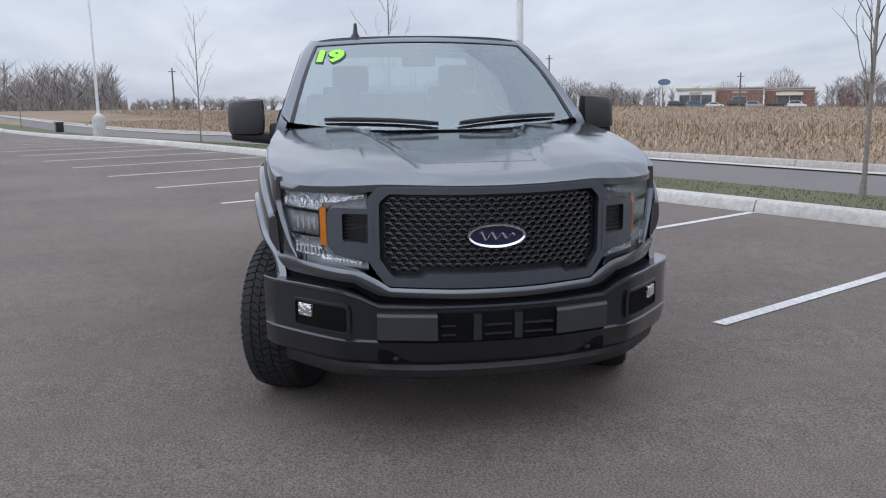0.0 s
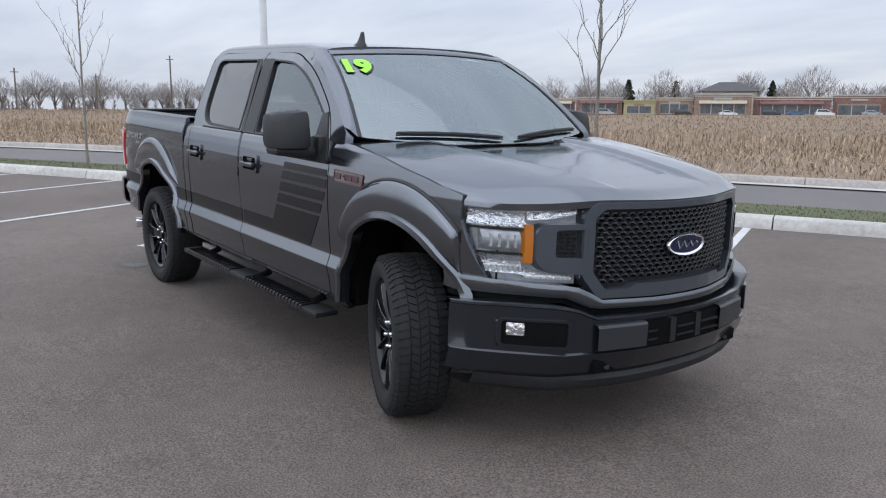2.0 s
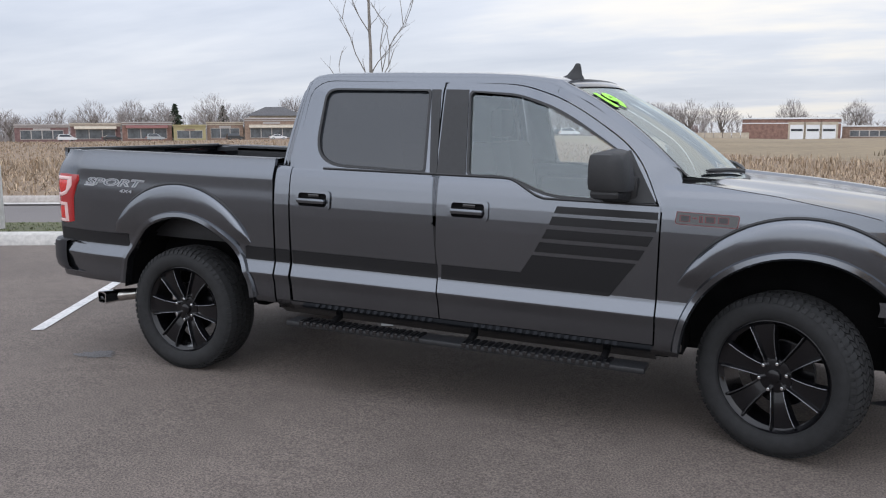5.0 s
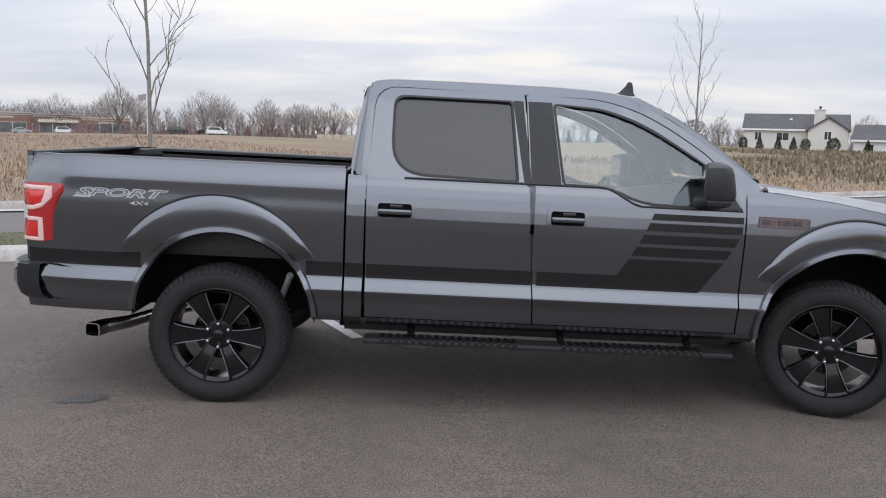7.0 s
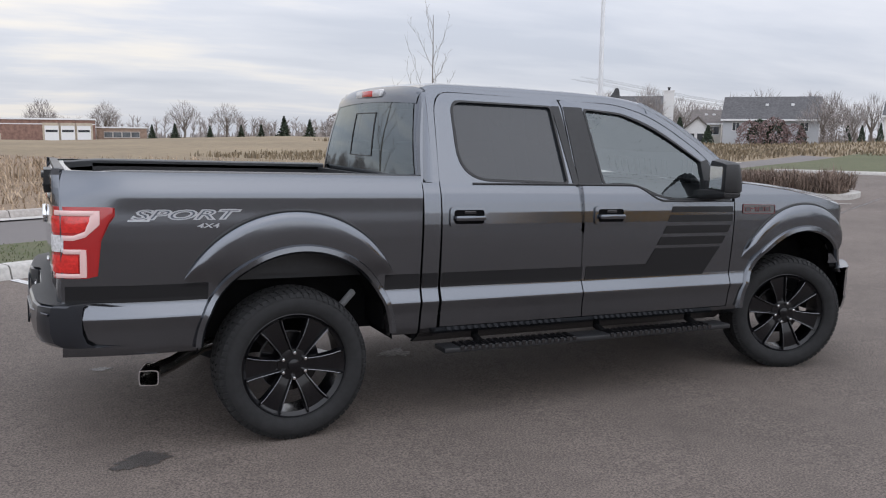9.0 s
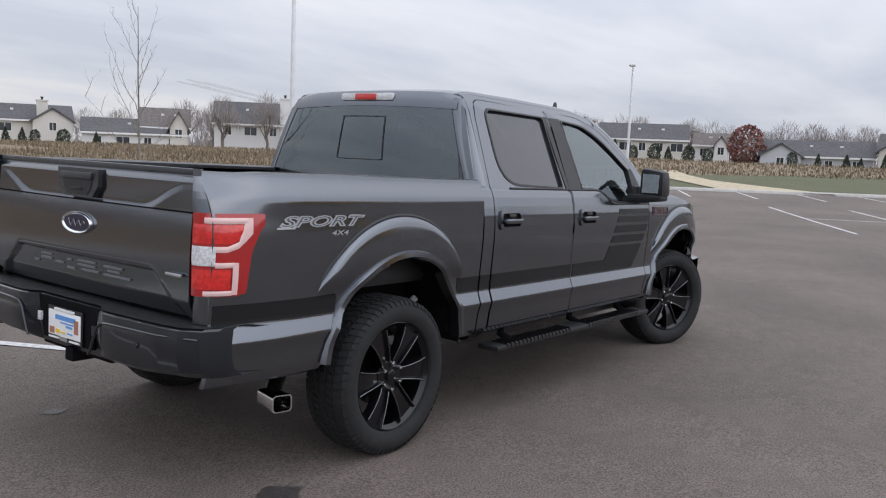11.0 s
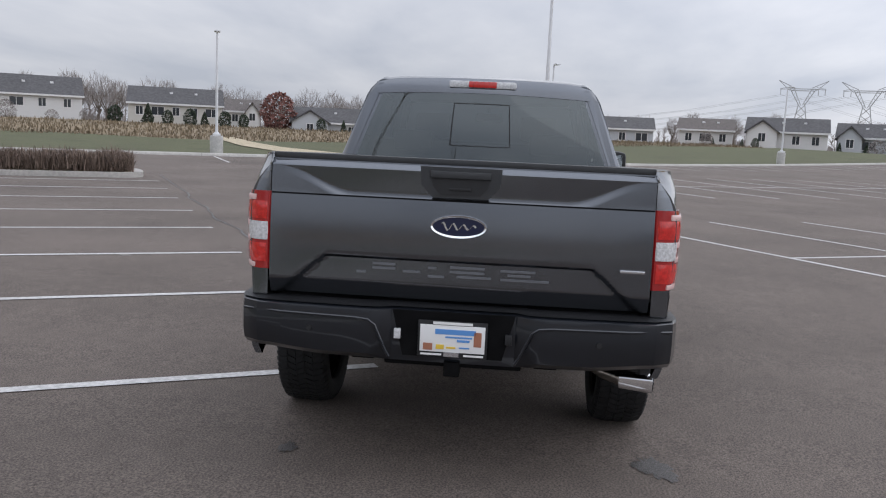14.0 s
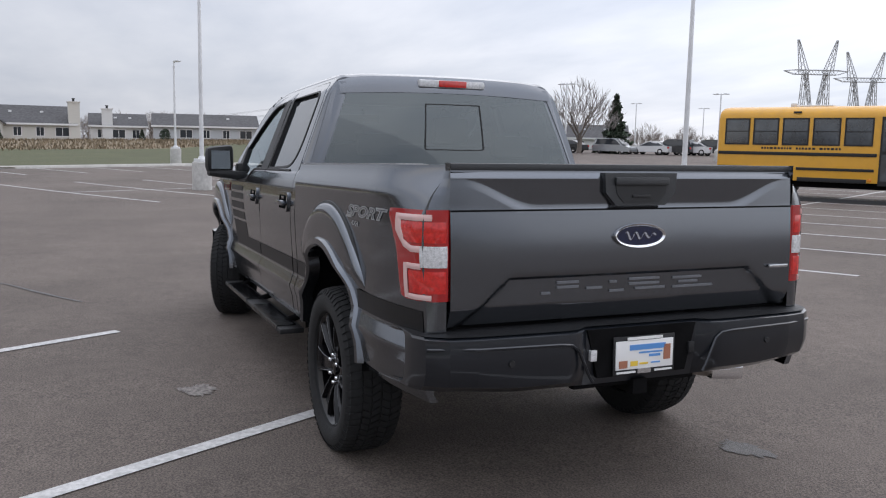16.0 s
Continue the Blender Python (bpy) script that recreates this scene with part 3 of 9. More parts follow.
rnd = random.Random(4)
spots = []
for _ in range(46000):
    u, n = rnd.uniform(-60, 26), 11.5 + 11.5 * rnd.random() ** 0.8
    spots.append((on_land(u, n, 0.05), rnd.uniform(0.06, 0.26), rnd.uniform(0.006, 0.020), rnd.uniform(0.2, 1.6), rnd.uniform(0, 6.28)))
for row in range(46):
    n = 20.0 + 0.85 * row + row * row * 0.012
    stand = 1.0 if row < 9 else 0.42
    for _ in range(int(820 / (1 + row * 0.02))):
        u = rnd.uniform(-85, 22 - 0.1 * n)
        p = on_land(u, n + rnd.gauss(0, 0.07), 0.05)
        h = rnd.uniform(0.28, 0.62) * stand
        spots.append((p, h, 0.010 + 0.0005 * row, rnd.uniform(0, 0.3), rnd.uniform(0, 6.28)))
        spots.append((p + Vector((0, 0, h * 0.35)), h * 0.6, 0.015 + 0.0005 * row, rnd.uniform(0.6, 1.3), rnd.uniform(0, 6.28)))
cover("corn_stubble", spots, M_STALK, "tan broken corn stalks standing in rows", "corn stubble")
spots = []
for _ in range(15000):
    u, n = rnd.uniform(-22, 27), rnd.uniform(4.98, 8.38)
    spots.append((on_land(u, n, verge_up(u, n) - 0.005), rnd.uniform(0.02, 0.05), 0.006, rnd.uniform(0.2, 0.9), rnd.uniform(0, 6.28)))
cover("verge_grass", spots, M_GRASSBLADE, "short green and yellowed grass blades", "grass")
spots = []
for _ in range(16000):
    n = rnd.uniform(-75, 60)
    u = lot_edge(min(n, 30)) + 26 + 45 * rnd.random() ** 1.4
    spots.append((on_land(u, n, -0.05), rnd.uniform(0.15, 0.42), rnd.uniform(0.03, 0.09), rnd.uniform(0, 0.6), rnd.uniform(0, 6.28)))
for _ in range(7000):
    u, n = rnd.uniform(28, 70), rnd.uniform(11.6, 40)
    spots.append((on_land(u, n, -0.05), rnd.uniform(0.15, 0.45), rnd.uniform(0.03, 0.07), rnd.uniform(0, 0.6), rnd.uniform(0, 6.28)))
cover("prairie_grass", spots, M_TUFT, "tall brown dead prairie grass before the houses", "dry grass")
spots = []
for k in range(5200):
    u, n = rnd.uniform(20.6, 22.9), rnd.uniform(0.6, 4.6)
    h = 0.25 + 0.55 * (0.5 + 0.5 * noise.noise(Vector((u * 1.3, n * 1.3, 0)))) * rnd.uniform(0.5, 1.0)
    spots.append((on_land(u, n, 0.12 + rnd.uniform(0, 0.25)), h, rnd.uniform(0.006, 0.02), rnd.uniform(0.1, 0.9), rnd.uniform(0, 6.28)))
cover("island_shrubs", spots, M_SHRUB, "low brown leafless shrubs on the planting island", "shrubs")

# ---- the pickup ----
RAKE = 1.6
TRUCK = thing("pickup_truck", "dark grey metallic crew-cab pickup truck parked on asphalt, front wheels turned", "pickup truck", pose(0, 0, 0, 0, RAKE, 0))
SIDES = ((-1, "right"), (1, "left"))
SECTION = ((0.40, 0.86), (0.44, 0.915), (0.475, 0.955), (0.505, 0.968), (0.518, 0.970), (0.532, 0.972), (0.60, 0.980), (0.655, 0.995), (0.665, 0.994), (0.728, 0.972), (0.745, 0.970), (0.85, 0.977), (0.95, 0.983), (1.04, 0.987), (1.10, 0.987), (1.17, 0.983), (1.23, 0.975), (1.28, 0.964), (1.315, 0.950), (1.335, 0.934), (1.36, 0.915), (1.378, 0.895))
ARCHES = ((-1.830, 0.454, 0.518, -1.868, 0.548), (1.878, 0.486, 0.536, 1.885, 0.575))
BULGE = 0.625


def half_width(x, z, bed=False, bulge=True):
    w = lerp_table(SECTION, z)
    if bed and z > 1.1:
        w = 0.987 - 0.003 * smooth01((z - 1.10) / 0.10) - 0.035 * smooth01((z - 1.25) / 0.13)
    if bed and x < -2.7:
        w -= 0.072 * smooth01((z - 1.17) / 0.20) * ((-2.7 - x) / 0.285) ** 1.5
    if x < -2.5:
        w -= 0.075 * ((-2.5 - x) / 0.55) ** 2
    if x > 1.85:
        w -= 0.085 * ((x - 1.85) / 0.6) ** 2
    for _, _, _, cx, cz in ARCHES if bulge else ():
        d = math.hypot(x - cx, z - cz)
        if z > 0.80:
            w += 0.034 * smooth01((BULGE + 0.016 - d) / 0.034) * smooth01((z - 0.80) / 0.12)
    return w


def arch_z(x, floor):
    for cx, cz, r, _, _ in ARCHES:
        if abs(x - cx) < r:
            return max(floor, cz + math.sqrt(r * r - (x - cx) ** 2))
    return floor


def columns(x0, x1, step=0.02):
    xs = set(steps(x0, x1, step))
    for cx, _, r, _, _ in ARCHES:
        for k in range(31):
            x = cx - r * math.cos(math.pi * k / 30) * 0.9999
            if x0 < x < x1:
                xs.add(x)
    return sorted(xs)


def side_panel(name, s, x0, x1, low, high, parent, mat=None, bed=False, off=0.0, label="", x0_at=None, x1_at=None):
    """A pressed panel on the truck's flank, cut round the wheel arch, with its edges turned in."""
    zs = sorted({z for z, _ in SECTION} | set(steps(0.42, 1.38, 0.012)))
    bm = bmesh.new()
    rows = []
    for x in columns(x0, x1):
        lo, hi = arch_z(x, low(x)), high(x)
        col = []
        for z in [lo] + zs + [hi]:
            z = min(max(z, lo), hi)
            col.append((x, z))
        rows.append(sorted(col, key=lambda p: p[1]))
    pts = []
    for r in rows:
        line = []
        for x, z in r:
            if x0_at and x == rows[0][0][0]:
                x = x0_at(z)
            if x1_at and x == rows[-1][0][0]:
                x = x1_at(z)
            line.append(Vector((x, s * (half_width(x, z, bed, False) + off - 1.05 * max(0.0, x - 2.30) ** 1.5), z)))
        pts.append(line)
    add_grid(bm, pts)
    bmesh.ops.remove_doubles(bm, verts=bm.verts, dist=0.0006)
    bmesh.ops.dissolve_degenerate(bm, edges=bm.edges, dist=0.0003)
    rim = [e for e in bm.edges if e.is_boundary]
    got = bmesh.ops.extrude_edge_only(bm, edges=rim)
    bmesh.ops.translate(bm, vec=(0, -s * 0.03, 0), verts=[v for v in got["geom"] if isinstance(v, bmesh.types.BMVert)])
    return part(name, bm, mat or M_PAINT, parent, label, sharp=28)


def decal(name, s, outline_low, outline_high, zs, parent, mat=M_DECAL, label="", off=0.0022, bed=False):
    """A thin vinyl patch between two slanting ends, laid on the flank."""
    bm = bmesh.new()
    add_grid(bm, [[Vector((outline_low(z) + (outline_high(z) - outline_low(z)) * k / 24, s * (half_width(outline_low(z) + (outline_high(z) - outline_low(z)) * k / 24, z, bed) + off), z)) for k in range(25)] for z in zs])
    return part(name, bm, mat, parent, label, sharp=0)


BELT = lambda x: 1.327 if x < 0.36 else (1.327 - 0.098 * smooth01((x - 0.36) / 0.24))
SILL = lambda x: 0.505
ROCK = lambda x: 0.44
FENDER_TOP = lambda x: lerp_table(((1.2, 1.352), (1.4, 1.345), (1.75, 1.305), (2.1, 1.245), (2.3, 1.200), (2.47, 1.158), (2.55, 1.150)), x)


def tumble(z):
    """Half width of the cab above the belt line."""
    return 0.934 - (z - 1.335) * 0.375 - max(0.0, z - 1.80) * 0.5


def add_ring(bm, outer, inner, lift, depth, k=96):
    """A frame between two outlines given in the plane, lifted into space, with an inward return."""
    a, b = resampled(outer, k), resampled(inner, k)
    near = min(range(k), key=lambda i: (b[i] - a[0]).length)
    b = b[near:] + b[:near]
    ra, rb = [lift(p) for p in a], [lift(p) for p in b]
    sink = Vector(depth)
    add_grid(bm, [[p + sink for p in ra], ra, rb, [p + sink for p in rb]], closed=True)


def flank(s, off=0.0):
    return lambda p: Vector((p.x, s * (tumble(p.y) + off), p.y))


REAR_GLASS = rounded([(-0.885, 1.815), (-0.175, 1.812), (-0.128, 1.338), (-0.77, 1.346), (-0.885, 1.445)], [0.07, 0.015, 0.015, 0.12, 0.12])
FRONT_GLASS = rounded([(0.062, 1.808), (0.36, 1.792), (0.62, 1.715), (1.0, 1.478), (1.035, 1.237), (0.60, 1.242), (0.36, 1.335), (0.125, 1.335)], [0.02, 0.06, 0.2, 0.03, 0.02, 0.1, 0.1, 0.015])
REAR_DOOR = rounded([(-0.985, 1.858), (-0.105, 1.855), (-0.072, 1.325), (-1.015, 1.325)], [0.13, 0.01, 0.01, 0.01], 8)
FRONT_DOOR = rounded([(-0.095, 1.855), (0.36, 1.842), (0.66, 1.755), (1.06, 1.495), (1.19, 1.235), (0.60, 1.228), (0.36, 1.325), (-0.062, 1.325)], [0.01, 0.10, 0.3, 0.15, 0.02, 0.1, 0.1, 0.01])
CAB_HOLE = rounded([(-0.990, 1.864), (0.36, 1.848), (0.665, 1.760), (1.066, 1.499), (1.197, 1.228), (1.205, 1.20), (-1.02, 1.20)], [0.13, 0.10, 0.3, 0.15, 0.02, 0.0, 0.0], 8)
CAB_SKIN = rounded([(-1.030, 1.868), (-0.95, 1.888), (0.32, 1.886), (0.54, 1.852), (0.78, 1.742), (1.085, 1.542), (1.295, 1.392), (1.30, 1.20), (-1.060, 1.20)], [0.05, 0.1, 0.2, 0.1, 0.2, 0.2, 0.02, 0.0, 0.0], 6)


def windscreen(v, t, off=0.0):
    """A place on the windscreen: v from -1 to 1 across, t from the header (0) to the cowl (1)."""
    xt, zt, yt = 0.700 - 0.090 * v * v, 1.883 - 0.028 * v * v, 0.655 * v
    xb, zb, yb = 1.550 - 0.245 * v * v, 1.334 + 0.046 * v * v, 0.842 * v
    b = math.sin(math.pi * t) * 0.040
    p = Vector((xt + (xb - xt) * t, yt + (yb - yt) * t, zt + (zb - zt) * t))
    return p + Vector((0.5, 0, 0.86)) * (b + off)


def backlight(v, t, off=0.0):
    """A place on the rear window."""
    return Vector((-1.098 - 0.055 * t - 0.010 * math.sin(math.pi * t) + 0.035 * v * v - off, (0.665 + 0.165 * t) * v, 1.815 - 0.445 * t - 0.018 * v * v))


def roof_z(x, y):
    edge = lerp_table(((-1.12, 1.878), (-1.02, 1.908), (-0.9, 1.926), (-0.4, 1.932), (0.1, 1.928), (0.4, 1.913), (0.70, 1.883)), x)
    v = abs(y) / 0.70
    return edge + 0.006 - 0.016 * v ** 2 - 0.024 * v ** 8


for s, word in SIDES:
    # flanks
    bedside = side_panel("bed_side", s, -2.985, -1.137, lambda x: 0.47, lambda x: 1.372, TRUCK, bed=True)
    rear_door = side_panel("rear_door", s, -1.012, -0.012, SILL, lambda x: 1.325, TRUCK, x0_at=lambda z: -1.000 - 0.018 * (z - 0.5), x1_at=lambda z: -0.010 - 0.075 * (z - 0.5))
    front_door = side_panel("front_door", s, -0.003, 1.205, SILL, lambda x: BELT(x) - 0.002, TRUCK, x0_at=lambda z: -0.002 - 0.075 * (z - 0.5))
    cab_corner = side_panel("cab_corner", s, -1.124, -1.021, ROCK, lambda x: 1.335, TRUCK)
    fender = side_panel("front_fender", s, 1.214, 2.338, lambda x: 0.44 if x < 1.9 else 0.80, FENDER_TOP, TRUCK, x1_at=lambda z: lerp_table(((0.775, 2.368), (0.80, 2.440), (0.828, 2.437), (0.885, 2.404), (0.985, 2.364), (1.08, 2.336), (1.20, 2.340)), z))
    side_panel("rocker_panel", s, -1.124, 1.214, lambda x: 0.40, lambda x: 0.500, TRUCK)
    # cab side: pillars and door frames
    bm = bmesh.new()
    add_ring(bm, CAB_SKIN, CAB_HOLE, lambda p: Vector((p.x, s * min(tumble(p.y), half_width(p.x, p.y) - 0.012 if p.y < 1.36 else 9), p.y)), (0, -s * 0.05, 0), 128)
    part("pillar_frame", bm, M_PAINT, TRUCK, sharp=40)
    for door, outer, inner, tint, bar in ((rear_door, REAR_DOOR, REAR_GLASS, G_TINT, (-0.175, -0.115, -0.098, -0.055)), (front_door, FRONT_DOOR, FRONT_GLASS, G_SIDE, (-0.085, 0.058, -0.055, 0.12))):
        bm = bmesh.new()
        add_ring(bm, outer, inner, flank(s, 0.002), (0, -s * 0.045, 0), 112)
        part("window_frame", bm, M_PAINT, door, sharp=40)
        bm = bmesh.new()
        add_ring(bm, inner, [Vector(p) + (Vector((sum(q[0] for q in inner) / len(inner), sum(q[1] for q in inner) / len(inner))) - Vector(p)).normalized() * 0.016 for p in inner], flank(s, 0.006), (0, -s * 0.05, 0), 96)
        part("window_seal", bm, M_BLACK, door, sharp=40)
        bm = bmesh.new()
        mid = Vector((sum(p[0] for p in inner) / len(inner), sum(p[1] for p in inner) / len(inner)))
        lift = flank(s, -0.012)
        ring = [lift(Vector(p)) for p in resampled(inner, 96)]
        core = [lift(mid + (Vector(p) - mid) * 0.5) for p in resampled(inner, 96)]
        vs = add_grid(bm, [ring, core], closed=True)
        bm.faces.new(vs[1])
        pane = part("window_pane", bm, tint, door, sharp=60)
        pane.visible_shadow = False
        x0t, x1t, x0b, x1b = bar
        bm = bmesh.new()
        add_grid(bm, [[Vector((x0b + (x0t - x0b) * t, s * (tumble(z) + 0.0065), z)), Vector((x1b + (x1t - x1b) * t, s * (tumble(z) + 0.0065), z))] for t, z in ((k / 6, 1.332 + (1.812 - 1.332) * k / 6) for k in range(7))])
        part("pillar_cover", bm, M_BLACK, door, sharp=0)
    # sail piece under the mirror
    bm = bmesh.new()
    sail = [(0.965, 1.49), (1.02, 1.505), (1.178, 1.245), (0.96, 1.235)]
    add_prism(bm, [Vector((x, s * (tumble(z) + 0.008), z)) for x, z in sail], (0, -s * 0.03, 0))
    part("mirror_sail", bm, M_BLACK, front_door)
    bm = bmesh.new()
    add_tube(bm, [Vector((x, s * (half_width(x, BELT(x)) - 0.003), BELT(x) + 0.004)) for x in steps(-0.06, 1.185, 0.05)], 0.008, 6)
    part("belt_moulding", bm, M_BLACK, front_door)
    bm = bmesh.new()
    add_tube(bm, [Vector((x, s * (half_width(x, 1.327) - 0.003), 1.331)) for x in steps(-0.80, -0.08, 0.05)], 0.008, 6)
    part("belt_moulding", bm, M_BLACK, rear_door)
    # door handles
    for door, hx in ((rear_door, -0.845), (front_door, 0.160)):
        z0 = 1.142
        bm = bmesh.new()
        lift = lambda p: Vector((p.x, s * (half_width(p.x, p.y) + 0.012), p.y))
        add_ring(bm, rounded([(hx - 0.122, z0 + 0.060), (hx + 0.122, z0 + 0.060), (hx + 0.122, z0 - 0.056), (hx - 0.122, z0 - 0.056)], 0.026), rounded([(hx - 0.098, z0 + 0.042), (hx + 0.098, z0 + 0.042), (hx + 0.098, z0 - 0.038), (hx - 0.098, z0 - 0.038)], 0.018), lift, (0, -s * 0.016, 0), 48)
        part("handle_bezel", bm, M_PAINT, door)
        bm = bmesh.new()
        vs = [bm.verts.new(Vector((p.x, s * (half_width(p.x, p.y) + 0.0015), p.y))) for p in rounded([(hx - 0.1, z0 + 0.044), (hx + 0.1, z0 + 0.044), (hx + 0.1, z0 - 0.04), (hx - 0.1, z0 - 0.04)], 0.018)]
        bm.faces.new(vs)
        part("handle_cup", bm, M_DARK, door, sharp=0)
        bm = bmesh.new()
        w = half_width(hx, z0)
        add_box(bm, hx - 0.097, hx + 0.097, s * (w + 0.010), s * (w + 0.040), z0 - 0.020, z0 + 0.012, 0.011)
        part("door_handle", bm, M_PAINT, door)
        bm = bmesh.new()
        add_box(bm, hx - 0.03, hx + 0.045, s * (w + 0.002), s * (w + 0.010), z0 + 0.018, z0 + 0.036, 0.003)
        part("keypad", bm, M_BLACKG, door)
    # vinyl stripes
    left = lambda z: lerp_table(((0.735, 0.435), (0.829, 0.479), (0.932, 0.543), (1.062, 0.613), (1.20, 0.667)), z)
    right = lambda z: lerp_table(((0.735, 0.965), (0.946, 1.113), (1.064, 1.176), (1.10, 1.192), (1.20, 1.196)), z)
    for z0, z1 in ((1.160, 1.198), (1.096, 1.142), (1.020, 1.072), (0.944, 0.998), (0.738, 0.924)):
        decal("door_stripe", s, left, right, steps(z0, z1, 0.02), front_door)
    decal("lower_stripe", s, lambda z: 0.002, left, steps(0.738, 0.822, 0.02), front_door)
    decal("lower_stripe", s, lambda z: -1.0, lambda z: -0.022, steps(0.738, 0.822, 0.02), rear_door)
    decal("lower_stripe", s, lambda z: -2.97, lambda z: -2.310, steps(0.738, 0.822, 0.02), bedside, bed=True)
    decal("lower_stripe", s, lambda z: -1.350, lambda z: -1.14, steps(0.738, 0.822, 0.02), bedside, bed=True)
    decal("lower_stripe", s, lambda z: -1.122, lambda z: -1.024, steps(0.738, 0.822, 0.02), cab_corner)
    # badges
    bm = bmesh.new()
    add_prism(bm, [Vector((x, s * (half_width(x, z) + 0.004), z)) for x, z in ((1.290, 1.208), (1.585, 1.204), (1.578, 1.146), (1.283, 1.150))], (0, -s * 0.01, 0))
    badge = part("fender_badge", bm, M_BLACKG, fender, "black badge with a red edge")
    bm = bmesh.new()
    lift = lambda p, off=0.0065: Vector((p.x, s * (half_width(p.x, p.y) + off), p.y))
    add_ring(bm, [(1.286, 1.211), (1.589, 1.207), (1.581, 1.143), (1.279, 1.147)], [(1.2895, 1.2075), (1.5855, 1.2035), (1.5775, 1.1465), (1.2825, 1.1505)], lift, (0, -s * 0.008, 0), 40)
    blocks = []
    for k, wide in enumerate((0.052, 0.022, 0.018, 0.050, 0.052)):
        x = 1.302 + (0.0, 0.062, 0.094, 0.122, 0.184)[k]
        lo, hi = (1.178, 1.186) if k == 1 else (1.162, 1.194)
        blocks.append((x, x + wide, lo, hi))
        add_ring(bm, [(x, hi), (x + wide, hi), (x + wide, lo), (x, lo)], [(x + 0.005, hi - 0.003), (x + wide - 0.005, hi - 0.003), (x + wide - 0.005, lo + 0.003), (x + 0.005, lo + 0.003)], lift, (0, -s * 0.006, 0), 24)
    part("badge_edge", bm, M_BADGE_RED, fender)
    for x0, x1, lo, hi in blocks:
        bm = bmesh.new()
        add_prism(bm, [lift(Vector(p), 0.0055) for p in ((x0 + 0.006, lo + 0.003), (x1 - 0.006, lo + 0.003), (x1 - 0.006, hi - 0.003), (x0 + 0.006, hi - 0.003))], (0, -s * 0.004, 0))
        part("badge_block", bm, M_PAD, fender, sharp=0)
    for text, size, cx, cz, shear in (("SPORT", 0.114, -2.435, 1.166, 0.35), ("4X4", 0.055, -2.315, 1.112, 0.2)):

        wide = 1.42 if text == "SPORT" else 1.15
        for weight, mat, off, nm in ((0.0065, M_SILVERGREY, 0.003, "decal_word"), (-0.0020, M_SURROUND, 0.0045, "decal_fill")):
            if text != "SPORT" and mat is M_SURROUND:
                continue
            co, fs = lettering(text, size, shear, weight if text == "SPORT" else 0.001)
            bm = bmesh.new()
            add_faces(bm, [Vector((cx - s * (v.x * wide), s * (half_width(cx - s * v.x * wide, cz + v.y * 0.56, True) + off), cz + v.y * 0.56)) for v in co], fs)
            part(nm, bm, mat, bedside, "silver trim lettering" if mat is M_SILVERGREY else "", sharp=0)
    # long serifs off the first and last letter
    for x0, x1, z0 in ((-2.690, -2.590, 1.140), (-2.250, -2.175, 1.192)) if s < 0 else ((-2.690, -2.600, 1.192), (-2.270, -2.180, 1.140)):
        bm = bmesh.new()
        add_grid(bm, [[Vector((x + (z - z0) * 0.35, s * (half_width(x, z, True) + 0.003), z)) for x in steps(x0, x1, 0.03)] for z in (z0 - 0.004, z0 + 0.004)])
        part("decal_serif", bm, M_SILVERGREY, bedside, sharp=0)
    # wheel-arch lips and dark liners
    for (cx, cz, r, _, _), panel in zip(ARCHES, (bedside, fender)):
        bm = bmesh.new()
        rows = []
        for k in range(41):
            a = math.pi * (k / 40)
            c, sn = math.cos(a), math.sin(a)
            prof = []
            for dr, dy in ((-0.006, -0.05), (-0.006, 0.010), (0.006, 0.022), (0.032, 0.018), (0.044, -0.010)):
                x, z = cx + (r + dr) * c, cz + (r + dr) * sn
                prof.append(Vector((x, s * (min(half_width(x, max(z, 0.60)), 1.02) + dy), z)))
            rows.append(prof)
        if cx < 0:
            rows = [q for q in rows if q[2].z > 0.458]
        else:
            rows = [q for q in rows if q[2].z > 0.458 and q[2].x < 2.46 and not (q[2].x > 2.2 and q[2].z < 0.66)]
        add_grid(bm, rows)
        part("arch_flare", bm, M_PAINT, panel, sharp=30)
        bm = bmesh.new()
        rows = []
        for y in (0.97, 0.62):
            rows.append([Vector((cx + (r + 0.015) * math.cos(math.pi * k / 24), s * (min(y, 0.88) if cx > 0 and k < 9 else y), cz + (r + 0.015) * math.sin(math.pi * k / 24))) for k in range(25)])
        vs = add_grid(bm, rows)
        bm.faces.new(vs[1])
        part("wheel_liner", bm, M_DARK, panel, sharp=50)
    for (ax, az, r, cx, cz), panel, a0, a1 in zip(ARCHES, (bedside, fender), (34, 30), (150, 152)):
        # pressed bulge between the crease and the arch lip
        bm = bmesh.new()
        rows = []
        for a in steps(18, 162, 2.0):
            c, sn = math.cos(radians(a)), math.sin(radians(a))
            tip = Vector((cx + (BULGE + 0.012) * c, cz + (BULGE + 0.012) * sn))
            root = Vector((ax + (r + 0.012) * c, az + (r + 0.012) * sn))
            span = (tip - root).length
            line = []
            for d, rise in ((0.0, -0.006), (0.004, 0.014), (0.010, 0.023), (0.020, 0.028), (0.036, 0.032), (0.055, 0.034), (0.6 * span, 0.036), (span, 0.034)):
                p = tip.lerp(root, min(1.0, d / span))
                x = min(p.x, 2.334)
                line.append(Vector((x, s * (half_width(x, p.y, cx < 0, False) + (rise + 0.006) * smooth01((p.y - 0.80) / 0.12) - 0.006), p.y)))
            rows.append(line)
        add_grid(bm, rows)
        part("arch_bulge", bm, M_PAINT, panel, sharp=60)
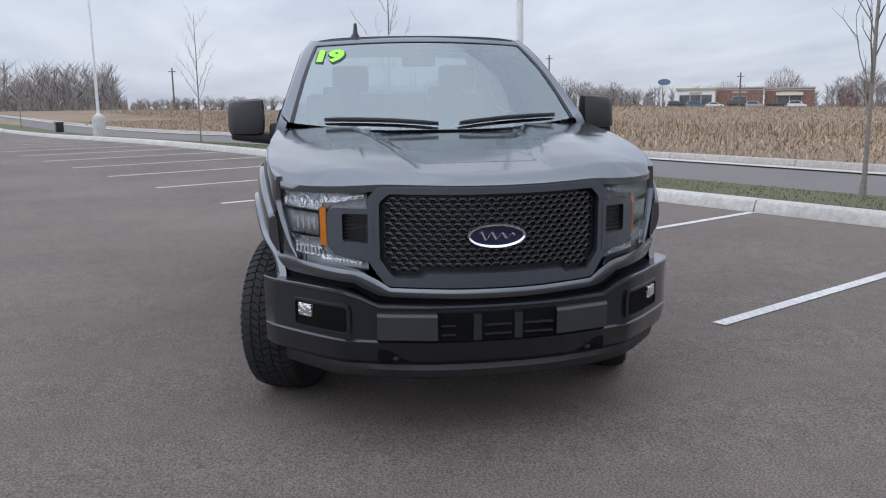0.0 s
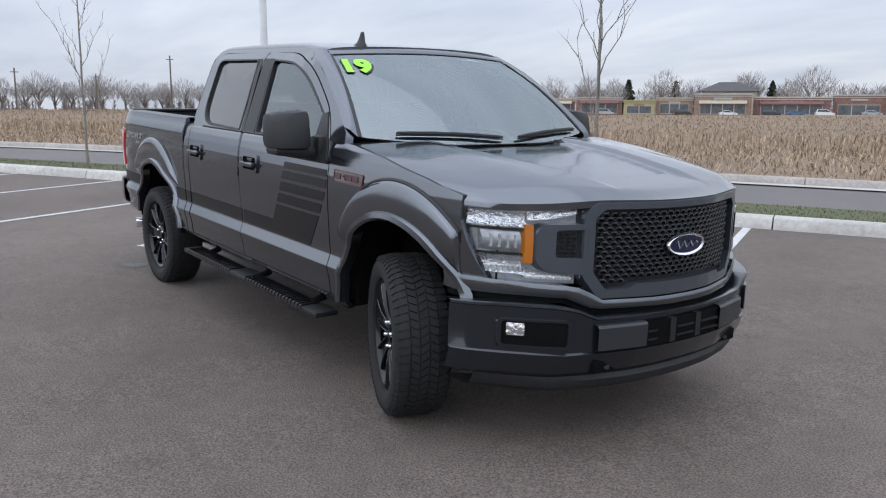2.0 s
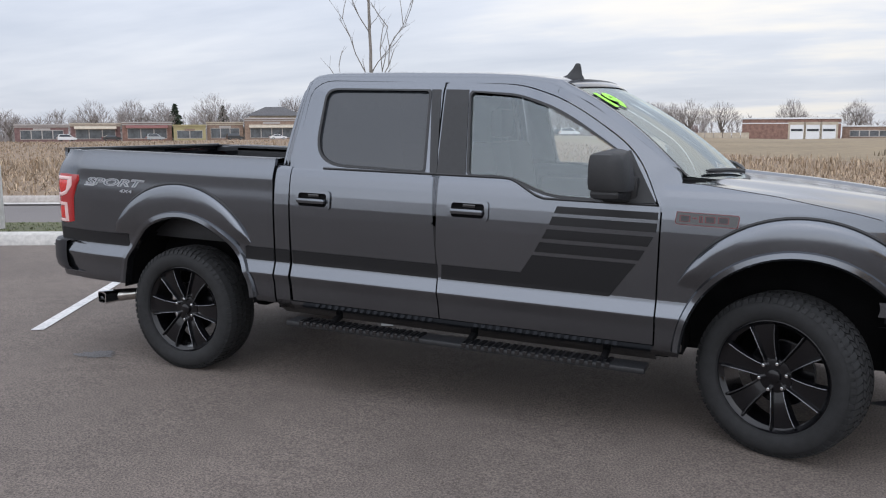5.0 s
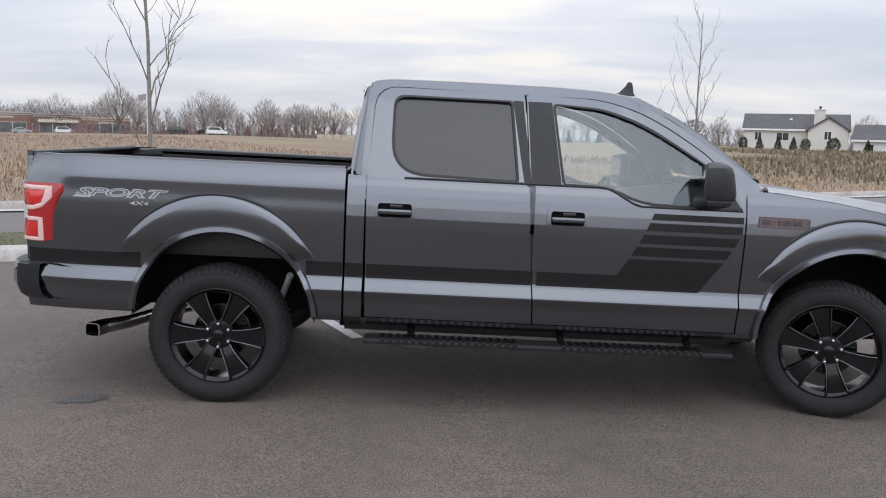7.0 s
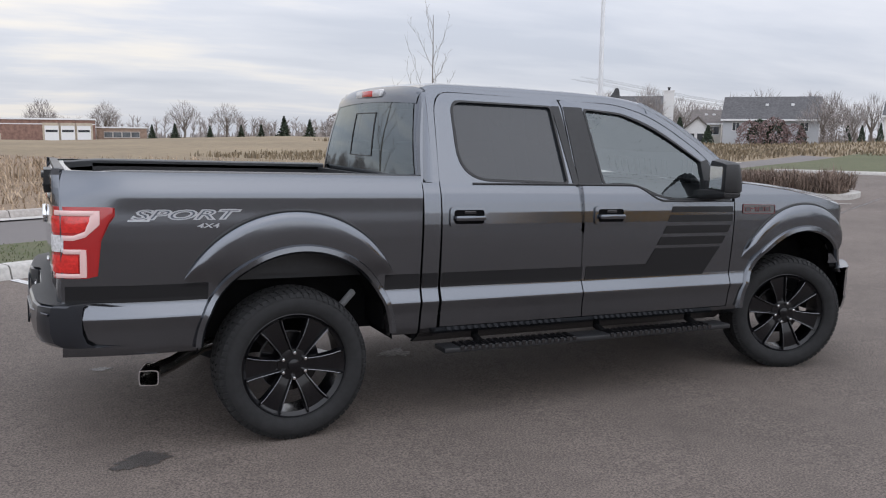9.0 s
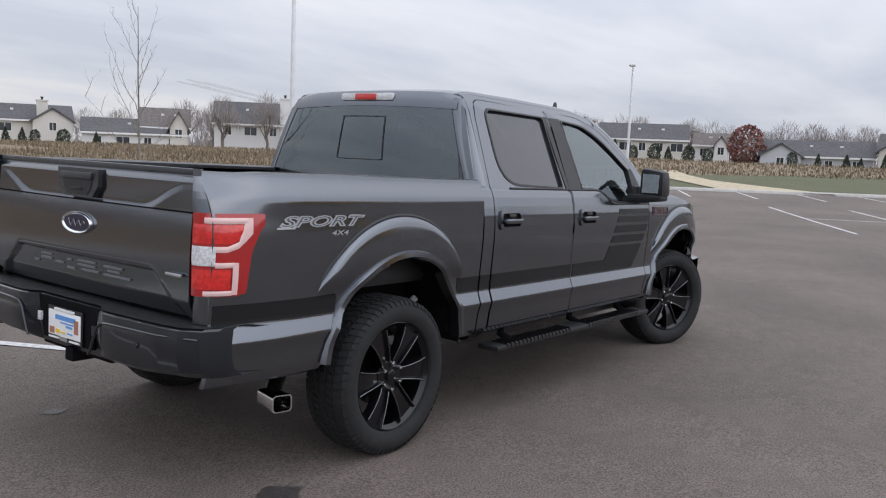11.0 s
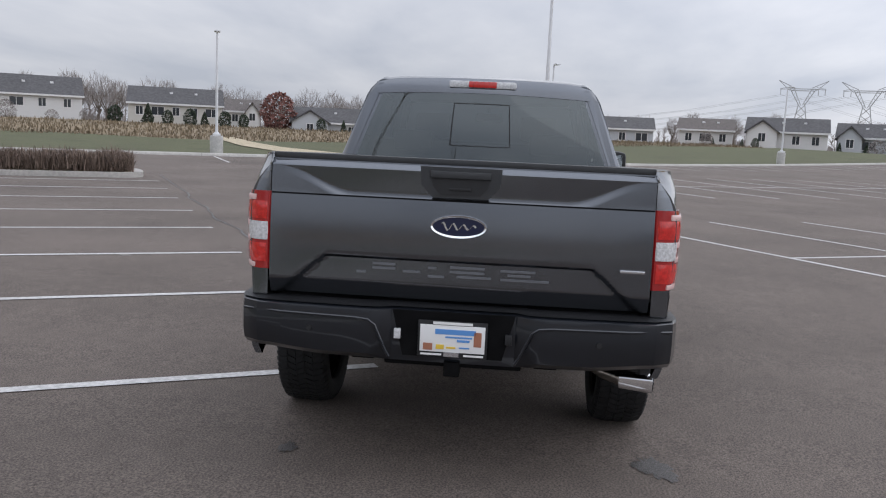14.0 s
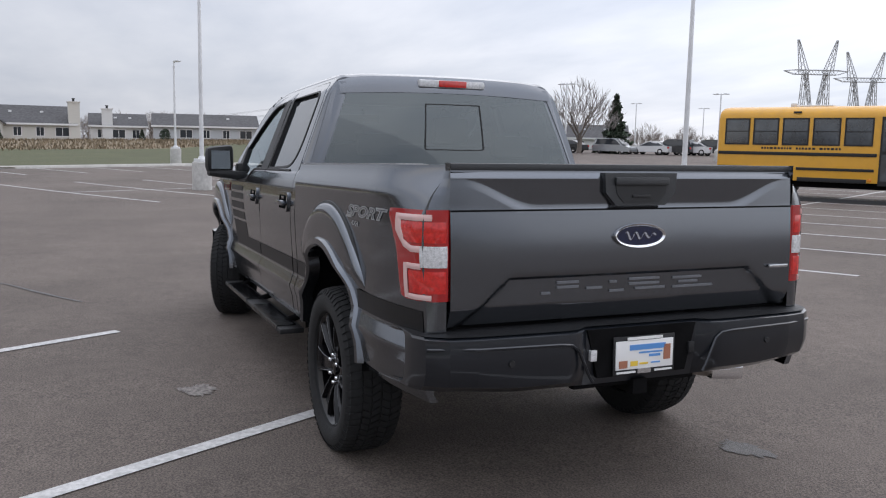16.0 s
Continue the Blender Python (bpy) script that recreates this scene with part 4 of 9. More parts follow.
        # black tube on the bulge's outer edge: the crease's shade put in as colour
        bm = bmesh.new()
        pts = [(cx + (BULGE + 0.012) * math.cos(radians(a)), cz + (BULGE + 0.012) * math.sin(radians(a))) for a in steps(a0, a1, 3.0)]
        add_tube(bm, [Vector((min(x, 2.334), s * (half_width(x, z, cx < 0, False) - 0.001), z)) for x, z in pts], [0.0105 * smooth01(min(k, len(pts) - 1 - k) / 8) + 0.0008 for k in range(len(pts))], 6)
        part("arch_crease_shade", bm, M_BLACK, panel, "black line painting the shade of the crease over the wheel arch", sharp=0)
    # mirror
    bm = bmesh.new()
    base = Vector((0.985, s * 1.112, 1.397))
    vs = add_box(bm, -0.09, 0.085, -0.110, 0.110, -0.100, 0.098, 0.046)
    for v in bm.verts:
        out = s * v.co.y / 0.11
        v.co.x += -0.030 * out if v.co.x < 0 else -0.055 * max(0.0, out) ** 2
        v.co.x -= 0.02 * (v.co.z / 0.1) * (v.co.x > 0)
        v.co.z += 0.012 * (1 - out) * (v.co.z > 0)
    bmesh.ops.translate(bm, vec=base, verts=bm.verts)
    part("door_mirror", bm, M_BLACK, front_door, "black door mirror with a clear indicator", sharp=45)
    bm = bmesh.new()
    vs = add_box(bm, 0.905, 1.055, s * 0.885, s * 1.205, 1.232, 1.308, 0.026)
    for v in bm.verts:
        if s * v.co.y > 1.0:
            v.co.z += 0.014 + 0.02 * (v.co.z < 1.28)
            v.co.x -= 0.02
    add_box(bm, 0.965, 1.085, s * 0.87, s * 0.975, 1.240, 1.375, 0.03)
    part("mirror_arm", bm, M_BLACK, front_door)
    bm = bmesh.new()
    add_box(bm, 0.925, 1.022, s * 1.155, s * 1.196, 1.288, 1.308, 0.006)
    part("indicator", bm, M_CLEARLENS, front_door)
    bm = bmesh.new()
    add_prism(bm, [Vector((0.893 - (y - 1.112) * 0.27, s * y, z)) for y, z in ((1.035, 1.325), (1.185, 1.325), (1.185, 1.468), (1.035, 1.468))], (0.006, 0, 0))
    part("mirror_glass", bm, M_CHROME, front_door)
    # running board
    bm = bmesh.new()
    add_box(bm, -1.00, 1.185, s * 0.905, s * 1.052, 0.362, 0.394, 0.010)
    board = part("running_board", bm, M_BLACK, TRUCK, "black running board with grip teeth")
    for x0, x1 in ((-0.90, -0.12), (0.17, 0.98)):
        bm = bmesh.new()
        for x in steps(x0, x1, 0.046):
            add_box(bm, x, x + 0.024, s * 0.935, s * 1.050, 0.394, 0.403)
            add_box(bm, x, x + 0.024, s * 1.050, s * 1.056, 0.376, 0.399)
        part("grip_strip", bm, M_BLACKG, board, sharp=0)
    for x in (-0.72, 0.18, 0.95):
        bm = bmesh.new()
        add_tube(bm, [(x, s * 0.62, 0.50), (x, s * 0.80, 0.44), (x, s * 0.96, 0.388)], 0.022, 8)
        part("board_bracket", bm, M_DARK, board)

# roof, glass and header
bm = bmesh.new()
xs = steps(-1.055, 0.64, 0.06)


def roof_line(x):
    """Cross-section of the roof, down to the top of the cab's sides."""
    zs = lerp_table(((-1.115, 1.850), (-0.95, 1.887), (0.32, 1.885), (0.54, 1.851), (0.78, 1.741)), x) - 0.002
    ys = tumble(zs) + 0.0015
    half = [(y, roof_z(x, y)) for y in steps(0.0, 0.63, 0.07)]
    y0, z0 = half[-1]
    half += [(y0 + (ys - y0) * t, z0 + (zs - z0) * t + 0.010 * math.sin(math.pi * t)) for t in (0.3, 0.55, 0.8, 1.0)]
    return [(-y, z) for y, z in half[:0:-1]] + half


add_grid(bm, [[Vector((x + (0.065 - 0.105 * (y / 0.70) ** 2 if k == len(xs) - 1 else 0.035 * (y / 0.70) ** 2 * (k == 0)), y, z)) for y, z in roof_line(x)] for k, x in enumerate(xs)])
rim = [e for e in bm.edges if e.is_boundary]
got = bmesh.ops.extrude_edge_only(bm, edges=rim)
bmesh.ops.translate(bm, vec=(0, 0, -0.035), verts=[v for v in got["geom"] if isinstance(v, bmesh.types.BMVert)])
part("roof", bm, M_PAINT, TRUCK, sharp=60)
bm = bmesh.new()
add_grid(bm, [[windscreen(v / 12, t / 12) for v in range(-12, 13)] for t in range(13)])
pane = part("windscreen", bm, G_CLEAR, TRUCK, sharp=60)
pane.visible_shadow = False
bm = bmesh.new()
for v in (-1, 1):
    add_grid(bm, [[windscreen(v * k, t / 14, 0.004) for k in (0.986, 1.0, 1.012)] for t in range(15)])
add_grid(bm, [[windscreen(v / 12, t, 0.004) for v in range(-12, 13)] for t in (0.060, 0.066, 0.074)])
part("windscreen_border", bm, M_BLACK, TRUCK, sharp=0)
bm = bmesh.new()
add_grid(bm, [[windscreen(v / 12 * 1.01, t, o) for v in range(-12, 13)] for t, o in ((-0.03, 0.0), (-0.01, 0.005), (0.02, 0.010), (0.055, 0.009), (0.064, 0.004))])
part("roof_front", bm, M_PAINT, TRUCK, sharp=60)
for s, word in SIDES:
    bm = bmesh.new()
    rows = []
    for k in range(17):
        t = -0.02 + 1.03 * k / 16
        a = windscreen(s * 1.010, t, 0.006)
        x = a.x - 0.02
        z_out = lerp_table(((0.32, 1.906), (0.54, 1.852), (0.78, 1.742), (1.085, 1.542), (1.295, 1.392)), x - 0.05)
        b = Vector((x - 0.05, s * (tumble(z_out) + 0.001), z_out))
        mid = (a + b) * 0.5 + Vector((0.01, s * 0.012, 0.012))
        rows.append([a, mid, b])
    add_grid(bm, rows)
    part("windscreen_pillar", bm, M_PAINT, TRUCK, sharp=60)
for s, word in SIDES:
    bm = bmesh.new()
    rows = []
    for k in range(13):
        t = -0.13 + 1.16 * k / 12
        a = backlight(s * 1.02, t, 0.004)
        b = Vector((-1.018 - 0.035 * t, s * (tumble(a.z) + 0.001), a.z))
        rows.append([a, a.lerp(b, 0.3) + Vector((-0.010, s * 0.006, 0)), a.lerp(b, 0.6) + Vector((-0.012, s * 0.010, 0)), a.lerp(b, 0.85) + Vector((-0.006, s * 0.006, 0)), b])
    add_grid(bm, rows)
    part("rear_pillar", bm, M_PAINT, TRUCK, sharp=60)
# painted header from the roof's rear edge down to the rear window
bm = bmesh.new()
rows = []
for k in range(25):
    v = -1.06 + 2.12 * k / 24
    y = 0.70 * v / 1.06
    a = Vector((-1.057 + 0.035 * (y / 0.70) ** 2, y, roof_z(-1.055, y) - 0.001))
    b = backlight(v * 0.985, 0.025, 0.008)
    rows.append([a, a.lerp(b, 0.3) + Vector((-0.010, 0, 0.010)), a.lerp(b, 0.65) + Vector((-0.010, 0, 0.006)), b])
add_grid(bm, rows)
part("roof_header", bm, M_PAINT, TRUCK, sharp=60)
# rear wall of the cab round the sliding window
bm = bmesh.new()
add_ring(bm, [(-1.075, 1.06), (1.075, 1.06), (1.12, 0.0), (1.05, -0.10), (-1.05, -0.10), (-1.12, 0.0)], [(-0.985, 0.985), (0.985, 0.985), (0.985, 0.02), (-0.985, 0.02)], lambda p: backlight(p.x, p.y), (0.03, 0, 0), 120)
part("cab_back_frame", bm, M_PAINT, TRUCK, sharp=50)
bm = bmesh.new()
add_grid(bm, [[backlight(v / 10 * 0.99, t / 10, 0.004) for v in range(-10, 11)] for t in range(11)])
pane = part("rear_window", bm, G_REAR, TRUCK, sharp=60)
pane.visible_shadow = False
bm = bmesh.new()
add_ring(bm, [(-0.262, 0.17), (0.262, 0.17), (0.250, 0.80), (-0.250, 0.80)], [(-0.252, 0.182), (0.252, 0.182), (0.240, 0.788), (-0.240, 0.788)], lambda p: backlight(p.x, p.y, 0.008), (0.006, 0, 0), 48)
part("slider_frame", bm, M_BLACK, TRUCK, sharp=0)
bm = bmesh.new()
add_box(bm, -1.112, -1.04, -0.220, 0.220, 1.836, 1.884, 0.016)
lamp = part("high_brake_lamp", bm, M_CLEARLENS, TRUCK, "clear high brake lamp with a red middle")
bm = bmesh.new()
add_box(bm, -1.117, -1.05, -0.092, 0.092, 1.840, 1.881, 0.008)
part("red_lens", bm, M_REDLENS, lamp)
bm = bmesh.new()
rows = []
for h, x0, x1, w in ((-0.012, 0.500, 0.640, 0.030), (0.004, 0.505, 0.635, 0.028), (0.018, 0.535, 0.625, 0.017), (0.055, 0.568, 0.618, 0.012), (0.078, 0.580, 0.612, 0.010), (0.084, 0.588, 0.604, 0.006)):
    z = roof_z(0.57, 0.40) + h
    rows.append([Vector(((x0 + x1) / 2 + (x1 - x0) / 2 * math.cos(2 * math.pi * k / 16), -0.408 + w * math.sin(2 * math.pi * k / 16), z)) for k in range(16)])
vs = add_grid(bm, rows, closed=True)
bm.faces.new(vs[-1])
part("aerial_fin", bm, M_BLACK, TRUCK)

# bonnet with its power dome
FRONT = ((0.0, 2.843), (0.1, 2.839), (0.2, 2.824), (0.32, 2.788), (0.42, 2.752), (0.5, 2.718), (0.55, 2.695), (0.637, 2.640), (0.70, 2.590), (0.76, 2.530), (0.821, 2.458), (0.87, 2.388), (0.92, 2.300))


def front_x(y):
    return lerp_table(FRONT, abs(y))


def hood_edge(x):
    """Half width and height of the bonnet's side edge, along the fender."""
    x = min(x, 2.52)
    z = FENDER_TOP(x)
    return half_width(x, z) - 0.008 - 0.25 * max(0.0, x - 2.40), z


def hood_z(x, y, x1):
    c = lerp_table(((1.28, 1.368), (1.38, 1.356), (1.55, 1.342), (1.9, 1.318), (2.2, 1.288), (2.5, 1.250), (2.68, 1.226), (2.78, 1.208), (2.86, 1.194)), x)
    e, ze = hood_edge(x)
    v = min(1.0, abs(y) / e)
    z = c - (c - ze - 0.004) * v ** 6
    cr = lerp_table(((1.4, 0.47), (2.0, 0.40), (2.4, 0.32), (2.6, 0.29)), x)
    z += 0.018 * smooth01((abs(y) - cr) / 0.035) * smooth01((0.82 - abs(y)) / 0.30) * smooth01((2.75 - x) / 0.3)
    z -= 0.010 * smooth01((2.50 - x) / 0.03) * smooth01((cr - 0.035 - abs(y)) / 0.02)
    low = 1.184 - 0.026 * smooth01((abs(y) - 0.42) / 0.30)
    return low + (z - low) * smooth01((x1 - x + 0.03) / 0.16) ** 0.6


bm = bmesh.new()
rows = []
for k in range(97):
    v = -1 + 2 * k / 96
    x1 = 2.6
    for _ in range(12):
        x1 = 0.5 * (x1 + min(front_x(abs(v) * hood_edge(x1)[0]) + 0.012, 2.86))
    x0 = 1.555 - 0.26 * (v * 0.9) ** 2
    line = []
    for j in range(81):
        x = x0 + (x1 - x0) * (j / 80) ** 0.85
        y = v * hood_edge(x)[0]
        line.append(Vector((x, y, hood_z(x, y, x1))))
    rows.append(line)
add_grid(bm, rows)
rim = [e for e in bm.edges if e.is_boundary]
got = bmesh.ops.extrude_edge_only(bm, edges=rim)
bmesh.ops.translate(bm, vec=(0, 0, -0.03), verts=[v for v in got["geom"] if isinstance(v, bmesh.types.BMVert)])
hood = part("bonnet", bm, M_PAINT, TRUCK, sharp=32)
bm = bmesh.new()
add_grid(bm, [[Vector((1.30 + 0.20 * t - 0.26 * (y / 0.885) ** 2 + 0.07, y, 1.352 - 0.012 * t - 0.03 * abs(y) ** 3)) for y in steps(-0.79, 0.79, 0.12)] for t in (0, 0.5, 1.0)])
for y in steps(-0.66, 0.66, 0.06):
    if abs(y) > 0.08:
        add_box(bm, 1.41 - 0.26 * (y / 0.885) ** 2, 1.53 - 0.26 * (y / 0.885) ** 2, y, y + 0.03, 1.338, 1.352)
part("cowl_panel", bm, M_BLACK, TRUCK, sharp=30)
for y0, y1 in ((-0.66, -0.02), (0.10, 0.72)):
    bm = bmesh.new()
    pts = [windscreen(y / 0.84, 0.962 - 0.022 * math.sin(math.pi * (y - y0) / (y1 - y0)), 0.022) for y in steps(y0, y1, 0.08)]
    add_tube(bm, pts, [0.006] + [0.010] * (len(pts) - 2) + [0.006], 6)
    add_tube(bm, [p - Vector((0, 0, 0.012)) for p in pts], 0.006, 4)
    part("wiper", bm, M_BLACK, TRUCK)
# sticker on the glass
def on_screen(p, off):
    return windscreen(-0.85 + p.x / 0.78, 0.262 - p.y / 0.80, off)


co, fs = lettering("19", 0.185, weight=0.010)
for grow, mat, off, nm in ((1.0, M_LIME, 0.008, "year_sticker"), ):
    # a dark edge under the lime figures
    for dx, dy in ((0.007, -0.007), (-0.004, 0.0)):
        bm = bmesh.new()
        add_faces(bm, [on_screen(Vector((v.x * 1.18 + dx, v.y + dy)), 0.004 + 0.001 * (dx > 0)) for v in co], fs)
        part("sticker_edge", bm, M_BLACK, TRUCK, sharp=0)
    bm = bmesh.new()
    add_faces(bm, [on_screen(Vector((v.x * 1.12, v.y)), off) for v in co], fs)
    part(nm, bm, mat, TRUCK, "lime green year figures", sharp=0)

# ---- front end ----
def front_panel(name, cols, parent, mat, off=0.0, depth=0.05, label="", s=1, rows=4, sharp=30, bow=0.0):
    """A panel across the nose from columns of (y, low z, high z)."""
    bm = bmesh.new()
    grid = []
    for (y0, a0, b0), (y1, a1, b1) in zip(cols, cols[1:]):
        k = max(1, math.ceil(abs(y1 - y0) / 0.05))
        for j in range(k):
            t = j / k
            grid.append((y0 + (y1 - y0) * t, a0 + (a1 - a0) * t, b0 + (b1 - b0) * t))
    grid.append(cols[-1])
    pts = [[Vector((front_x(y) + off + bow * math.sin(math.pi * r / rows), s * y, a + (b - a) * r / rows)) for r in range(rows + 1)] for y, a, b in grid]
    add_grid(bm, pts)
    rim = [e for e in bm.edges if e.is_boundary]
    got = bmesh.ops.extrude_edge_only(bm, edges=rim)
    bmesh.ops.translate(bm, vec=(-depth, 0, 0), verts=[v for v in got["geom"] if isinstance(v, bmesh.types.BMVert)])
    return part(name, bm, mat, parent, label, sharp)


nose = lambda off: (lambda p: Vector((front_x(p.x) + off, p.x, p.y)))
G_OUT = [(-0.487, 1.179), (0.487, 1.179), (0.534, 1.132), (0.534, 0.850), (0.462, 0.750), (-0.462, 0.750), (-0.534, 0.850), (-0.534, 1.132)]
G_IN = [(-0.448, 1.150), (0.448, 1.150), (0.488, 1.110), (0.488, 0.868), (0.432, 0.790), (0.320, 0.790), (0.295, 0.812), (-0.295, 0.812), (-0.320, 0.790), (-0.432, 0.790), (-0.488, 0.868), (-0.488, 1.110)]
bm = bmesh.new()
add_ring(bm, rounded(G_OUT, 0.02), rounded(G_IN, 0.008, 2), nose(0.018), (-0.06, 0, 0), 200)
grille = part("grille_frame", bm, M_SURROUND, TRUCK, "dark satin grille surround", sharp=40)
front_panel("grille_backing", [(-0.5, 0.785, 1.155), (0.5, 0.785, 1.155)], grille, M_BLACK, off=-0.030, depth=0.02)
bm = bmesh.new()


def inside(p, loop):
    hit = False
    for (x0, y0), (x1, y1) in zip(loop, loop[1:] + loop[:1]):
        if (y0 > p[1]) != (y1 > p[1]) and p[0] < (x1 - x0) * (p[1] - y0) / (y1 - y0) + x0:
            hit = not hit
    return hit


HW, HH = 0.030, 0.0132
for r in range(-8, 9):
    for c in range(-12, 13):
        y, z = (c + 0.5 * (r % 2)) * HW * 1.36, 0.970 + r * HH * 1.62
        hexa = [(y - HW * 0.72, z), (y - HW * 0.40, z + HH), (y + HW * 0.40, z + HH), (y + HW * 0.72, z), (y + HW * 0.40, z - HH), (y - HW * 0.40, z - HH)]
        if not all(inside(p, G_IN) for p in hexa):
            continue
        out, inn = [], []
        for py, pz in hexa:
            out.append(Vector((front_x(py) - 0.008, py, pz)))
            inn.append(Vector((front_x(py) - 0.006, y + (py - y) * 0.66, z + (pz - z) * 0.52)))
        back = [p - Vector((0.020, 0, 0)) for p in inn]
        add_grid(bm, [out, inn, back], closed=True)
part("grille_mesh", bm, M_MESH, grille, "gloss black honeycomb mesh", sharp=20)


def oval_badge(parent, place_at, wide, high, name="oval_badge"):
    """A navy oval in a bright ring with a plain wavy bar; place_at(a, b, out) gives the spot in space."""
    loop = lambda k: [(wide * k * math.cos(2 * math.pi * i / 40), high * (1 - (1 - k) * wide / high) * math.sin(2 * math.pi * i / 40)) for i in range(40)]
    bm = bmesh.new()
    rows = [[place_at(a, b, o) for a, b in loop(k)] for k, o in ((1.0, 0.0), (1.0, 0.012), (0.97, 0.018), (0.90, 0.014), (0.89, 0.010))]
    add_grid(bm, rows, closed=True)
    badge = part(name, bm, M_CHROME, parent, "bright oval ring", sharp=50)
    bm = bmesh.new()
    bm.faces.new([bm.verts.new(place_at(a, b, 0.011)) for a, b in loop(0.90)])
    part("badge_field", bm, M_BLUE, badge, "navy oval field", sharp=0)
    bm = bmesh.new()
    rows = []
    for k in range(41):
        t = k / 40
        a, b = wide * (-0.60 + 1.20 * t), high * 0.34 * (1 - 0.55 * t) * math.sin(2 * math.pi * 3.4 * t + 0.6)
        rows.append([place_at(a - wide * 0.025, b - high * 0.055, 0.0135), place_at(a + wide * 0.025, b + high * 0.055, 0.0135)])
    add_grid(bm, rows)
    part("badge_scroll", bm, M_SILVER, badge, "plain silver scroll", sharp=0)
    return badge


oval_badge(grille, lambda a, b, o: Vector((front_x(a) + 0.002 + o, a, 0.972 + b)), 0.128, 0.054)
for s, word in SIDES:
    lamp = front_panel("headlamp", [(0.530, 0.812, 1.150), (0.70, 0.818, 1.152), (0.835, 0.828, 1.156), (0.860, 0.885, 1.155), (0.885, 0.985, 1.153), (0.916, 1.09, 1.150)], TRUCK, M_LAMPBODY, off=-0.040, depth=0.08, s=s, label="clear headlamp in a black housing with an amber marker")
    for nm, y0, y1, z0, z1, mat, off, bow in (("upper_reflector", 0.720, 0.908, 1.060, 1.146, M_REFLECT, -0.012, -0.022), ("low_beam", 0.738, 0.852, 0.948, 1.044, M_LAMPBODY, -0.030, 0.018), ("lower_reflector", 0.728, 0.858, 0.850, 0.936, M_REFLECT, -0.010, -0.020), ("amber_marker", 0.706, 0.732, 0.905, 1.075, M_AMBER, -0.004, 0.004)):
        front_panel(nm, [(y0, z0, z1), (y1, z0 + (0.0 if mat is M_AMBER else 0.008), z1)], lamp, mat, off=off, depth=0.03, s=s, rows=6, bow=bow)
    for z0, z1 in ((1.046, 1.057), (0.936, 0.947)):
        front_panel("lamp_divider", [(0.735, z0, z1), (0.885, z0 + 0.003, z1 + 0.003)], lamp, M_BLACKG, off=-0.008, depth=0.03, s=s)
    for k in range(7):
        y = 0.735 + 0.016 * k
        front_panel("lamp_fin", [(y, 0.862, 0.886), (y + 0.0075, 0.862, 0.886)], lamp, M_CLEARLENS, off=-0.008, depth=0.02, s=s, rows=1)
    for k in range(4):
        y = 0.752 + 0.024 * k
        front_panel("lamp_fin", [(y, 0.968, 1.026), (y + 0.006, 0.968, 1.026)], lamp, M_CLEARLENS, off=-0.010, depth=0.02, s=s, rows=1)
    # bright strips running over and under the nostril
    front_panel("upper_reflector", [(0.545, 1.128, 1.146), (0.64, 1.104, 1.146), (0.722, 1.094, 1.146)], lamp, M_REFLECT, off=-0.012, depth=0.02, s=s, rows=4, bow=-0.008)
    front_panel("lower_reflector", [(0.560, 0.836, 0.850), (0.66, 0.838, 0.866), (0.730, 0.842, 0.884)], lamp, M_REFLECT, off=-0.008, depth=0.02, s=s, rows=4, bow=-0.006)
    for k in range(10):
        y = 0.565 + 0.0165 * k
        front_panel("led", [(y, 0.833 + 0.0005 * k, 0.841 + 0.0005 * k), (y + 0.010, 0.833 + 0.0005 * k, 0.841 + 0.0005 * k)], lamp, M_WHITE, off=-0.002, depth=0.02, s=s, rows=1)
    cover = front_panel("lamp_lens", [(0.534, 0.816, 1.146), (0.70, 0.822, 1.149), (0.835, 0.832, 1.153), (0.859, 0.888, 1.152), (0.884, 0.988, 1.150), (0.915, 1.092, 1.147)], lamp, G_LENS, off=0.004, depth=0.01, s=s)
    cover.visible_shadow = False
    # nostril beside the grille
    bm = bmesh.new()
    add_ring(bm, [Vector((s * y, z)) for y, z in rounded([(0.512, 1.086), (0.680, 1.082), (0.704, 1.056), (0.704, 0.908), (0.672, 0.872), (0.512, 0.858)], 0.016)], [Vector((s * y, z)) for y, z in rounded([(0.516, 1.062), (0.640, 1.058), (0.640, 0.938), (0.516, 0.934)], 0.012)], nose(0.020), (-0.06, 0, 0), 80)
    nostril = part("grille_nostril", bm, M_SURROUND, TRUCK, sharp=40)
    front_panel("nostril_mesh", [(0.510, 0.925, 1.068), (0.65, 0.925, 1.068)], nostril, M_BLACK, off=-0.02, depth=0.02, s=s)
    bm = bmesh.new()
    for r in range(7):
        for c in range(5):
            y, z = 0.55 + 0.022 * c, 0.935 + 0.0165 * r
            add_box(bm, front_x(y) - 0.02, front_x(y) - 0.008, s * y, s * (y + 0.016), z, z + 0.005)
    part("nostril_slats", bm, M_MESH, nostril, sharp=0)

BUMPER = ((0.0, 2.878), (0.15, 2.873), (0.3, 2.856), (0.5, 2.806), (0.65, 2.752), (0.75, 2.668), (0.84, 2.575), (0.905, 2.505), (0.96, 2.440), (0.995, 2.372))
TOPZ = ((0.0, 0.682), (0.50, 0.683), (0.535, 0.696), (0.61, 0.731), (0.67, 0.741), (0.82, 0.744), (0.995, 0.738))


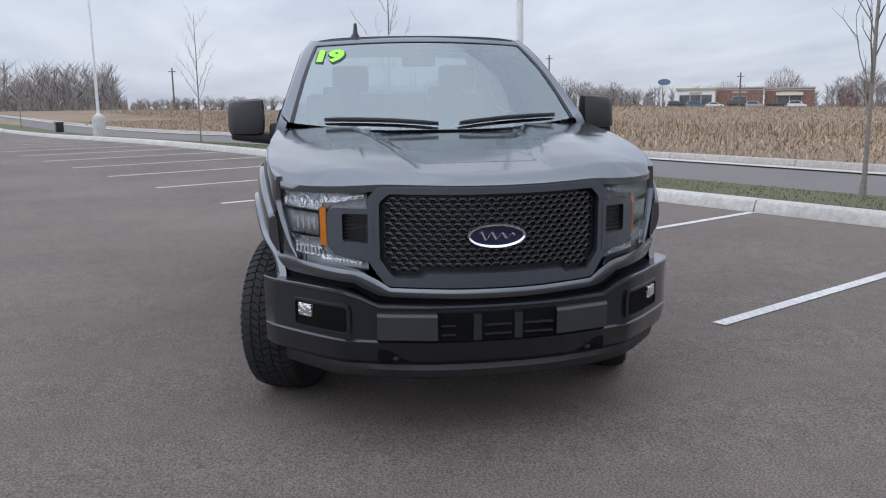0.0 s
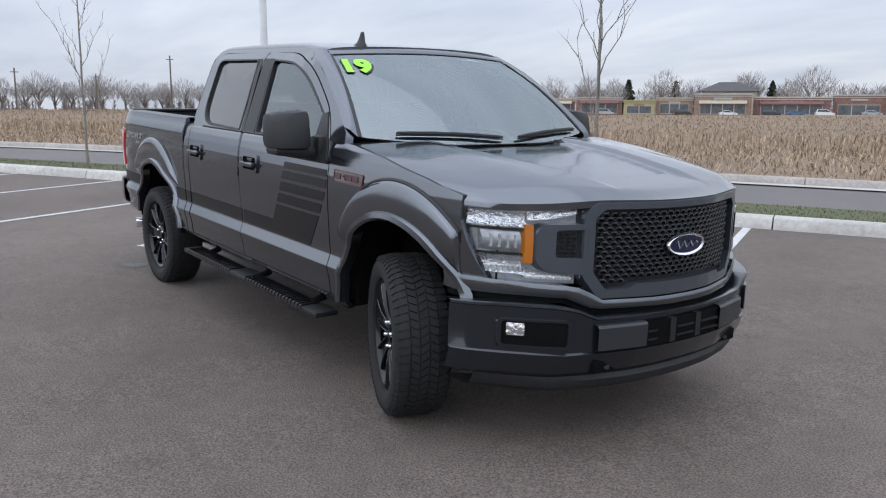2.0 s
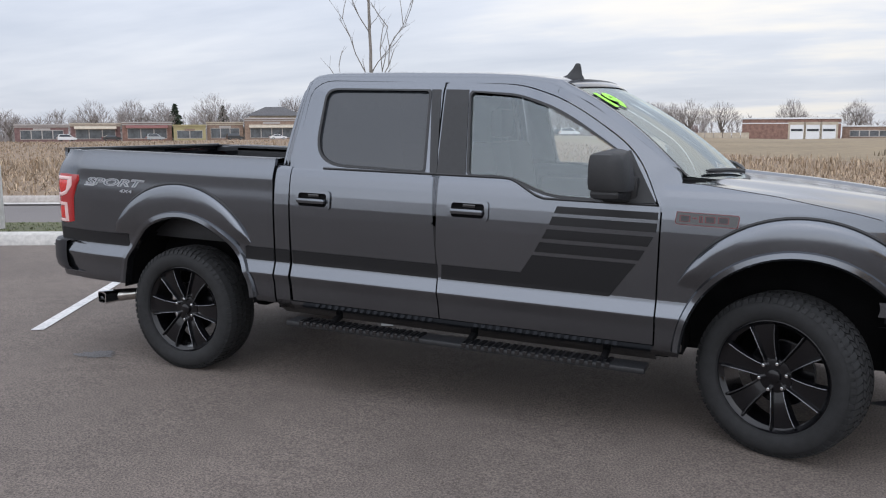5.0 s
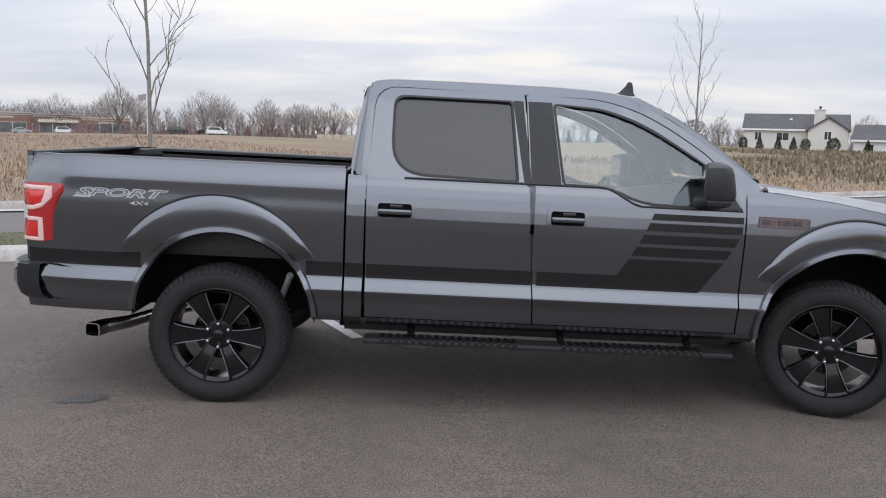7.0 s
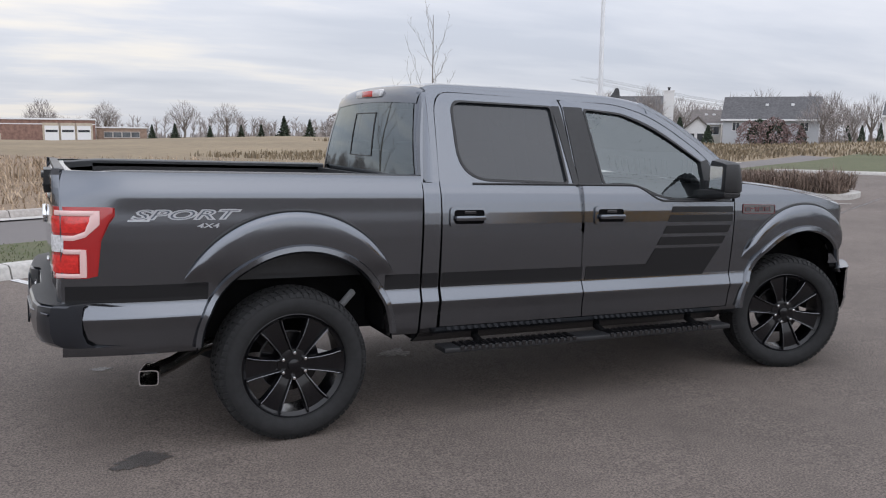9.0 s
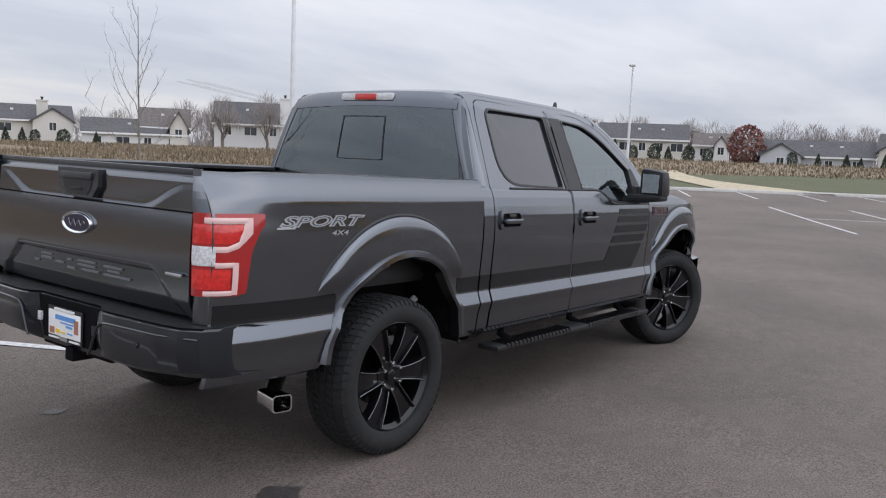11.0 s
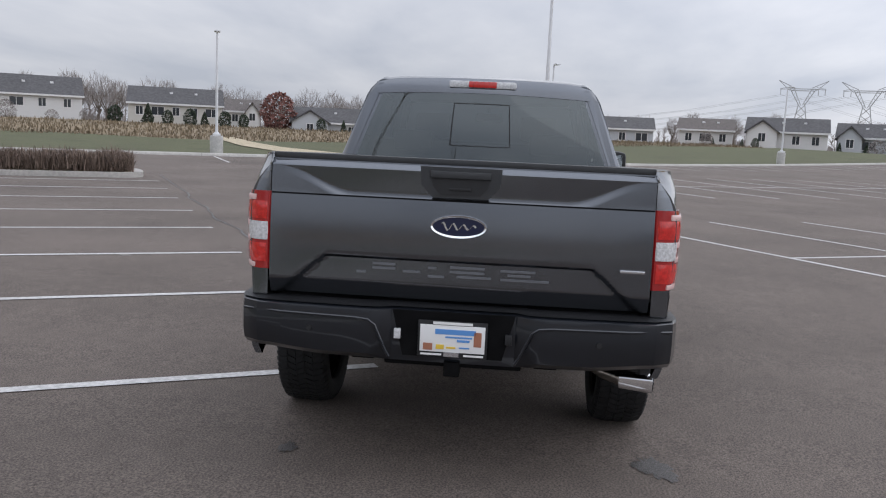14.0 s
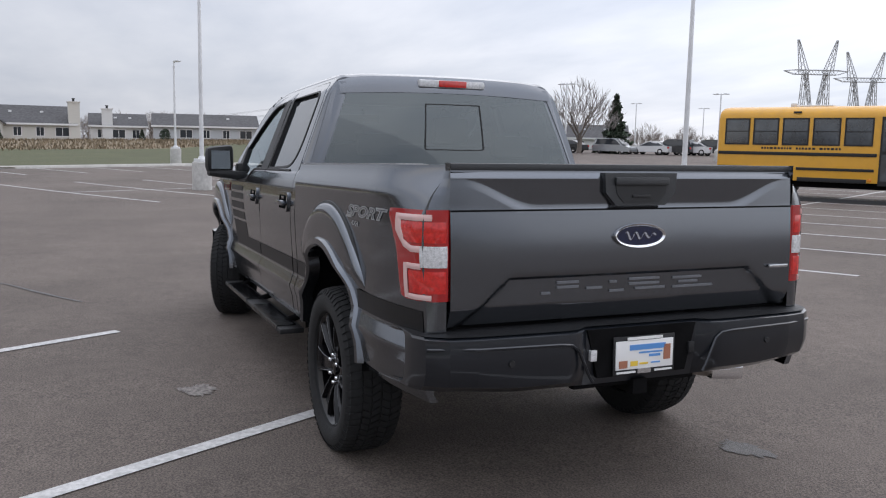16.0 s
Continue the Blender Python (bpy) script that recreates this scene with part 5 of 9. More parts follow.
def bumper_grid(zrows, ymax, parent, name, mat, label="", sharp=30):
    """zrows: functions of |y| giving (z, set-back)."""
    bm = bmesh.new()
    ys = sorted({*steps(-ymax, ymax, 0.06), *(k * y for k in (-1, 1) for y, _ in BUMPER if y < ymax)})
    add_grid(bm, [[Vector((lerp_table(BUMPER, abs(y)) - f(abs(y))[1], y, f(abs(y))[0])) for y in ys] for f in zrows])
    return part(name, bm, mat, parent, label, sharp)


top = lambda y: lerp_table(TOPZ, y)
bumper = bumper_grid([lambda y: (top(y) - 0.010, 0.14), lambda y: (top(y) - 0.002, 0.03), lambda y: (top(y), 0.012), lambda y: (top(y) - 0.004, 0.002), lambda y: (top(y) - 0.014, 0.000), lambda y: (top(y) - 0.020, 0.010), lambda y: (0.62, 0.012), lambda y: (0.522, 0.012), lambda y: (0.514, 0.002), lambda y: (0.506, 0.006), lambda y: (0.44, 0.026), lambda y: (0.412, 0.045)], 0.995, TRUCK, "front_bumper", M_SATIN, "dark grey front bumper")
# body-coloured strip between grille and bumper
front_panel("nose_valance", [(-0.935, 0.765, 0.835), (-0.75, 0.764, 0.822), (-0.60, 0.757, 0.812), (-0.555, 0.735, 0.805), (-0.50, 0.712, 0.778), (-0.45, 0.706, 0.746), (0.45, 0.706, 0.746), (0.50, 0.712, 0.778), (0.555, 0.735, 0.805), (0.60, 0.757, 0.812), (0.75, 0.764, 0.822), (0.935, 0.765, 0.835)], TRUCK, M_PAINT, off=0.030, depth=0.10, bow=0.008)
front_panel("valance_gap", [(-0.93, 0.735, 0.768), (-0.60, 0.730, 0.760), (-0.50, 0.680, 0.715), (0.50, 0.680, 0.715), (0.60, 0.730, 0.760), (0.93, 0.735, 0.768)], TRUCK, M_DARK, off=0.010, depth=0.05)
bumper_grid([lambda y: (0.416, 0.040), lambda y: (0.398, 0.060 + 0.02 * y ** 3), lambda y: (0.375, 0.050 + 0.04 * y ** 3), lambda y: (0.342, 0.056 + 0.06 * y ** 3), lambda y: (0.328, 0.075 + 0.08 * y ** 3), lambda y: (0.330, 0.3)], 0.905, TRUCK, "air_dam", M_BLACK, "black plastic air dam")
bx = lambda y, back=0.0: lerp_table(BUMPER, abs(y)) - back
for s, word in SIDES:
    lift = lambda p: Vector((bx(p.x) + 0.004, p.x, p.y))
    bm = bmesh.new()
    hole = [Vector((s * y, z)) for y, z in rounded([(0.640, 0.664), (0.856, 0.664), (0.856, 0.556), (0.640, 0.556)], 0.014)]
    ring = [Vector((s * y, z)) for y, z in rounded([(0.626, 0.674), (0.868, 0.674), (0.868, 0.545), (0.624, 0.545)], 0.020)]
    add_ring(bm, ring, hole, lift, (-0.05, 0, 0), 72)
    part("fog_bezel", bm, M_SATIN, bumper, sharp=40)
    bm = bmesh.new()
    mouth = [y for y in sorted({*steps(0.628, 0.866, 0.03), *(y for y, _ in BUMPER if 0.628 < y < 0.866)})]
    add_grid(bm, [[Vector((bx(y) - 0.004, s * y, 0.548 + 0.124 * t)) for y in mouth] for t in (0, 0.5, 1)])
    part("fog_recess", bm, M_DARK, bumper, sharp=0)
    bm = bmesh.new()
    add_box(bm, -0.02, 0.006, -0.042, 0.042, -0.030, 0.030, 0.008, pose(bx(0.812) + 0.002, s * 0.812, 0.628, 0, 0, s * 48))
    part("fog_lamp", bm, M_REFLECT, bumper, "clear fog lamp")
    # pads beside the number-plate recess
    bm = bmesh.new()
    ys = steps(0.262, 0.514, 0.042)
    add_grid(bm, [[Vector((bx(y) + d, s * y, z)) for y in ys] for z, d in ((0.650, -0.02), (0.645, 0.010), (0.634, 0.020), (0.532, 0.018), (0.520, -0.02))])
    part("bumper_pad", bm, M_PAD, bumper, "textured grey pad", sharp=25)
    bm = bmesh.new()
    add_tube(bm, [(2.66, s * 0.40, 0.445), (2.77, s * 0.40, 0.440), (2.805, s * 0.43, 0.438), (2.77, s * 0.47, 0.440), (2.66, s * 0.47, 0.445)], 0.012, 8)
    part("tow_hook", bm, M_BLACK, bumper, "black tow hook")
    bm = bmesh.new()
    add_box(bm, bx(0.43) - 0.07, bx(0.43) - 0.022, s * 0.37, s * 0.51, 0.418, 0.478, 0.01)
    part("hook_opening", bm, M_DARK, bumper)
bm = bmesh.new()
add_grid(bm, [[Vector((bx(y) + 0.003, y, z)) for y in steps(-0.265, 0.265, 0.066)] for z in (0.524, 0.58, 0.642)])
part("lower_intake", bm, M_DARK, bumper, sharp=0)
bm = bmesh.new()
for y0, y1 in ((-0.245, -0.115), (-0.06, 0.06), (0.115, 0.245)):
    for z in (0.552, 0.592):
        add_box(bm, bx(y0) - 0.02, bx(y0) + 0.010, y0, y1, z - 0.004, z + 0.004)
for y in (-0.09, 0.09):
    add_box(bm, bx(y) - 0.02, bx(y) + 0.010, y - 0.018, y + 0.018, 0.526, 0.640)
part("intake_slats", bm, M_BLACK, bumper, sharp=0)

# ---- bed and tail ----
bm = bmesh.new()
add_box(bm, -2.98, -1.16, -0.80, 0.80, 0.80, 0.83)
add_box(bm, -1.19, -1.155, -0.93, 0.93, 0.83, 1.345)
for s in (-1, 1):
    add_box(bm, -2.74, -1.16, s * 0.80, s * 0.83, 0.83, 1.35)
    add_box(bm, -2.15, -1.55, s * 0.62, s * 0.80, 0.83, 1.02, 0.04)
bed = part("bed_liner", bm, M_BLACK, TRUCK, "black lined cargo bed", sharp=35)
for s, word in SIDES:
    bm = bmesh.new()
    rows = []
    for x in steps(-2.955, -1.145, 0.09):
        w = half_width(x, 1.37, True)
        drop = 0.016 * smooth01((-2.70 - x) / 0.22)
        rows.append([Vector((x, s * y, z - drop)) for y, z in ((w + 0.001, 1.350), (w - 0.004, 1.368), (w - 0.022, 1.377), (min(0.82, w - 0.03), 1.377), (min(0.80, w - 0.05), 1.368), (min(0.80, w - 0.05), 1.33))])
    add_grid(bm, rows)
    part("bed_rail_cap", bm, M_PAD, bed, sharp=40)


def scoop_low(y):
    """Lower edge of the scoop under the tailgate's spoiler lip."""
    return 1.213 + 0.108 * smooth01((abs(y) - 0.46) / 0.33)


def tail_x(y, z):
    v = abs(y)
    x = -3.035 + 0.02 * v * v + 0.16 * min(max(z - 0.95, 0.0), 0.25) ** 2 + 0.03 * max(0.0, z - 1.2)
    low = scoop_low(y)
    if z > 1.20:
        deep = (1.322 - low) / 0.11 * 0.011
        if z >= low:
            x += deep * max(0.0, 1.322 - z) / max(0.004, 1.322 - low)
        else:
            x += deep * smooth01((z - low + 0.034) / 0.034)
        x += 0.016 * smooth01((z - 1.322) / 0.026)
    edge = 0.600 + (0.935 - z) * 1.15
    x += 0.020 * smooth01((0.948 - z) / 0.018) * smooth01((edge - v) / 0.03)
    x += 0.05 * smooth01((0.76 - z) / 0.03)
    x += 0.02 * smooth01((z - 1.352) / 0.012)
    return x


bm = bmesh.new()
ys = steps(-0.830, 0.830, 0.0125)
low_rows = sorted({*steps(0.735, 1.20, 0.0125), 0.838, 0.862, 0.922, 0.938})


def gate_rows(y):
    low = scoop_low(y)
    up = [1.2 + (low - 0.036 - 1.2) * k / 3 if k else None for k in range(4)]
    rows = [z for z in up if z is not None] + [low - 0.034, low - 0.026, low - 0.017, low - 0.008, low]
    rows += [low + (1.322 - low) * k / 6 for k in range(1, 7)]
    return low_rows + [max(1.2005, z) for z in rows] + [1.330, 1.338, 1.346, 1.352, 1.359, 1.366]


cols = [gate_rows(y) for y in ys]
add_grid(bm, [[Vector((tail_x(y, c[k]) + 0.45 * max(0.0, 0.832 - c[k]), y, c[k])) for y, c in zip(ys, cols)] for k in range(len(cols[0]))])
rim = [e for e in bm.edges if e.is_boundary]
got = bmesh.ops.extrude_edge_only(bm, edges=rim)
bmesh.ops.translate(bm, vec=(0.055, 0, 0), verts=[v for v in got["geom"] if isinstance(v, bmesh.types.BMVert)])
tailgate = part("tailgate", bm, M_PAINT, TRUCK, sharp=26)
bm = bmesh.new()
add_grid(bm, [[Vector((tail_x(y, 1.197) - 0.0025, y, z)) for y in steps(-0.828, 0.828, 0.06)] for z in (1.197, 1.204)])
part("tailgate_seam", bm, M_DARK, tailgate, sharp=0)
bm = bmesh.new()
add_box(bm, -3.0, -2.955, -0.825, 0.825, 1.352, 1.379, 0.006)
part("tailgate_cap", bm, M_PAD, tailgate)
bm = bmesh.new()
add_prism(bm, [Vector((-3.041, y, z)) for y, z in ((-0.175, 1.345), (0.175, 1.345), (0.168, 1.265), (0.12, 1.215), (-0.12, 1.215), (-0.168, 1.265))], (0.04, 0, 0))
handle = part("tailgate_handle", bm, M_PAD, tailgate, "black tailgate handle bezel")
bm = bmesh.new()
add_prism(bm, [Vector((-3.0435, y, z)) for y, z in ((-0.125, 1.297), (0.125, 1.297), (0.118, 1.262), (0.085, 1.226), (-0.085, 1.226), (-0.118, 1.262))], (0.01, 0, 0))
part("pull_cup", bm, M_BLACK, handle)
bm = bmesh.new()
add_box(bm, -3.055, -3.034, -0.130, 0.130, 1.297, 1.328, 0.006)
part("pull", bm, M_PAD, handle)
bm = bmesh.new()
add_box(bm, -3.049, -3.039, -0.045, 0.045, 1.246, 1.258, 0.003)
part("latch", bm, M_BLACK, handle)
oval_badge(tailgate, lambda a, b, o: Vector((-3.033 - o, -a, 1.092 + b)), 0.124, 0.052)
# plain embossed strokes in the recessed band
for y0, y1, z in ((0.27, 0.37, 0.912), (0.27, 0.37, 0.893), (0.40, 0.44, 0.872), (0.16, 0.235, 0.884), (0.09, 0.125, 0.905), (-0.12, 0.03, 0.912), (-0.12, 0.03, 0.892), (-0.15, 0.0, 0.872), (-0.34, -0.19, 0.908), (-0.40, -0.19, 0.870), (0.055, 0.125, 0.868), (-0.32, -0.22, 0.89)):
    bm = bmesh.new()
    add_box(bm, tail_x((y0 + y1) / 2, z) - 0.006, tail_x((y0 + y1) / 2, z) + 0.01, y0, y1, z - 0.0045, z + 0.0045)
    part("embossed_stroke", bm, M_EMBOSS, tailgate, sharp=0)
bm = bmesh.new()
add_box(bm, -3.042, -3.03, -0.80, -0.695, 0.932, 0.945, 0.002)
part("tailgate_badge", bm, M_SILVER, tailgate, "small silver bar badge")
for s, word in SIDES:
    # tail lamp wraps the corner
    def wrap(a, z, off=0.0):
        """a runs from the tailgate edge (0) round the corner and forward."""
        if a < 0.10:
            return Vector((-3.012 + 0.10 * (a / 0.10) ** 3 * 0.35 - off, s * (0.840 + a * 0.84), z))
        b = a - 0.10
        x = -2.977 + b
        return Vector((x - off * 0.2, s * (half_width(x, z, True) + 0.006 * 1 - 0.012 * smooth01((0.03 - b) / 0.03) + off), z))

    def lamp_patch(name, cols, mat, off, parent, label=""):
        bm = bmesh.new()
        rows = []
        for (a0, l0, h0), (a1, l1, h1) in zip(cols, cols[1:]):
            k = max(1, math.ceil((a1 - a0) / 0.02))
            rows += [(a0 + (a1 - a0) * j / k, l0 + (l1 - l0) * j / k, h0 + (h1 - h0) * j / k) for j in range(k)]
        rows.append(cols[-1])
        add_grid(bm, [[wrap(a, l + (h - l) * j / 6, off + 0.002 * math.sin(math.pi * j / 6)) for j in range(7)] for a, l, h in rows])
        rim = [e for e in bm.edges if e.is_boundary]
        got = bmesh.ops.extrude_edge_only(bm, edges=rim)
        for v in got["geom"]:
            if isinstance(v, bmesh.types.BMVert):
                v.co += Vector((0.02, -s * 0.02, 0))
        return part(name, bm, mat, parent, label, sharp=45)

    tail = lamp_patch("tail_lamp", [(0.0, 0.862, 1.205), (0.20, 0.862, 1.205), (0.245, 0.872, 1.205), (0.262, 1.045, 1.205), (0.30, 1.13, 1.205), (0.322, 1.16, 1.203)], M_REDDEEP, 0.004, TRUCK, "red tail lamp with a clear reversing lens")
    lamp_patch("upper_red", [(0.012, 1.082, 1.160), (0.17, 1.082, 1.160), (0.225, 1.118, 1.160)], M_REDLENS, 0.008, tail)
    lamp_patch("lower_red", [(0.012, 0.892, 0.975), (0.168, 0.892, 0.975)], M_REDLENS, 0.008, tail)
    lamp_patch("reverse_lens", [(0.008, 0.990, 1.070), (0.105, 0.990, 1.070)], M_CLEARLENS, 0.010, tail)
    for cols in (((0.075, 1.164, 1.188), (0.240, 1.164, 1.188)), ((0.150, 1.046, 1.070), (0.20, 1.062, 1.090), (0.232, 1.092, 1.188), (0.262, 1.122, 1.188)), ((0.105, 1.046, 1.070), (0.150, 1.046, 1.070)), ((0.105, 0.982, 1.004), (0.180, 0.982, 1.004)), ((0.176, 0.868, 1.004), (0.202, 0.868, 1.002)), ((0.075, 0.866, 0.886), (0.176, 0.866, 0.886))):
        lamp_patch("light_guide", cols, M_PINK, 0.009, tail)
    bm = bmesh.new()
    add_grid(bm, [[wrap(a, z, -0.006) for a in (0.0, 0.03, 0.06, 0.085, 0.10, 0.13)] for z in (0.745, 0.80, 0.862)])
    part("bed_corner", bm, M_PAINT, TRUCK, sharp=50)
    bm = bmesh.new()
    add_grid(bm, [[Vector((-3.015 + 0.035 * t, s * (0.832 + (max(0.838, half_width(-2.98, z, True) + 0.001) - 0.832) * t), z)) for t in (0, 0.25, 0.5, 0.75, 0.9, 1.0)] for z in (1.205, 1.23, 1.26, 1.29, 1.32, 1.35, 1.38)])
    bmesh.ops.remove_doubles(bm, verts=bm.verts, dist=0.001)
    part("bed_corner_cap", bm, M_PAINT, TRUCK, sharp=5)

REARB = ((0.0, -3.135), (0.45, -3.130), (0.75, -3.115), (0.86, -3.095), (0.935, -3.04), (0.962, -2.97), (0.965, -2.90))
bm = bmesh.new()
ys = sorted({*steps(-0.965, 0.965, 0.055), *(k * y for k in (-1, 1) for y, _ in REARB)})


def rb(y, back):
    return lerp_table(REARB, abs(y)) + back


def notch(y):
    return smooth01((0.345 - abs(y)) / 0.09)


rows = []
for z, back in ((0.722, 0.20), (0.735, 0.10), (0.738, 0.03), (0.725, 0.006), (0.665, 0.0), (0.60, 0.002), (0.53, 0.02), (0.505, 0.06), (0.50, 0.20)):
    rows.append([Vector((rb(y, back) + notch(y) * (0.055 if z > 0.52 else 0.02), y, z - 0.008 * (z < 0.52) * notch(y) + (0.02 * smooth01((abs(y) - 0.55) / 0.3) if z < 0.54 else 0))) for y in ys])
add_grid(bm, rows)
rear = part("rear_bumper", bm, M_SATIN, TRUCK, "dark rear step bumper", sharp=30)
bm = bmesh.new()
add_grid(bm, [[Vector((rb(y, b) + notch(y) * 0.05, y, z)) for y in ys] for b, z in ((0.015, 0.738), (0.10, 0.742), (0.16, 0.742))])
part("bumper_step_pad", bm, M_BLACK, rear, "black tread pad", sharp=30)
for s, word in SIDES:
    bm = bmesh.new()
    add_tube(bm, [Vector((rb(y, -0.001), s * y, z)) for y, z in ((0.93, 0.690), (0.90, 0.692), (0.75, 0.692), (0.42, 0.688), (0.365, 0.683), (0.335, 0.662), (0.285, 0.555), (0.268, 0.528))], 0.0065, 6)
    part("bumper_crease", bm, M_SATIN, rear)
    bm = bmesh.new()
    add_lathe(bm, [(0.0, 0.006), (0.012, 0.006), (0.014, 0.0)], 12, pose(rb(0.62, 0.0), s * 0.62, 0.63, 0, 0, 90))
    part("parking_sensor", bm, M_BLACK, rear)
    # small lamps over the plate
    bm = bmesh.new()
    add_box(bm, -3.095, -3.07, s * 0.225, s * 0.255, 0.60, 0.645, 0.004)
    part("plate_lamp", bm, M_CLEARLENS if s > 0 else M_BLACK, rear)
bm = bmesh.new()
add_prism(bm, [Vector((-3.083, y, z)) for y, z in ((-0.265, 0.725), (0.265, 0.725), (0.215, 0.528), (-0.215, 0.528))], (0.02, 0, 0))
part("plate_recess", bm, M_DARK, rear)
bm = bmesh.new()
add_box(bm, -3.096, -3.088, -0.150, 0.150, 0.532, 0.690, 0.003)
plate = part("plate_frame", bm, M_BLACK, rear, "black frame round a white dealer plate")
bm = bmesh.new()
add_box(bm, -3.100, -3.092, -0.140, 0.140, 0.555, 0.672, 0.002)
part("plate_card", bm, M_WHITE, plate, "white card with coloured bars")
for y0, y1, z0, z1, mat in ((-0.085, 0.085, 0.675, 0.686, M_WHITE), (-0.10, 0.075, 0.633, 0.655, M_PLATEBLUE), (-0.085, 0.03, 0.618, 0.625, M_PLATEBLUE), (-0.075, -0.02, 0.602, 0.612, M_PLATEBLUE), (0.085, 0.125, 0.562, 0.592, M_PLATERED), (0.035, 0.07, 0.568, 0.588, M_PLATEYELLOW), (-0.015, 0.025, 0.572, 0.580, M_PLATEYELLOW), (-0.075, -0.03, 0.574, 0.580, M_PLATEBLUE), (-0.125, -0.092, 0.585, 0.648, M_PLATERED), (0.045, 0.135, 0.540, 0.547, M_WHITE), (-0.135, -0.05, 0.540, 0.547, M_WHITE), (-0.03, 0.035, 0.536, 0.556, M_SILVER)):
    bm = bmesh.new()
    add_box(bm, -3.1022, -3.09, y0, y1, z0, z1)
    part("plate_bar", bm, mat, plate, sharp=0)
bm = bmesh.new()
add_box(bm, -3.075, -2.7, -0.035, 0.035, 0.440, 0.505, 0.006)
add_box(bm, -3.04, -3.00, -0.30, 0.30, 0.475, 0.51, 0.01)
part("tow_receiver", bm, M_DARK, TRUCK, "black hitch receiver")
bm = bmesh.new()
add_tube(bm, [(-2.0, -0.55, 0.46), (-2.28, -0.60, 0.40), (-2.46, -0.74, 0.355), (-2.58, -0.86, 0.347)], [0.035, 0.035, 0.04, 0.045], 14, cap=False)
exhaust = part("tailpipe", bm, M_EXHAUST, TRUCK, "steel tailpipe with a square tip", sharp=60)
bm = bmesh.new()
tip = [Vector((0, y, z)) for y, z in rounded([Vector((-0.050, 0.041)), Vector((0.050, 0.041)), Vector((0.050, -0.041)), Vector((-0.050, -0.041))], 0.02)]
mm = pose(-2.575, -0.855, 0.347, 0, 0, 76)
add_grid(bm, [[mm @ (p * k + Vector((x, 0, 0))) for p in tip] for x, k in ((0.06, 0.85), (-0.09, 1.0), (-0.10, 0.97), (-0.10, 0.86), (0.02, 0.84))], closed=True)
part("tip", bm, M_CHROME, exhaust, sharp=40)

# ---- underside and inside ----
for x0, x1, y0, y1, z0, z1 in ((-1.15, 1.28, -0.90, 0.90, 0.43, 0.56), (1.28, 2.35, -0.60, 0.60, 0.42, 1.12), (1.215, 1.35, -0.88, 0.88, 0.45, 1.28), (2.30, 2.45, -0.80, 0.80, 0.46, 1.10), (-2.95, -1.15, -0.60, 0.60, 0.52, 0.80), (-2.95, -2.40, -0.88, 0.88, 0.52, 0.80), (-1.33, -1.15, -0.90, 0.90, 0.50, 1.30), (-2.66, -1.16, -0.90, -0.84, 0.98, 1.34), (-2.66, -1.16, 0.84, 0.90, 0.98, 1.34), (-2.95, -1.3, -0.46, -0.36, 0.47, 0.54), (-2.95, -1.3, 0.36, 0.46, 0.47, 0.54)):
    bm = bmesh.new()
    add_box(bm, x0, x1, y0, y1, z0, z1)
    part("chassis_member", bm, M_DARK, TRUCK, sharp=0)
bm = bmesh.new()
add_tube(bm, [(-1.852, -0.80, 0.345), (-1.852, -0.12, 0.345), (-1.852, -0.1, 0.345), (-1.852, 0.1, 0.345), (-1.852, 0.12, 0.345), (-1.852, 0.80, 0.345)], [0.045, 0.05, 0.14, 0.14, 0.05, 0.045], 12)
part("rear_axle", bm, M_DARK, TRUCK)
for s in (-1, 1):
    bm = bmesh.new()
    add_tube(bm, [(-1.60, s * 0.52, 0.40), (-1.47, s * 0.78, 0.70)], 0.020, 8)
    part("damper", bm, M_STEEL, TRUCK)
# cabin
bm = bmesh.new()
add_box(bm, -1.08, 1.25, -0.86, 0.86, 0.56, 0.60)
add_box(bm, -1.11, -1.07, -0.84, 0.84, 0.60, 1.345)
part("cabin_floor", bm, M_DASH, TRUCK, sharp=0)
bm = bmesh.new()
add_grid(bm, [[Vector((x, y, min(roof_z(x, y) - 0.035, 1.86 if x < 0.5 else 1.84))) for y in steps(-0.66, 0.66, 0.12)] for x in steps(-1.06, 0.58, 0.1)])
part("headliner", bm, M_HEADLINER, TRUCK, sharp=0)
for s, word in SIDES:
    for x0, x1 in ((-0.98, -0.06), (0.02, 1.18)):
        bm = bmesh.new()
        add_box(bm, x0, x1, s * 0.86, s * 0.915, 0.58, 1.225, 0.02)
        add_box(bm, x0 + 0.1, x1 - 0.3, s * 0.80, s * 0.88, 1.0, 1.06, 0.02)
        part("door_trim", bm, M_DASH, TRUCK)
bm = bmesh.new()
rows = []
for y in steps(-0.84, 0.84, 0.12):
    rows.append([Vector((x, y, z + (0.025 * math.exp(-((y - 0.40) / 0.2) ** 2) if x < 1.2 else 0))) for x, z in ((0.86, 0.80), (0.80, 1.00), (0.78, 1.12), (0.80, 1.21), (0.86, 1.245), (1.05, 1.262), (1.30, 1.29), (1.48 - 0.26 * (y / 0.885) ** 2, 1.315))])
add_grid(bm, rows)
part("dashboard", bm, M_DASH, TRUCK, sharp=40)
bm = bmesh.new()
add_box(bm, 0.74, 0.80, -0.14, 0.14, 1.02, 1.20, 0.015)
part("centre_screen", bm, M_SCREEN, TRUCK)
bm = bmesh.new()
add_box(bm, 0.05, 0.80, -0.14, 0.14, 0.60, 0.92, 0.03)
part("centre_console", bm, M_DASH, TRUCK)
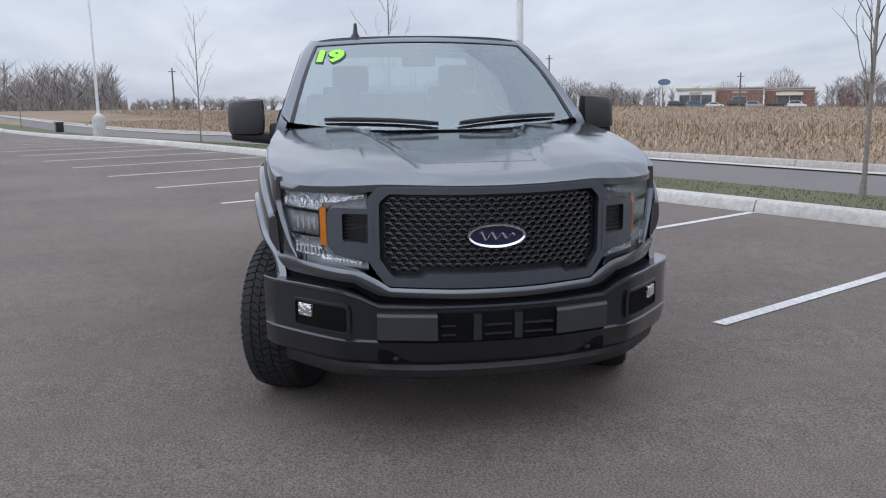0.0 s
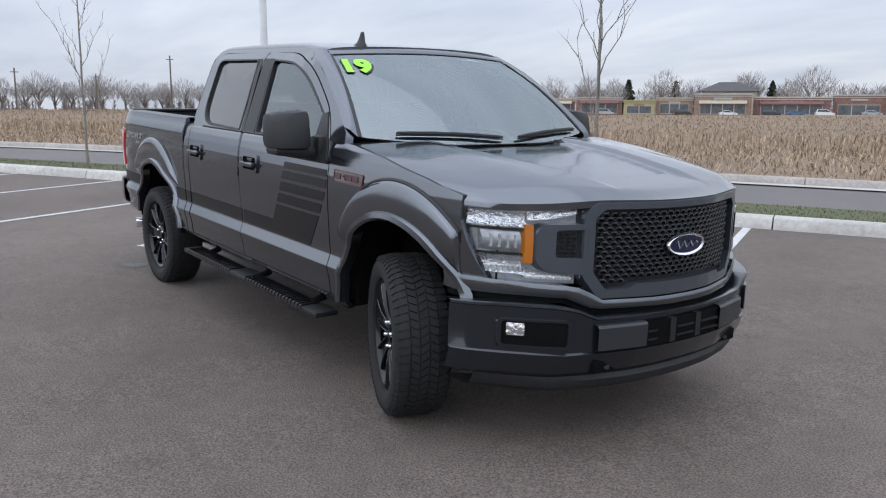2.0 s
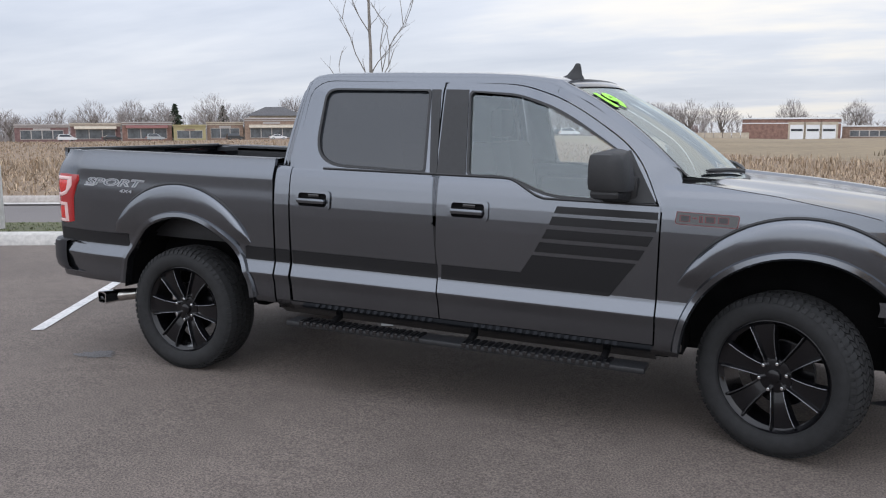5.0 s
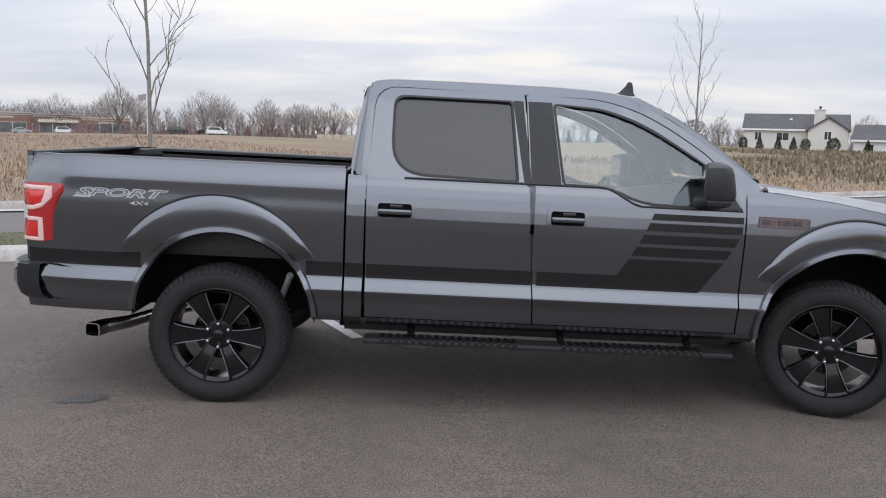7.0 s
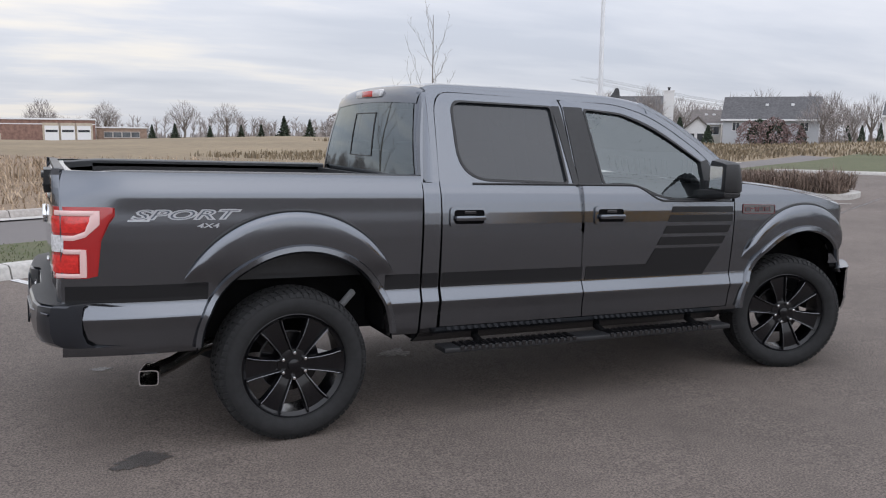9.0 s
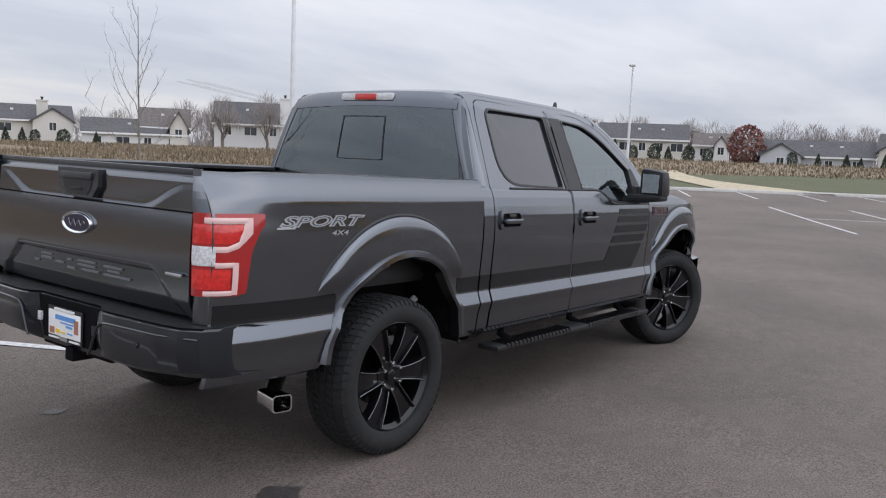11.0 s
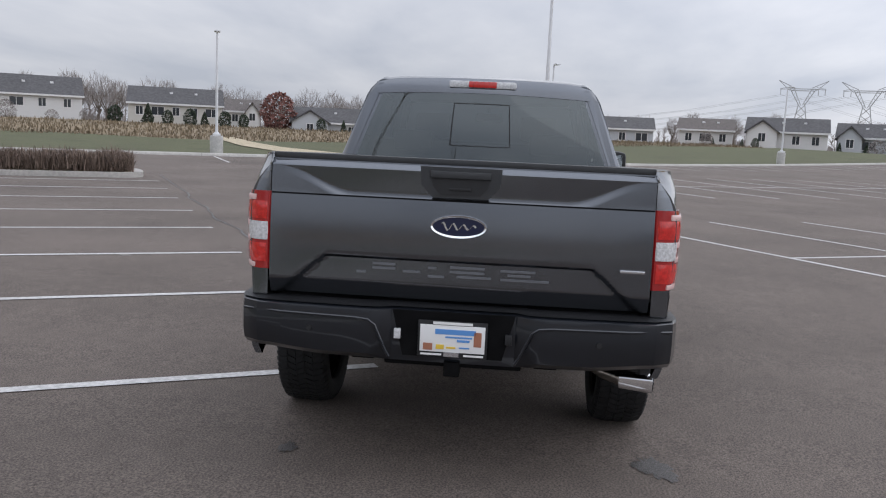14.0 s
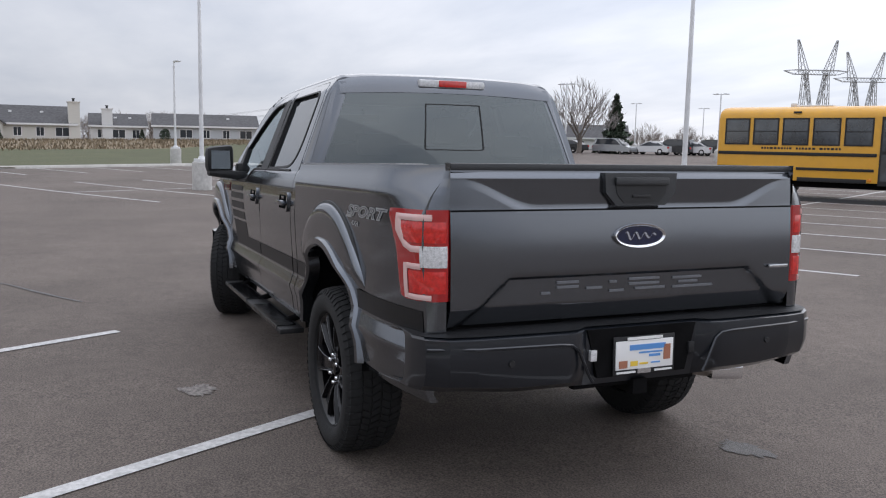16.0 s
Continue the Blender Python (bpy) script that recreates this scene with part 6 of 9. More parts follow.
mm = pose(0.60, 0.40, 1.17, 0, -64, 0)
bm = bmesh.new()
add_tube(bm, [mm @ Vector((0.185 * math.cos(2 * math.pi * k / 28), 0.185 * math.sin(2 * math.pi * k / 28), 0)) for k in range(29)], 0.016, 8, cap=False)
for a in (90, 210, 330):
    add_tube(bm, [mm @ Vector((0, 0, -0.03)), mm @ Vector((0.18 * math.cos(radians(a + 180)), 0.18 * math.sin(radians(a + 180)), 0))], 0.018, 6)
add_box(bm, -0.065, 0.065, -0.075, 0.075, -0.05, 0.0, 0.02, mm)
add_tube(bm, [mm @ Vector((0, 0, -0.03)), (0.80, 0.40, 1.08)], 0.035, 8)
part("steering_wheel", bm, M_DASH, TRUCK)


def seat(x, y, w, name, rest=True):
    bm = bmesh.new()
    add_box(bm, x - 0.02, x + 0.50, y - w / 2, y + w / 2, 0.72, 0.90, 0.05)
    st = part(name, bm, M_SEAT, TRUCK, "black cloth seat", sharp=50)
    bm = bmesh.new()
    vs = add_box(bm, -0.07, 0.09, y - w / 2 + 0.01, y + w / 2 - 0.01, 0.0, 0.66, 0.05)
    for v in bm.verts:
        v.co.x += x - 0.34 * v.co.z * 0.62
        v.co.z += 0.84
    part("backrest", bm, M_SEAT, st, sharp=50)
    return st


for y in (-0.40, 0.40):
    st = seat(0.05, y, 0.52, "front_seat")
    bm = bmesh.new()
    add_box(bm, -0.19, -0.09, y - 0.135, y + 0.135, 1.525, 1.72, 0.04)
    add_tube(bm, [(-0.11, y - 0.06, 1.42), (-0.13, y - 0.06, 1.56)], 0.008, 6)
    add_tube(bm, [(-0.11, y + 0.06, 1.42), (-0.13, y + 0.06, 1.56)], 0.008, 6)
    part("headrest", bm, M_SEAT, st, sharp=50)
st = seat(-0.80, 0.0, 1.46, "rear_bench")
for y in (-0.45, 0.45):
    bm = bmesh.new()
    add_box(bm, -1.05, -0.96, y - 0.13, y + 0.13, 1.42, 1.56, 0.035)
    part("headrest", bm, M_SEAT, st, sharp=50)
bm = bmesh.new()
add_box(bm, 0.62, 0.66, -0.11, 0.11, 1.70, 1.77, 0.015)
add_tube(bm, [(0.66, 0, 1.75), (0.72, 0, 1.815)], 0.012, 6)
part("rear_view_mirror", bm, M_BLACK, TRUCK)

# ---- wheels ----
RT = 0.413


def tread_mesh():
    bm = bmesh.new()
    prof = [(0.284, -0.105), (0.290, -0.122), (0.308, -0.136), (0.342, -0.141), (0.374, -0.134), (0.394, -0.118), (RT - 0.009, -0.100), (RT - 0.007, 0.0), (RT - 0.009, 0.100), (0.394, 0.118), (0.374, 0.134), (0.342, 0.141), (0.308, 0.136), (0.290, 0.122), (0.284, 0.105)]
    add_lathe(bm, prof, 72)
    count = 66
    for k in range(count):
        a0 = 2 * math.pi * k / count
        for j, (h0, h1, shift, skew) in enumerate(((-0.122, -0.072, 0.0, 0.25), (-0.066, -0.026, 0.5, -0.45), (-0.020, 0.020, 0.2, 0.55), (0.026, 0.066, 0.7, -0.45), (0.072, 0.122, 0.35, 0.25))):
            quad, high = [], []
            for h, da in ((h0, 0.0), (h1, 0.0), (h1, 0.74), (h0, 0.74)):
                a = a0 + (da + shift + skew * (h - h0) / (h1 - h0)) * 2 * math.pi / count
                edge = 0.012 * smooth01((abs(h) - 0.09) / 0.032)
                for ring, r in ((quad, RT - 0.013 - edge), (high, RT - edge)):
                    ring.append(bm.verts.new((r * math.cos(a), h, r * math.sin(a))))
            bm.faces.new(high)
            for i in range(4):
                bm.faces.new((quad[i], quad[(i + 1) % 4], high[(i + 1) % 4], high[i]))
        # shoulder lugs down the side wall
        for side in (-1, 1):
            a1, a2 = a0, a0 + 0.55 * 2 * math.pi / count
            pts = [(RT - 0.014, 0.121), (0.378, 0.1365)]
            vs = [bm.verts.new((r * math.cos(a), side * (h + 0.001), r * math.sin(a))) for a in (a1, a2) for r, h in pts]
            lo = [bm.verts.new((r * 0.985 * math.cos(a), side * (h - 0.006), r * 0.985 * math.sin(a))) for a in (a1, a2) for r, h in pts]
            bm.faces.new((vs[0], vs[1], vs[3], vs[2]))
            bm.faces.new((vs[0], lo[0], lo[1], vs[1]))
            bm.faces.new((vs[2], vs[3], lo[3], lo[2]))
    return made(bm, "tyre", M_RUBBER, 30, clean=False)


def rim_mesh():
    """Six broad gloss spokes with raised edges; the outer face looks to -y."""
    bm = bmesh.new()
    add_lathe(bm, [(0.286, 0.105), (0.268, 0.09), (0.260, 0.0), (0.258, -0.088), (0.273, -0.098), (0.281, -0.110), (0.289, -0.108)], 60)
    add_lathe(bm, [(0.0, -0.078), (0.06, -0.078), (0.085, -0.074), (0.092, -0.05)], 36)
    add_lathe(bm, [(0.03, 0.0), (0.165, 0.0), (0.165, 0.03)], 40)
    return made(bm, "wheel", M_WHEEL, 30)


def spoke_mesh():
    bm = bmesh.new()
    a0 = 0.0
    rows = []
    for r in (0.045, 0.075, 0.11, 0.16, 0.22, 0.268):
        wide = lerp_table(((0.045, 0.51), (0.075, 0.46), (0.11, 0.345), (0.16, 0.285), (0.22, 0.262), (0.268, 0.268)), r)
        dish = -0.098 + 0.024 * smooth01((0.16 - r) / 0.12) - 0.004 * (r > 0.2)
        line = []
        for t, d in ((-1.0, 0.045), (-1.0, 0.006), (-0.93, -0.005), (-0.82, -0.004), (-0.70, 0.012), (0.70, 0.012), (0.82, -0.004), (0.93, -0.005), (1.0, 0.006), (1.0, 0.045)):
            a = a0 + wide * t
            line.append(Vector((r * math.cos(a), dish + d, r * math.sin(a))))
        rows.append(line)
    add_grid(bm, rows)
    return made(bm, "spoke", M_WHEEL, 30)


def edge_mesh():
    """Thin paler tubes on one spoke's edges, the light they catch put into colour."""
    bm = bmesh.new()
    for side in (-1, 1):
        pts = []
        for r in (0.085, 0.11, 0.16, 0.22, 0.262):
            a = side * 0.90 * lerp_table(((0.045, 0.51), (0.075, 0.46), (0.11, 0.345), (0.16, 0.285), (0.22, 0.262), (0.268, 0.268)), r)
            pts.append(Vector((r * math.cos(a), -0.1035 + 0.024 * smooth01((0.16 - r) / 0.12) - 0.004 * (r > 0.2), r * math.sin(a))))
        add_tube(bm, pts, 0.0022, 5)
    return made(bm, "spoke_edge_glint", M_EDGEGLINT, 0)


def cap_mesh():
    bm = bmesh.new()
    add_lathe(bm, [(0.0, -0.097), (0.020, -0.0965), (0.032, -0.092), (0.034, -0.078)], 28)
    return made(bm, "centre_cap", M_WHEEL, 40)


def lug_mesh():
    bm = bmesh.new()
    add_lathe(bm, [(0.0, -0.026), (0.008, -0.024), (0.0115, -0.016), (0.0115, 0.004)], 10)
    return made(bm, "lug_nut", M_CHROME, 40)


def rotor_mesh():
    bm = bmesh.new()
    add_lathe(bm, [(0.05, 0.012), (0.168, 0.012), (0.168, 0.028), (0.05, 0.028)], 40)
    return made(bm, "brake_disc", M_ROTOR, 40)


TYRE, RIM, CAP, LUG, ROTOR, SPOKE, EDGE_BAR = tread_mesh(), rim_mesh(), cap_mesh(), lug_mesh(), rotor_mesh(), spoke_mesh(), edge_mesh()
for x, z, steer in ((-1.858, 0.350, 0), (1.832, 0.417, -21)):
    for s, word in SIDES:
        wheel = new("wheel", RIM)
        wheel.parent = TRUCK
        wheel["label"] = "gloss black six-spoke wheel"
        wheel.matrix_basis = pose(x, s * 0.868, z, 0, 0, steer + (180 if s > 0 else 0)) @ pose(0, 0, 0, 0, 0 if x < 0 else 14, 0)
        for nm, me in (("tyre", TYRE), ("centre_cap", CAP), ("brake_disc", ROTOR)):
            o = new(nm, me)
            o.parent = wheel
        for k in range(6):
            for nm, me in (("spoke", SPOKE), ("spoke_edge_glint", EDGE_BAR)):
                o = new(nm, me)
                o.parent = wheel
                o.matrix_basis = pose(0, 0, 0, 0, 60 * k, 0)
            o = new("lug_nut", LUG)
            o.parent = wheel
            a = math.pi / 3 * k + math.pi / 6
            o.location = (0.070 * math.cos(a), -0.080, 0.070 * math.sin(a))


# ================= surroundings =================
EYE_Z = 1.58


def top_z(r, el):
    return EYE_Z + r * math.tan(radians(el))


def add_post(bm, stages, seg=12, x=0.0, y=0.0):
    """An upright turned shape: (height, radius) from the foot up."""
    rings = [[Vector((x + q * math.cos(2 * math.pi * k / seg), y + q * math.sin(2 * math.pi * k / seg), h)) for k in range(seg)] for h, q in stages]
    vs = add_grid(bm, rings, closed=True)
    bm.faces.new(list(reversed(vs[0])))
    bm.faces.new(vs[-1])


# ---- lot lamps ----
def lamp_meshes(high):
    out = {}
    bm = bmesh.new()
    add_post(bm, [(-0.15, 0.315), (0.86, 0.315), (0.90, 0.305), (0.92, 0.275)], 28)
    out["pier"] = made(bm, "pier", M_PIER)
    bm = bmesh.new()
    add_box(bm, -0.19, 0.19, -0.19, 0.19, 0.92, 1.02, 0.02)
    add_post(bm, [(1.02, 0.13), (1.09, 0.10), (1.10, 0.075)], 16)
    out["base_cover"] = made(bm, "base_cover", M_POLE)
    bm = bmesh.new()
    add_post(bm, [(1.03, 0.072), (high * 0.5, 0.064), (high, 0.05), (high + 0.02, 0.04)], 14)
    out["pole"] = made(bm, "pole", M_POLE)
    bm = bmesh.new()
    add_tube(bm, [(0, 0, high - 0.10), (0.12, 0, high - 0.06), (0.24, 0, high - 0.04)], 0.03, 8)
    out["arm"] = made(bm, "arm", M_POLE)
    bm = bmesh.new()
    add_box(bm, 0.20, 0.72, -0.14, 0.14, high - 0.075, high - 0.012, 0.02)
    add_box(bm, 0.26, 0.48, -0.07, 0.07, high - 0.02, high + 0.03, 0.012)
    out["lamp_head"] = made(bm, "lamp_head", M_POLE)
    bm = bmesh.new()
    add_box(bm, 0.34, 0.68, -0.11, 0.11, high - 0.082, high - 0.074)
    out["lens"] = made(bm, "lens", M_WHITE)
    return out


LAMP_TALL, LAMP_LOW = lamp_meshes(6.6), lamp_meshes(5.9)


def lot_lamp(x, y, turn, meshes, heads=1, low=0.0):
    ob = thing("lot_lamp", ("two-headed" if heads == 2 else "single-headed") + " white steel lamp post on a round concrete pier", "lamp post", pose(x, y, land(x, y) - low, 0, 0, turn), "lamp posts of the lot")
    for k in ("pier", "base_cover", "pole"):
        new(k, meshes[k]).parent = ob
    for h in range(heads):
        arm = new("arm", meshes["arm"])
        arm.parent = ob
        arm.matrix_basis = pose(0, 0, 0, 0, 0, 180 * h)
        head = new("lamp_head", meshes["lamp_head"])
        head.parent = ob
        head.matrix_basis = pose(0, 0, 0, 0, 0, 180 * h)
        lens = new("lens", meshes["lens"])
        lens.parent = head
    return ob


lot_lamp(-9.47, 3.44, TURN - 90, LAMP_TALL, 1, -0.12)
lot_lamp(*place(-37.5, 7.1), TURN - 90, LAMP_TALL)
lot_lamp(*place(17.27, 6.28), TURN - 90, LAMP_TALL)
for x, y in ((33.5, 14.2), (45, -2.5), (60, -21), (75, -42)):
    lot_lamp(x, y, 200, LAMP_LOW, 1)
lot_lamp(12.7, -12.9, TURN, LAMP_TALL, 2)
lot_lamp(22.5, -1.3, TURN, LAMP_TALL, 2)
for yaw, r in ((-125.7, 105), (-130.0, 118), (-121.1, 62), (-131.0, 78)):
    lot_lamp(*by_yaw(yaw, r, (-5.8, 2.05)), TURN, LAMP_LOW, 2)


# ---- trees ----
def grow(verts, faces, p, d, length, r, depth, rnd, bend=0.25, fork=3, seg=5, taper=0.62):
    """One limb as a tapered tube, then its forks."""
    k = 3 if depth > 1 else 2
    a = d.orthogonal().normalized()
    rings = []
    for i in range(k + 1):
        q = r * (1 - (1 - taper) * i / k)
        b = d.cross(a).normalized()
        rings.append(len(verts))
        for j in range(seg):
            an = 2 * math.pi * j / seg
            verts.append(p + (a * math.cos(an) + b * math.sin(an)) * q)
        if i < k:
            d = (d + Vector((rnd.gauss(0, 0.10), rnd.gauss(0, 0.10), bend * 0.25))).normalized()
            p = p + d * length / k
            a = (a - d * a.dot(d)).normalized()
    for s, t in zip(rings, rings[1:]):
        for j in range(seg):
            faces.append((s + j, s + (j + 1) % seg, t + (j + 1) % seg, t + j))
    tip = []
    if depth > 0:
        for f in range(fork):
            out = Vector((rnd.gauss(0, 1), rnd.gauss(0, 1), 0)).normalized()
            nd = (d + out * rnd.uniform(0.45, 0.85)).normalized()
            grow(verts, faces, p - d * length * rnd.uniform(0.0, 0.35), nd, length * rnd.uniform(0.55, 0.8), r * taper * rnd.uniform(0.55, 0.8), depth - 1, rnd, bend, fork, max(3, seg - 1), taper)
    return p


def mesh_of(name, verts, faces, mat):
    me = bpy.data.meshes.new(name)
    me.from_pydata(verts, [], faces)
    me.materials.append(mat)
    me.polygons.foreach_set("use_smooth", [True] * len(me.polygons))
    return me


def young_tree(x, y, high, seed, clear=0.30, label="slender young bare tree with pale bark", sink=0.0, limbs=15, width=0.17):
    rnd = random.Random(seed)
    ob = thing("young_tree", label, "tree", pose(x, y, land(x, y) + 0.05 - sink, 0, 0, rnd.uniform(0, 360)))
    verts, faces, spine = [], [], []
    p, k, seg = Vector((0, 0, -0.05)), 14, 8
    for i in range(k + 1):
        t = i / k
        q = 0.036 * (1 - t) ** 0.8 * high / 6 + 0.005
        spine.append((p.copy(), q))
        for j in range(seg):
            verts.append(p + Vector((math.cos(2 * math.pi * j / seg), math.sin(2 * math.pi * j / seg), 0)) * q * (1.5 if i == 0 else 1))
        p = p + Vector((rnd.gauss(0, 0.018), rnd.gauss(0, 0.018), 1)).normalized() * high / k
    for i in range(k):
        for j in range(seg):
            faces.append((i * seg + j, i * seg + (j + 1) % seg, (i + 1) * seg + (j + 1) % seg, (i + 1) * seg + j))
    trunk = new("trunk", mesh_of("trunk", verts, faces, M_BARK_PALE))
    trunk.parent = ob
    verts, faces = [], []
    for i in range(limbs):
        t = clear + (0.93 - clear) * (i + rnd.random()) / limbs
        f = t * k
        a, b = spine[int(f)], spine[min(k, int(f) + 1)]
        p = a[0].lerp(b[0], f - int(f))
        an = i * 2.4 + rnd.uniform(-0.5, 0.5)
        d = Vector((math.cos(an), math.sin(an), rnd.uniform(1.2, 2.2))).normalized()
        span = high * width * (1.3 - 0.85 * t) * rnd.uniform(0.75, 1.2)
        # a long rising limb, with short side shoots
        q = max(0.007, a[1] * 0.50)
        line = [p + d * span * j / 5 + Vector((rnd.gauss(0, 0.02), rnd.gauss(0, 0.02), 0.05 * (j / 5) ** 2)) * span for j in range(6)]
        line[0] = p
        n = len(verts)
        for j, c in enumerate(line):
            w = q * (1 - 0.75 * j / 5)
            verts += [c + Vector((math.cos(2.1 * m), math.sin(2.1 * m), 0)) * w for m in range(3)]
        faces += [(n + 3 * j + m, n + 3 * j + (m + 1) % 3, n + 3 * j + 3 + (m + 1) % 3, n + 3 * j + 3 + m) for j in range(5) for m in range(3)]
        for j in range(1, 6):
            side = (d + Vector((rnd.gauss(0, 0.5), rnd.gauss(0, 0.5), rnd.uniform(-0.1, 0.4)))).normalized()
            grow(verts, faces, line[j], side, span * rnd.uniform(0.12, 0.30), q * 0.45, 1, rnd, 0.5, 2, 4)
    crown = new("crown", mesh_of("crown", verts, faces, M_BARK_PALE))
    crown.parent = ob
    return ob


young_tree(-5.07, 7.64, 6.0, 11, 0.16, sink=0.13, limbs=12, width=0.26)
young_tree(-26.45, -4.37, 4.8, 12, sink=0.13, limbs=12, width=0.28)
young_tree(*place(-57.5, 7.4), 4.4, 13, sink=0.13, limbs=12, width=0.28)
young_tree(-15.7, 1.64, 4.9, 14, 0.20, sink=0.13, limbs=10, width=0.28)
young_tree(5.15, 12.2, 4.3, 16, 0.15, "young bare multi-stemmed tree by the road", 0.0, 12, 0.32)


def bare_tree_meshes(seed, round_top):
    """A grown leafless tree 10 m high: trunk with limbs, and a crown of fine twigs."""
    rnd = random.Random(seed)
    verts, faces = [], []
    grow(verts, faces, Vector((0, 0, -0.3)), Vector((0, 0, 1)), 2.6, 0.26, 0, rnd, 0.3, 3, 7, 0.8)
    for i in range(9):
        an, d0 = i * 2.4 + rnd.uniform(-0.4, 0.4), rnd.uniform(0.45, 1.0)
        base = Vector((0, 0, rnd.uniform(1.4, 2.6)))
        d = Vector((math.cos(an) * d0, math.sin(an) * d0, rnd.uniform(1.0, 1.5))).normalized()
        grow(verts, faces, base, d, rnd.uniform(2.0, 2.9), 0.10, 2, rnd, 0.5, 3, 4, 0.6)
    trunk = mesh_of("trunk", verts, faces, M_BARK)
    verts, faces = [], []
    for i in range(620):
        an, rr = rnd.uniform(0, 6.28), math.sqrt(rnd.random())
        wide = 3.6 if round_top else 2.4
        x, y = wide * rr * math.cos(an), wide * rr * math.sin(an)
        roof = 9.7 - (rr ** 2) * (4.4 if round_top else 3.4) - rnd.uniform(0, 0.8)
        z1 = roof - (rnd.random() ** 1.6) * (roof - 3.6) * 0.75
        out = Vector((math.cos(an) * rr * 0.5, math.sin(an) * rr * 0.5, 1.0)).normalized()
        p, q = Vector((x, y, z1 - 1.2)), rnd.uniform(0.022, 0.038)
        side = Vector((rnd.gauss(0, 1), rnd.gauss(0, 1), 0)).normalized()
        kink = Vector((rnd.gauss(0, 0.18), rnd.gauss(0, 0.18), 0))
        n = len(verts)
        verts += [p - side * q, p + side * q, p + out * 0.7 + kink + side * q * 0.7, p + out * 0.7 + kink - side * q * 0.7, p + out * 1.3 + kink * 2.2]
        faces += [(n, n + 1, n + 2, n + 3), (n + 3, n + 2, n + 4)]
    return trunk, mesh_of("crown", verts, faces, M_TWIG_FAR)


BARE = [bare_tree_meshes(21, True), bare_tree_meshes(22, True), bare_tree_meshes(23, False), bare_tree_meshes(24, False)]


def bare_tree(yaw, r, el, eye, kind, wide=1.0, label="grown leafless grey-brown tree in the distance"):
    x, y = by_yaw(yaw, r, eye)
    z = land(x, y) - 0.2
    s = (top_z(r, el) - z) / 9.7
    ob = thing("bare_tree", label, "tree", pose(x, y, z, 0, 0, yaw * 7) @ Matrix.Diagonal((s * wide, s * wide, s, 1)), "leafless trees")
    for name, me in zip(("trunk", "crown"), BARE[kind]):
        new(name, me).parent = ob
    return ob


def clump_mesh(name, mat, seed, shape, count, size):
    """A crown of many small leaf sprays, 1 m high, filling the given shape(t) radius by height."""
    rnd = random.Random(seed)
    verts, faces = [], []
    for _ in range(count):
        t = rnd.random() ** 1.2
        an = rnd.uniform(0, 6.28)
        bump = 1 + 0.22 * math.sin(an * 3 + seed + t * 9) * (1 - t)
        q = shape(t) * bump * (0.55 + 0.45 * math.sqrt(rnd.random()))
        c = Vector((q * math.cos(an), q * math.sin(an), t * 0.97 + rnd.uniform(-0.02, 0.02)))
        a = Vector((rnd.gauss(0, 1), rnd.gauss(0, 1), rnd.gauss(0.4, 0.7))).normalized()
        b = a.cross(Vector((rnd.gauss(0, 1), rnd.gauss(0, 1), rnd.gauss(0, 1)))).normalized()
        s = size * rnd.uniform(0.6, 1.4)
        n = len(verts)
        verts += [c - a * s, c + b * s * 0.5, c + a * s, c - b * s * 0.5]
        faces += [(n, n + 1, n + 2, n + 3)]
    return mesh_of(name, verts, faces, mat)


CONE = clump_mesh("crown", M_EVERGREEN, 1, lambda t: 0.34 * (1 - t) ** 0.75 * min(1, 0.55 + t * 4), 900, 0.055)
EGG = clump_mesh("crown", M_EVERGREEN, 2, lambda t: 0.36 * math.sqrt(max(0.0, 1 - (2 * t - 0.85) ** 2 / 1.4)), 900, 0.055)
SPRUCE = clump_mesh("crown", M_EVERGREEN, 3, lambda t: 0.30 * (1 - t) * (0.8 + 0.25 * math.sin(t * 40)) + 0.01, 1100, 0.05)
RUSSET = clump_mesh("crown", M_RUST, 4, lambda t: 0.50 * math.sqrt(max(0.0, 1 - (2 * t - 0.95) ** 2 / 1.1)), 1500, 0.05)
SHRUB = clump_mesh("crown", M_TWIG_RED, 5, lambda t: 0.62 * math.sqrt(max(0.0, 1 - (2 * t - 0.75) ** 2 / 1.6)), 900, 0.05)
BRUSH = clump_mesh("crown", M_TWIG_FAR, 6, lambda t: 0.55 * math.sqrt(max(0.0, 1 - (2 * t - 0.8) ** 2 / 1.5)), 900, 0.045)
bm = bmesh.new()
add_post(bm, [(-0.1, 0.03), (0.35, 0.022)], 6)
STEM = made(bm, "trunk", M_BARK)


def planted(name, label, me, yaw, r, el, eye, wide=1.0, group="", deep=0.0):
    x, y = by_yaw(yaw, r, eye)
    z = land(x, y) - 0.1
    s = top_z(r, el) - z
    ob = thing(name, label, "tree" if "tree" in name or name in ("spruce", "arborvitae") else "shrub", pose(x, y, z, 0, 0, yaw * 11) @ Matrix.Diagonal((s * wide, s * wide, s, 1)), group)
    for n, m in (("trunk", STEM), ("crown", me)):
        new(n, m).parent = ob
    return ob


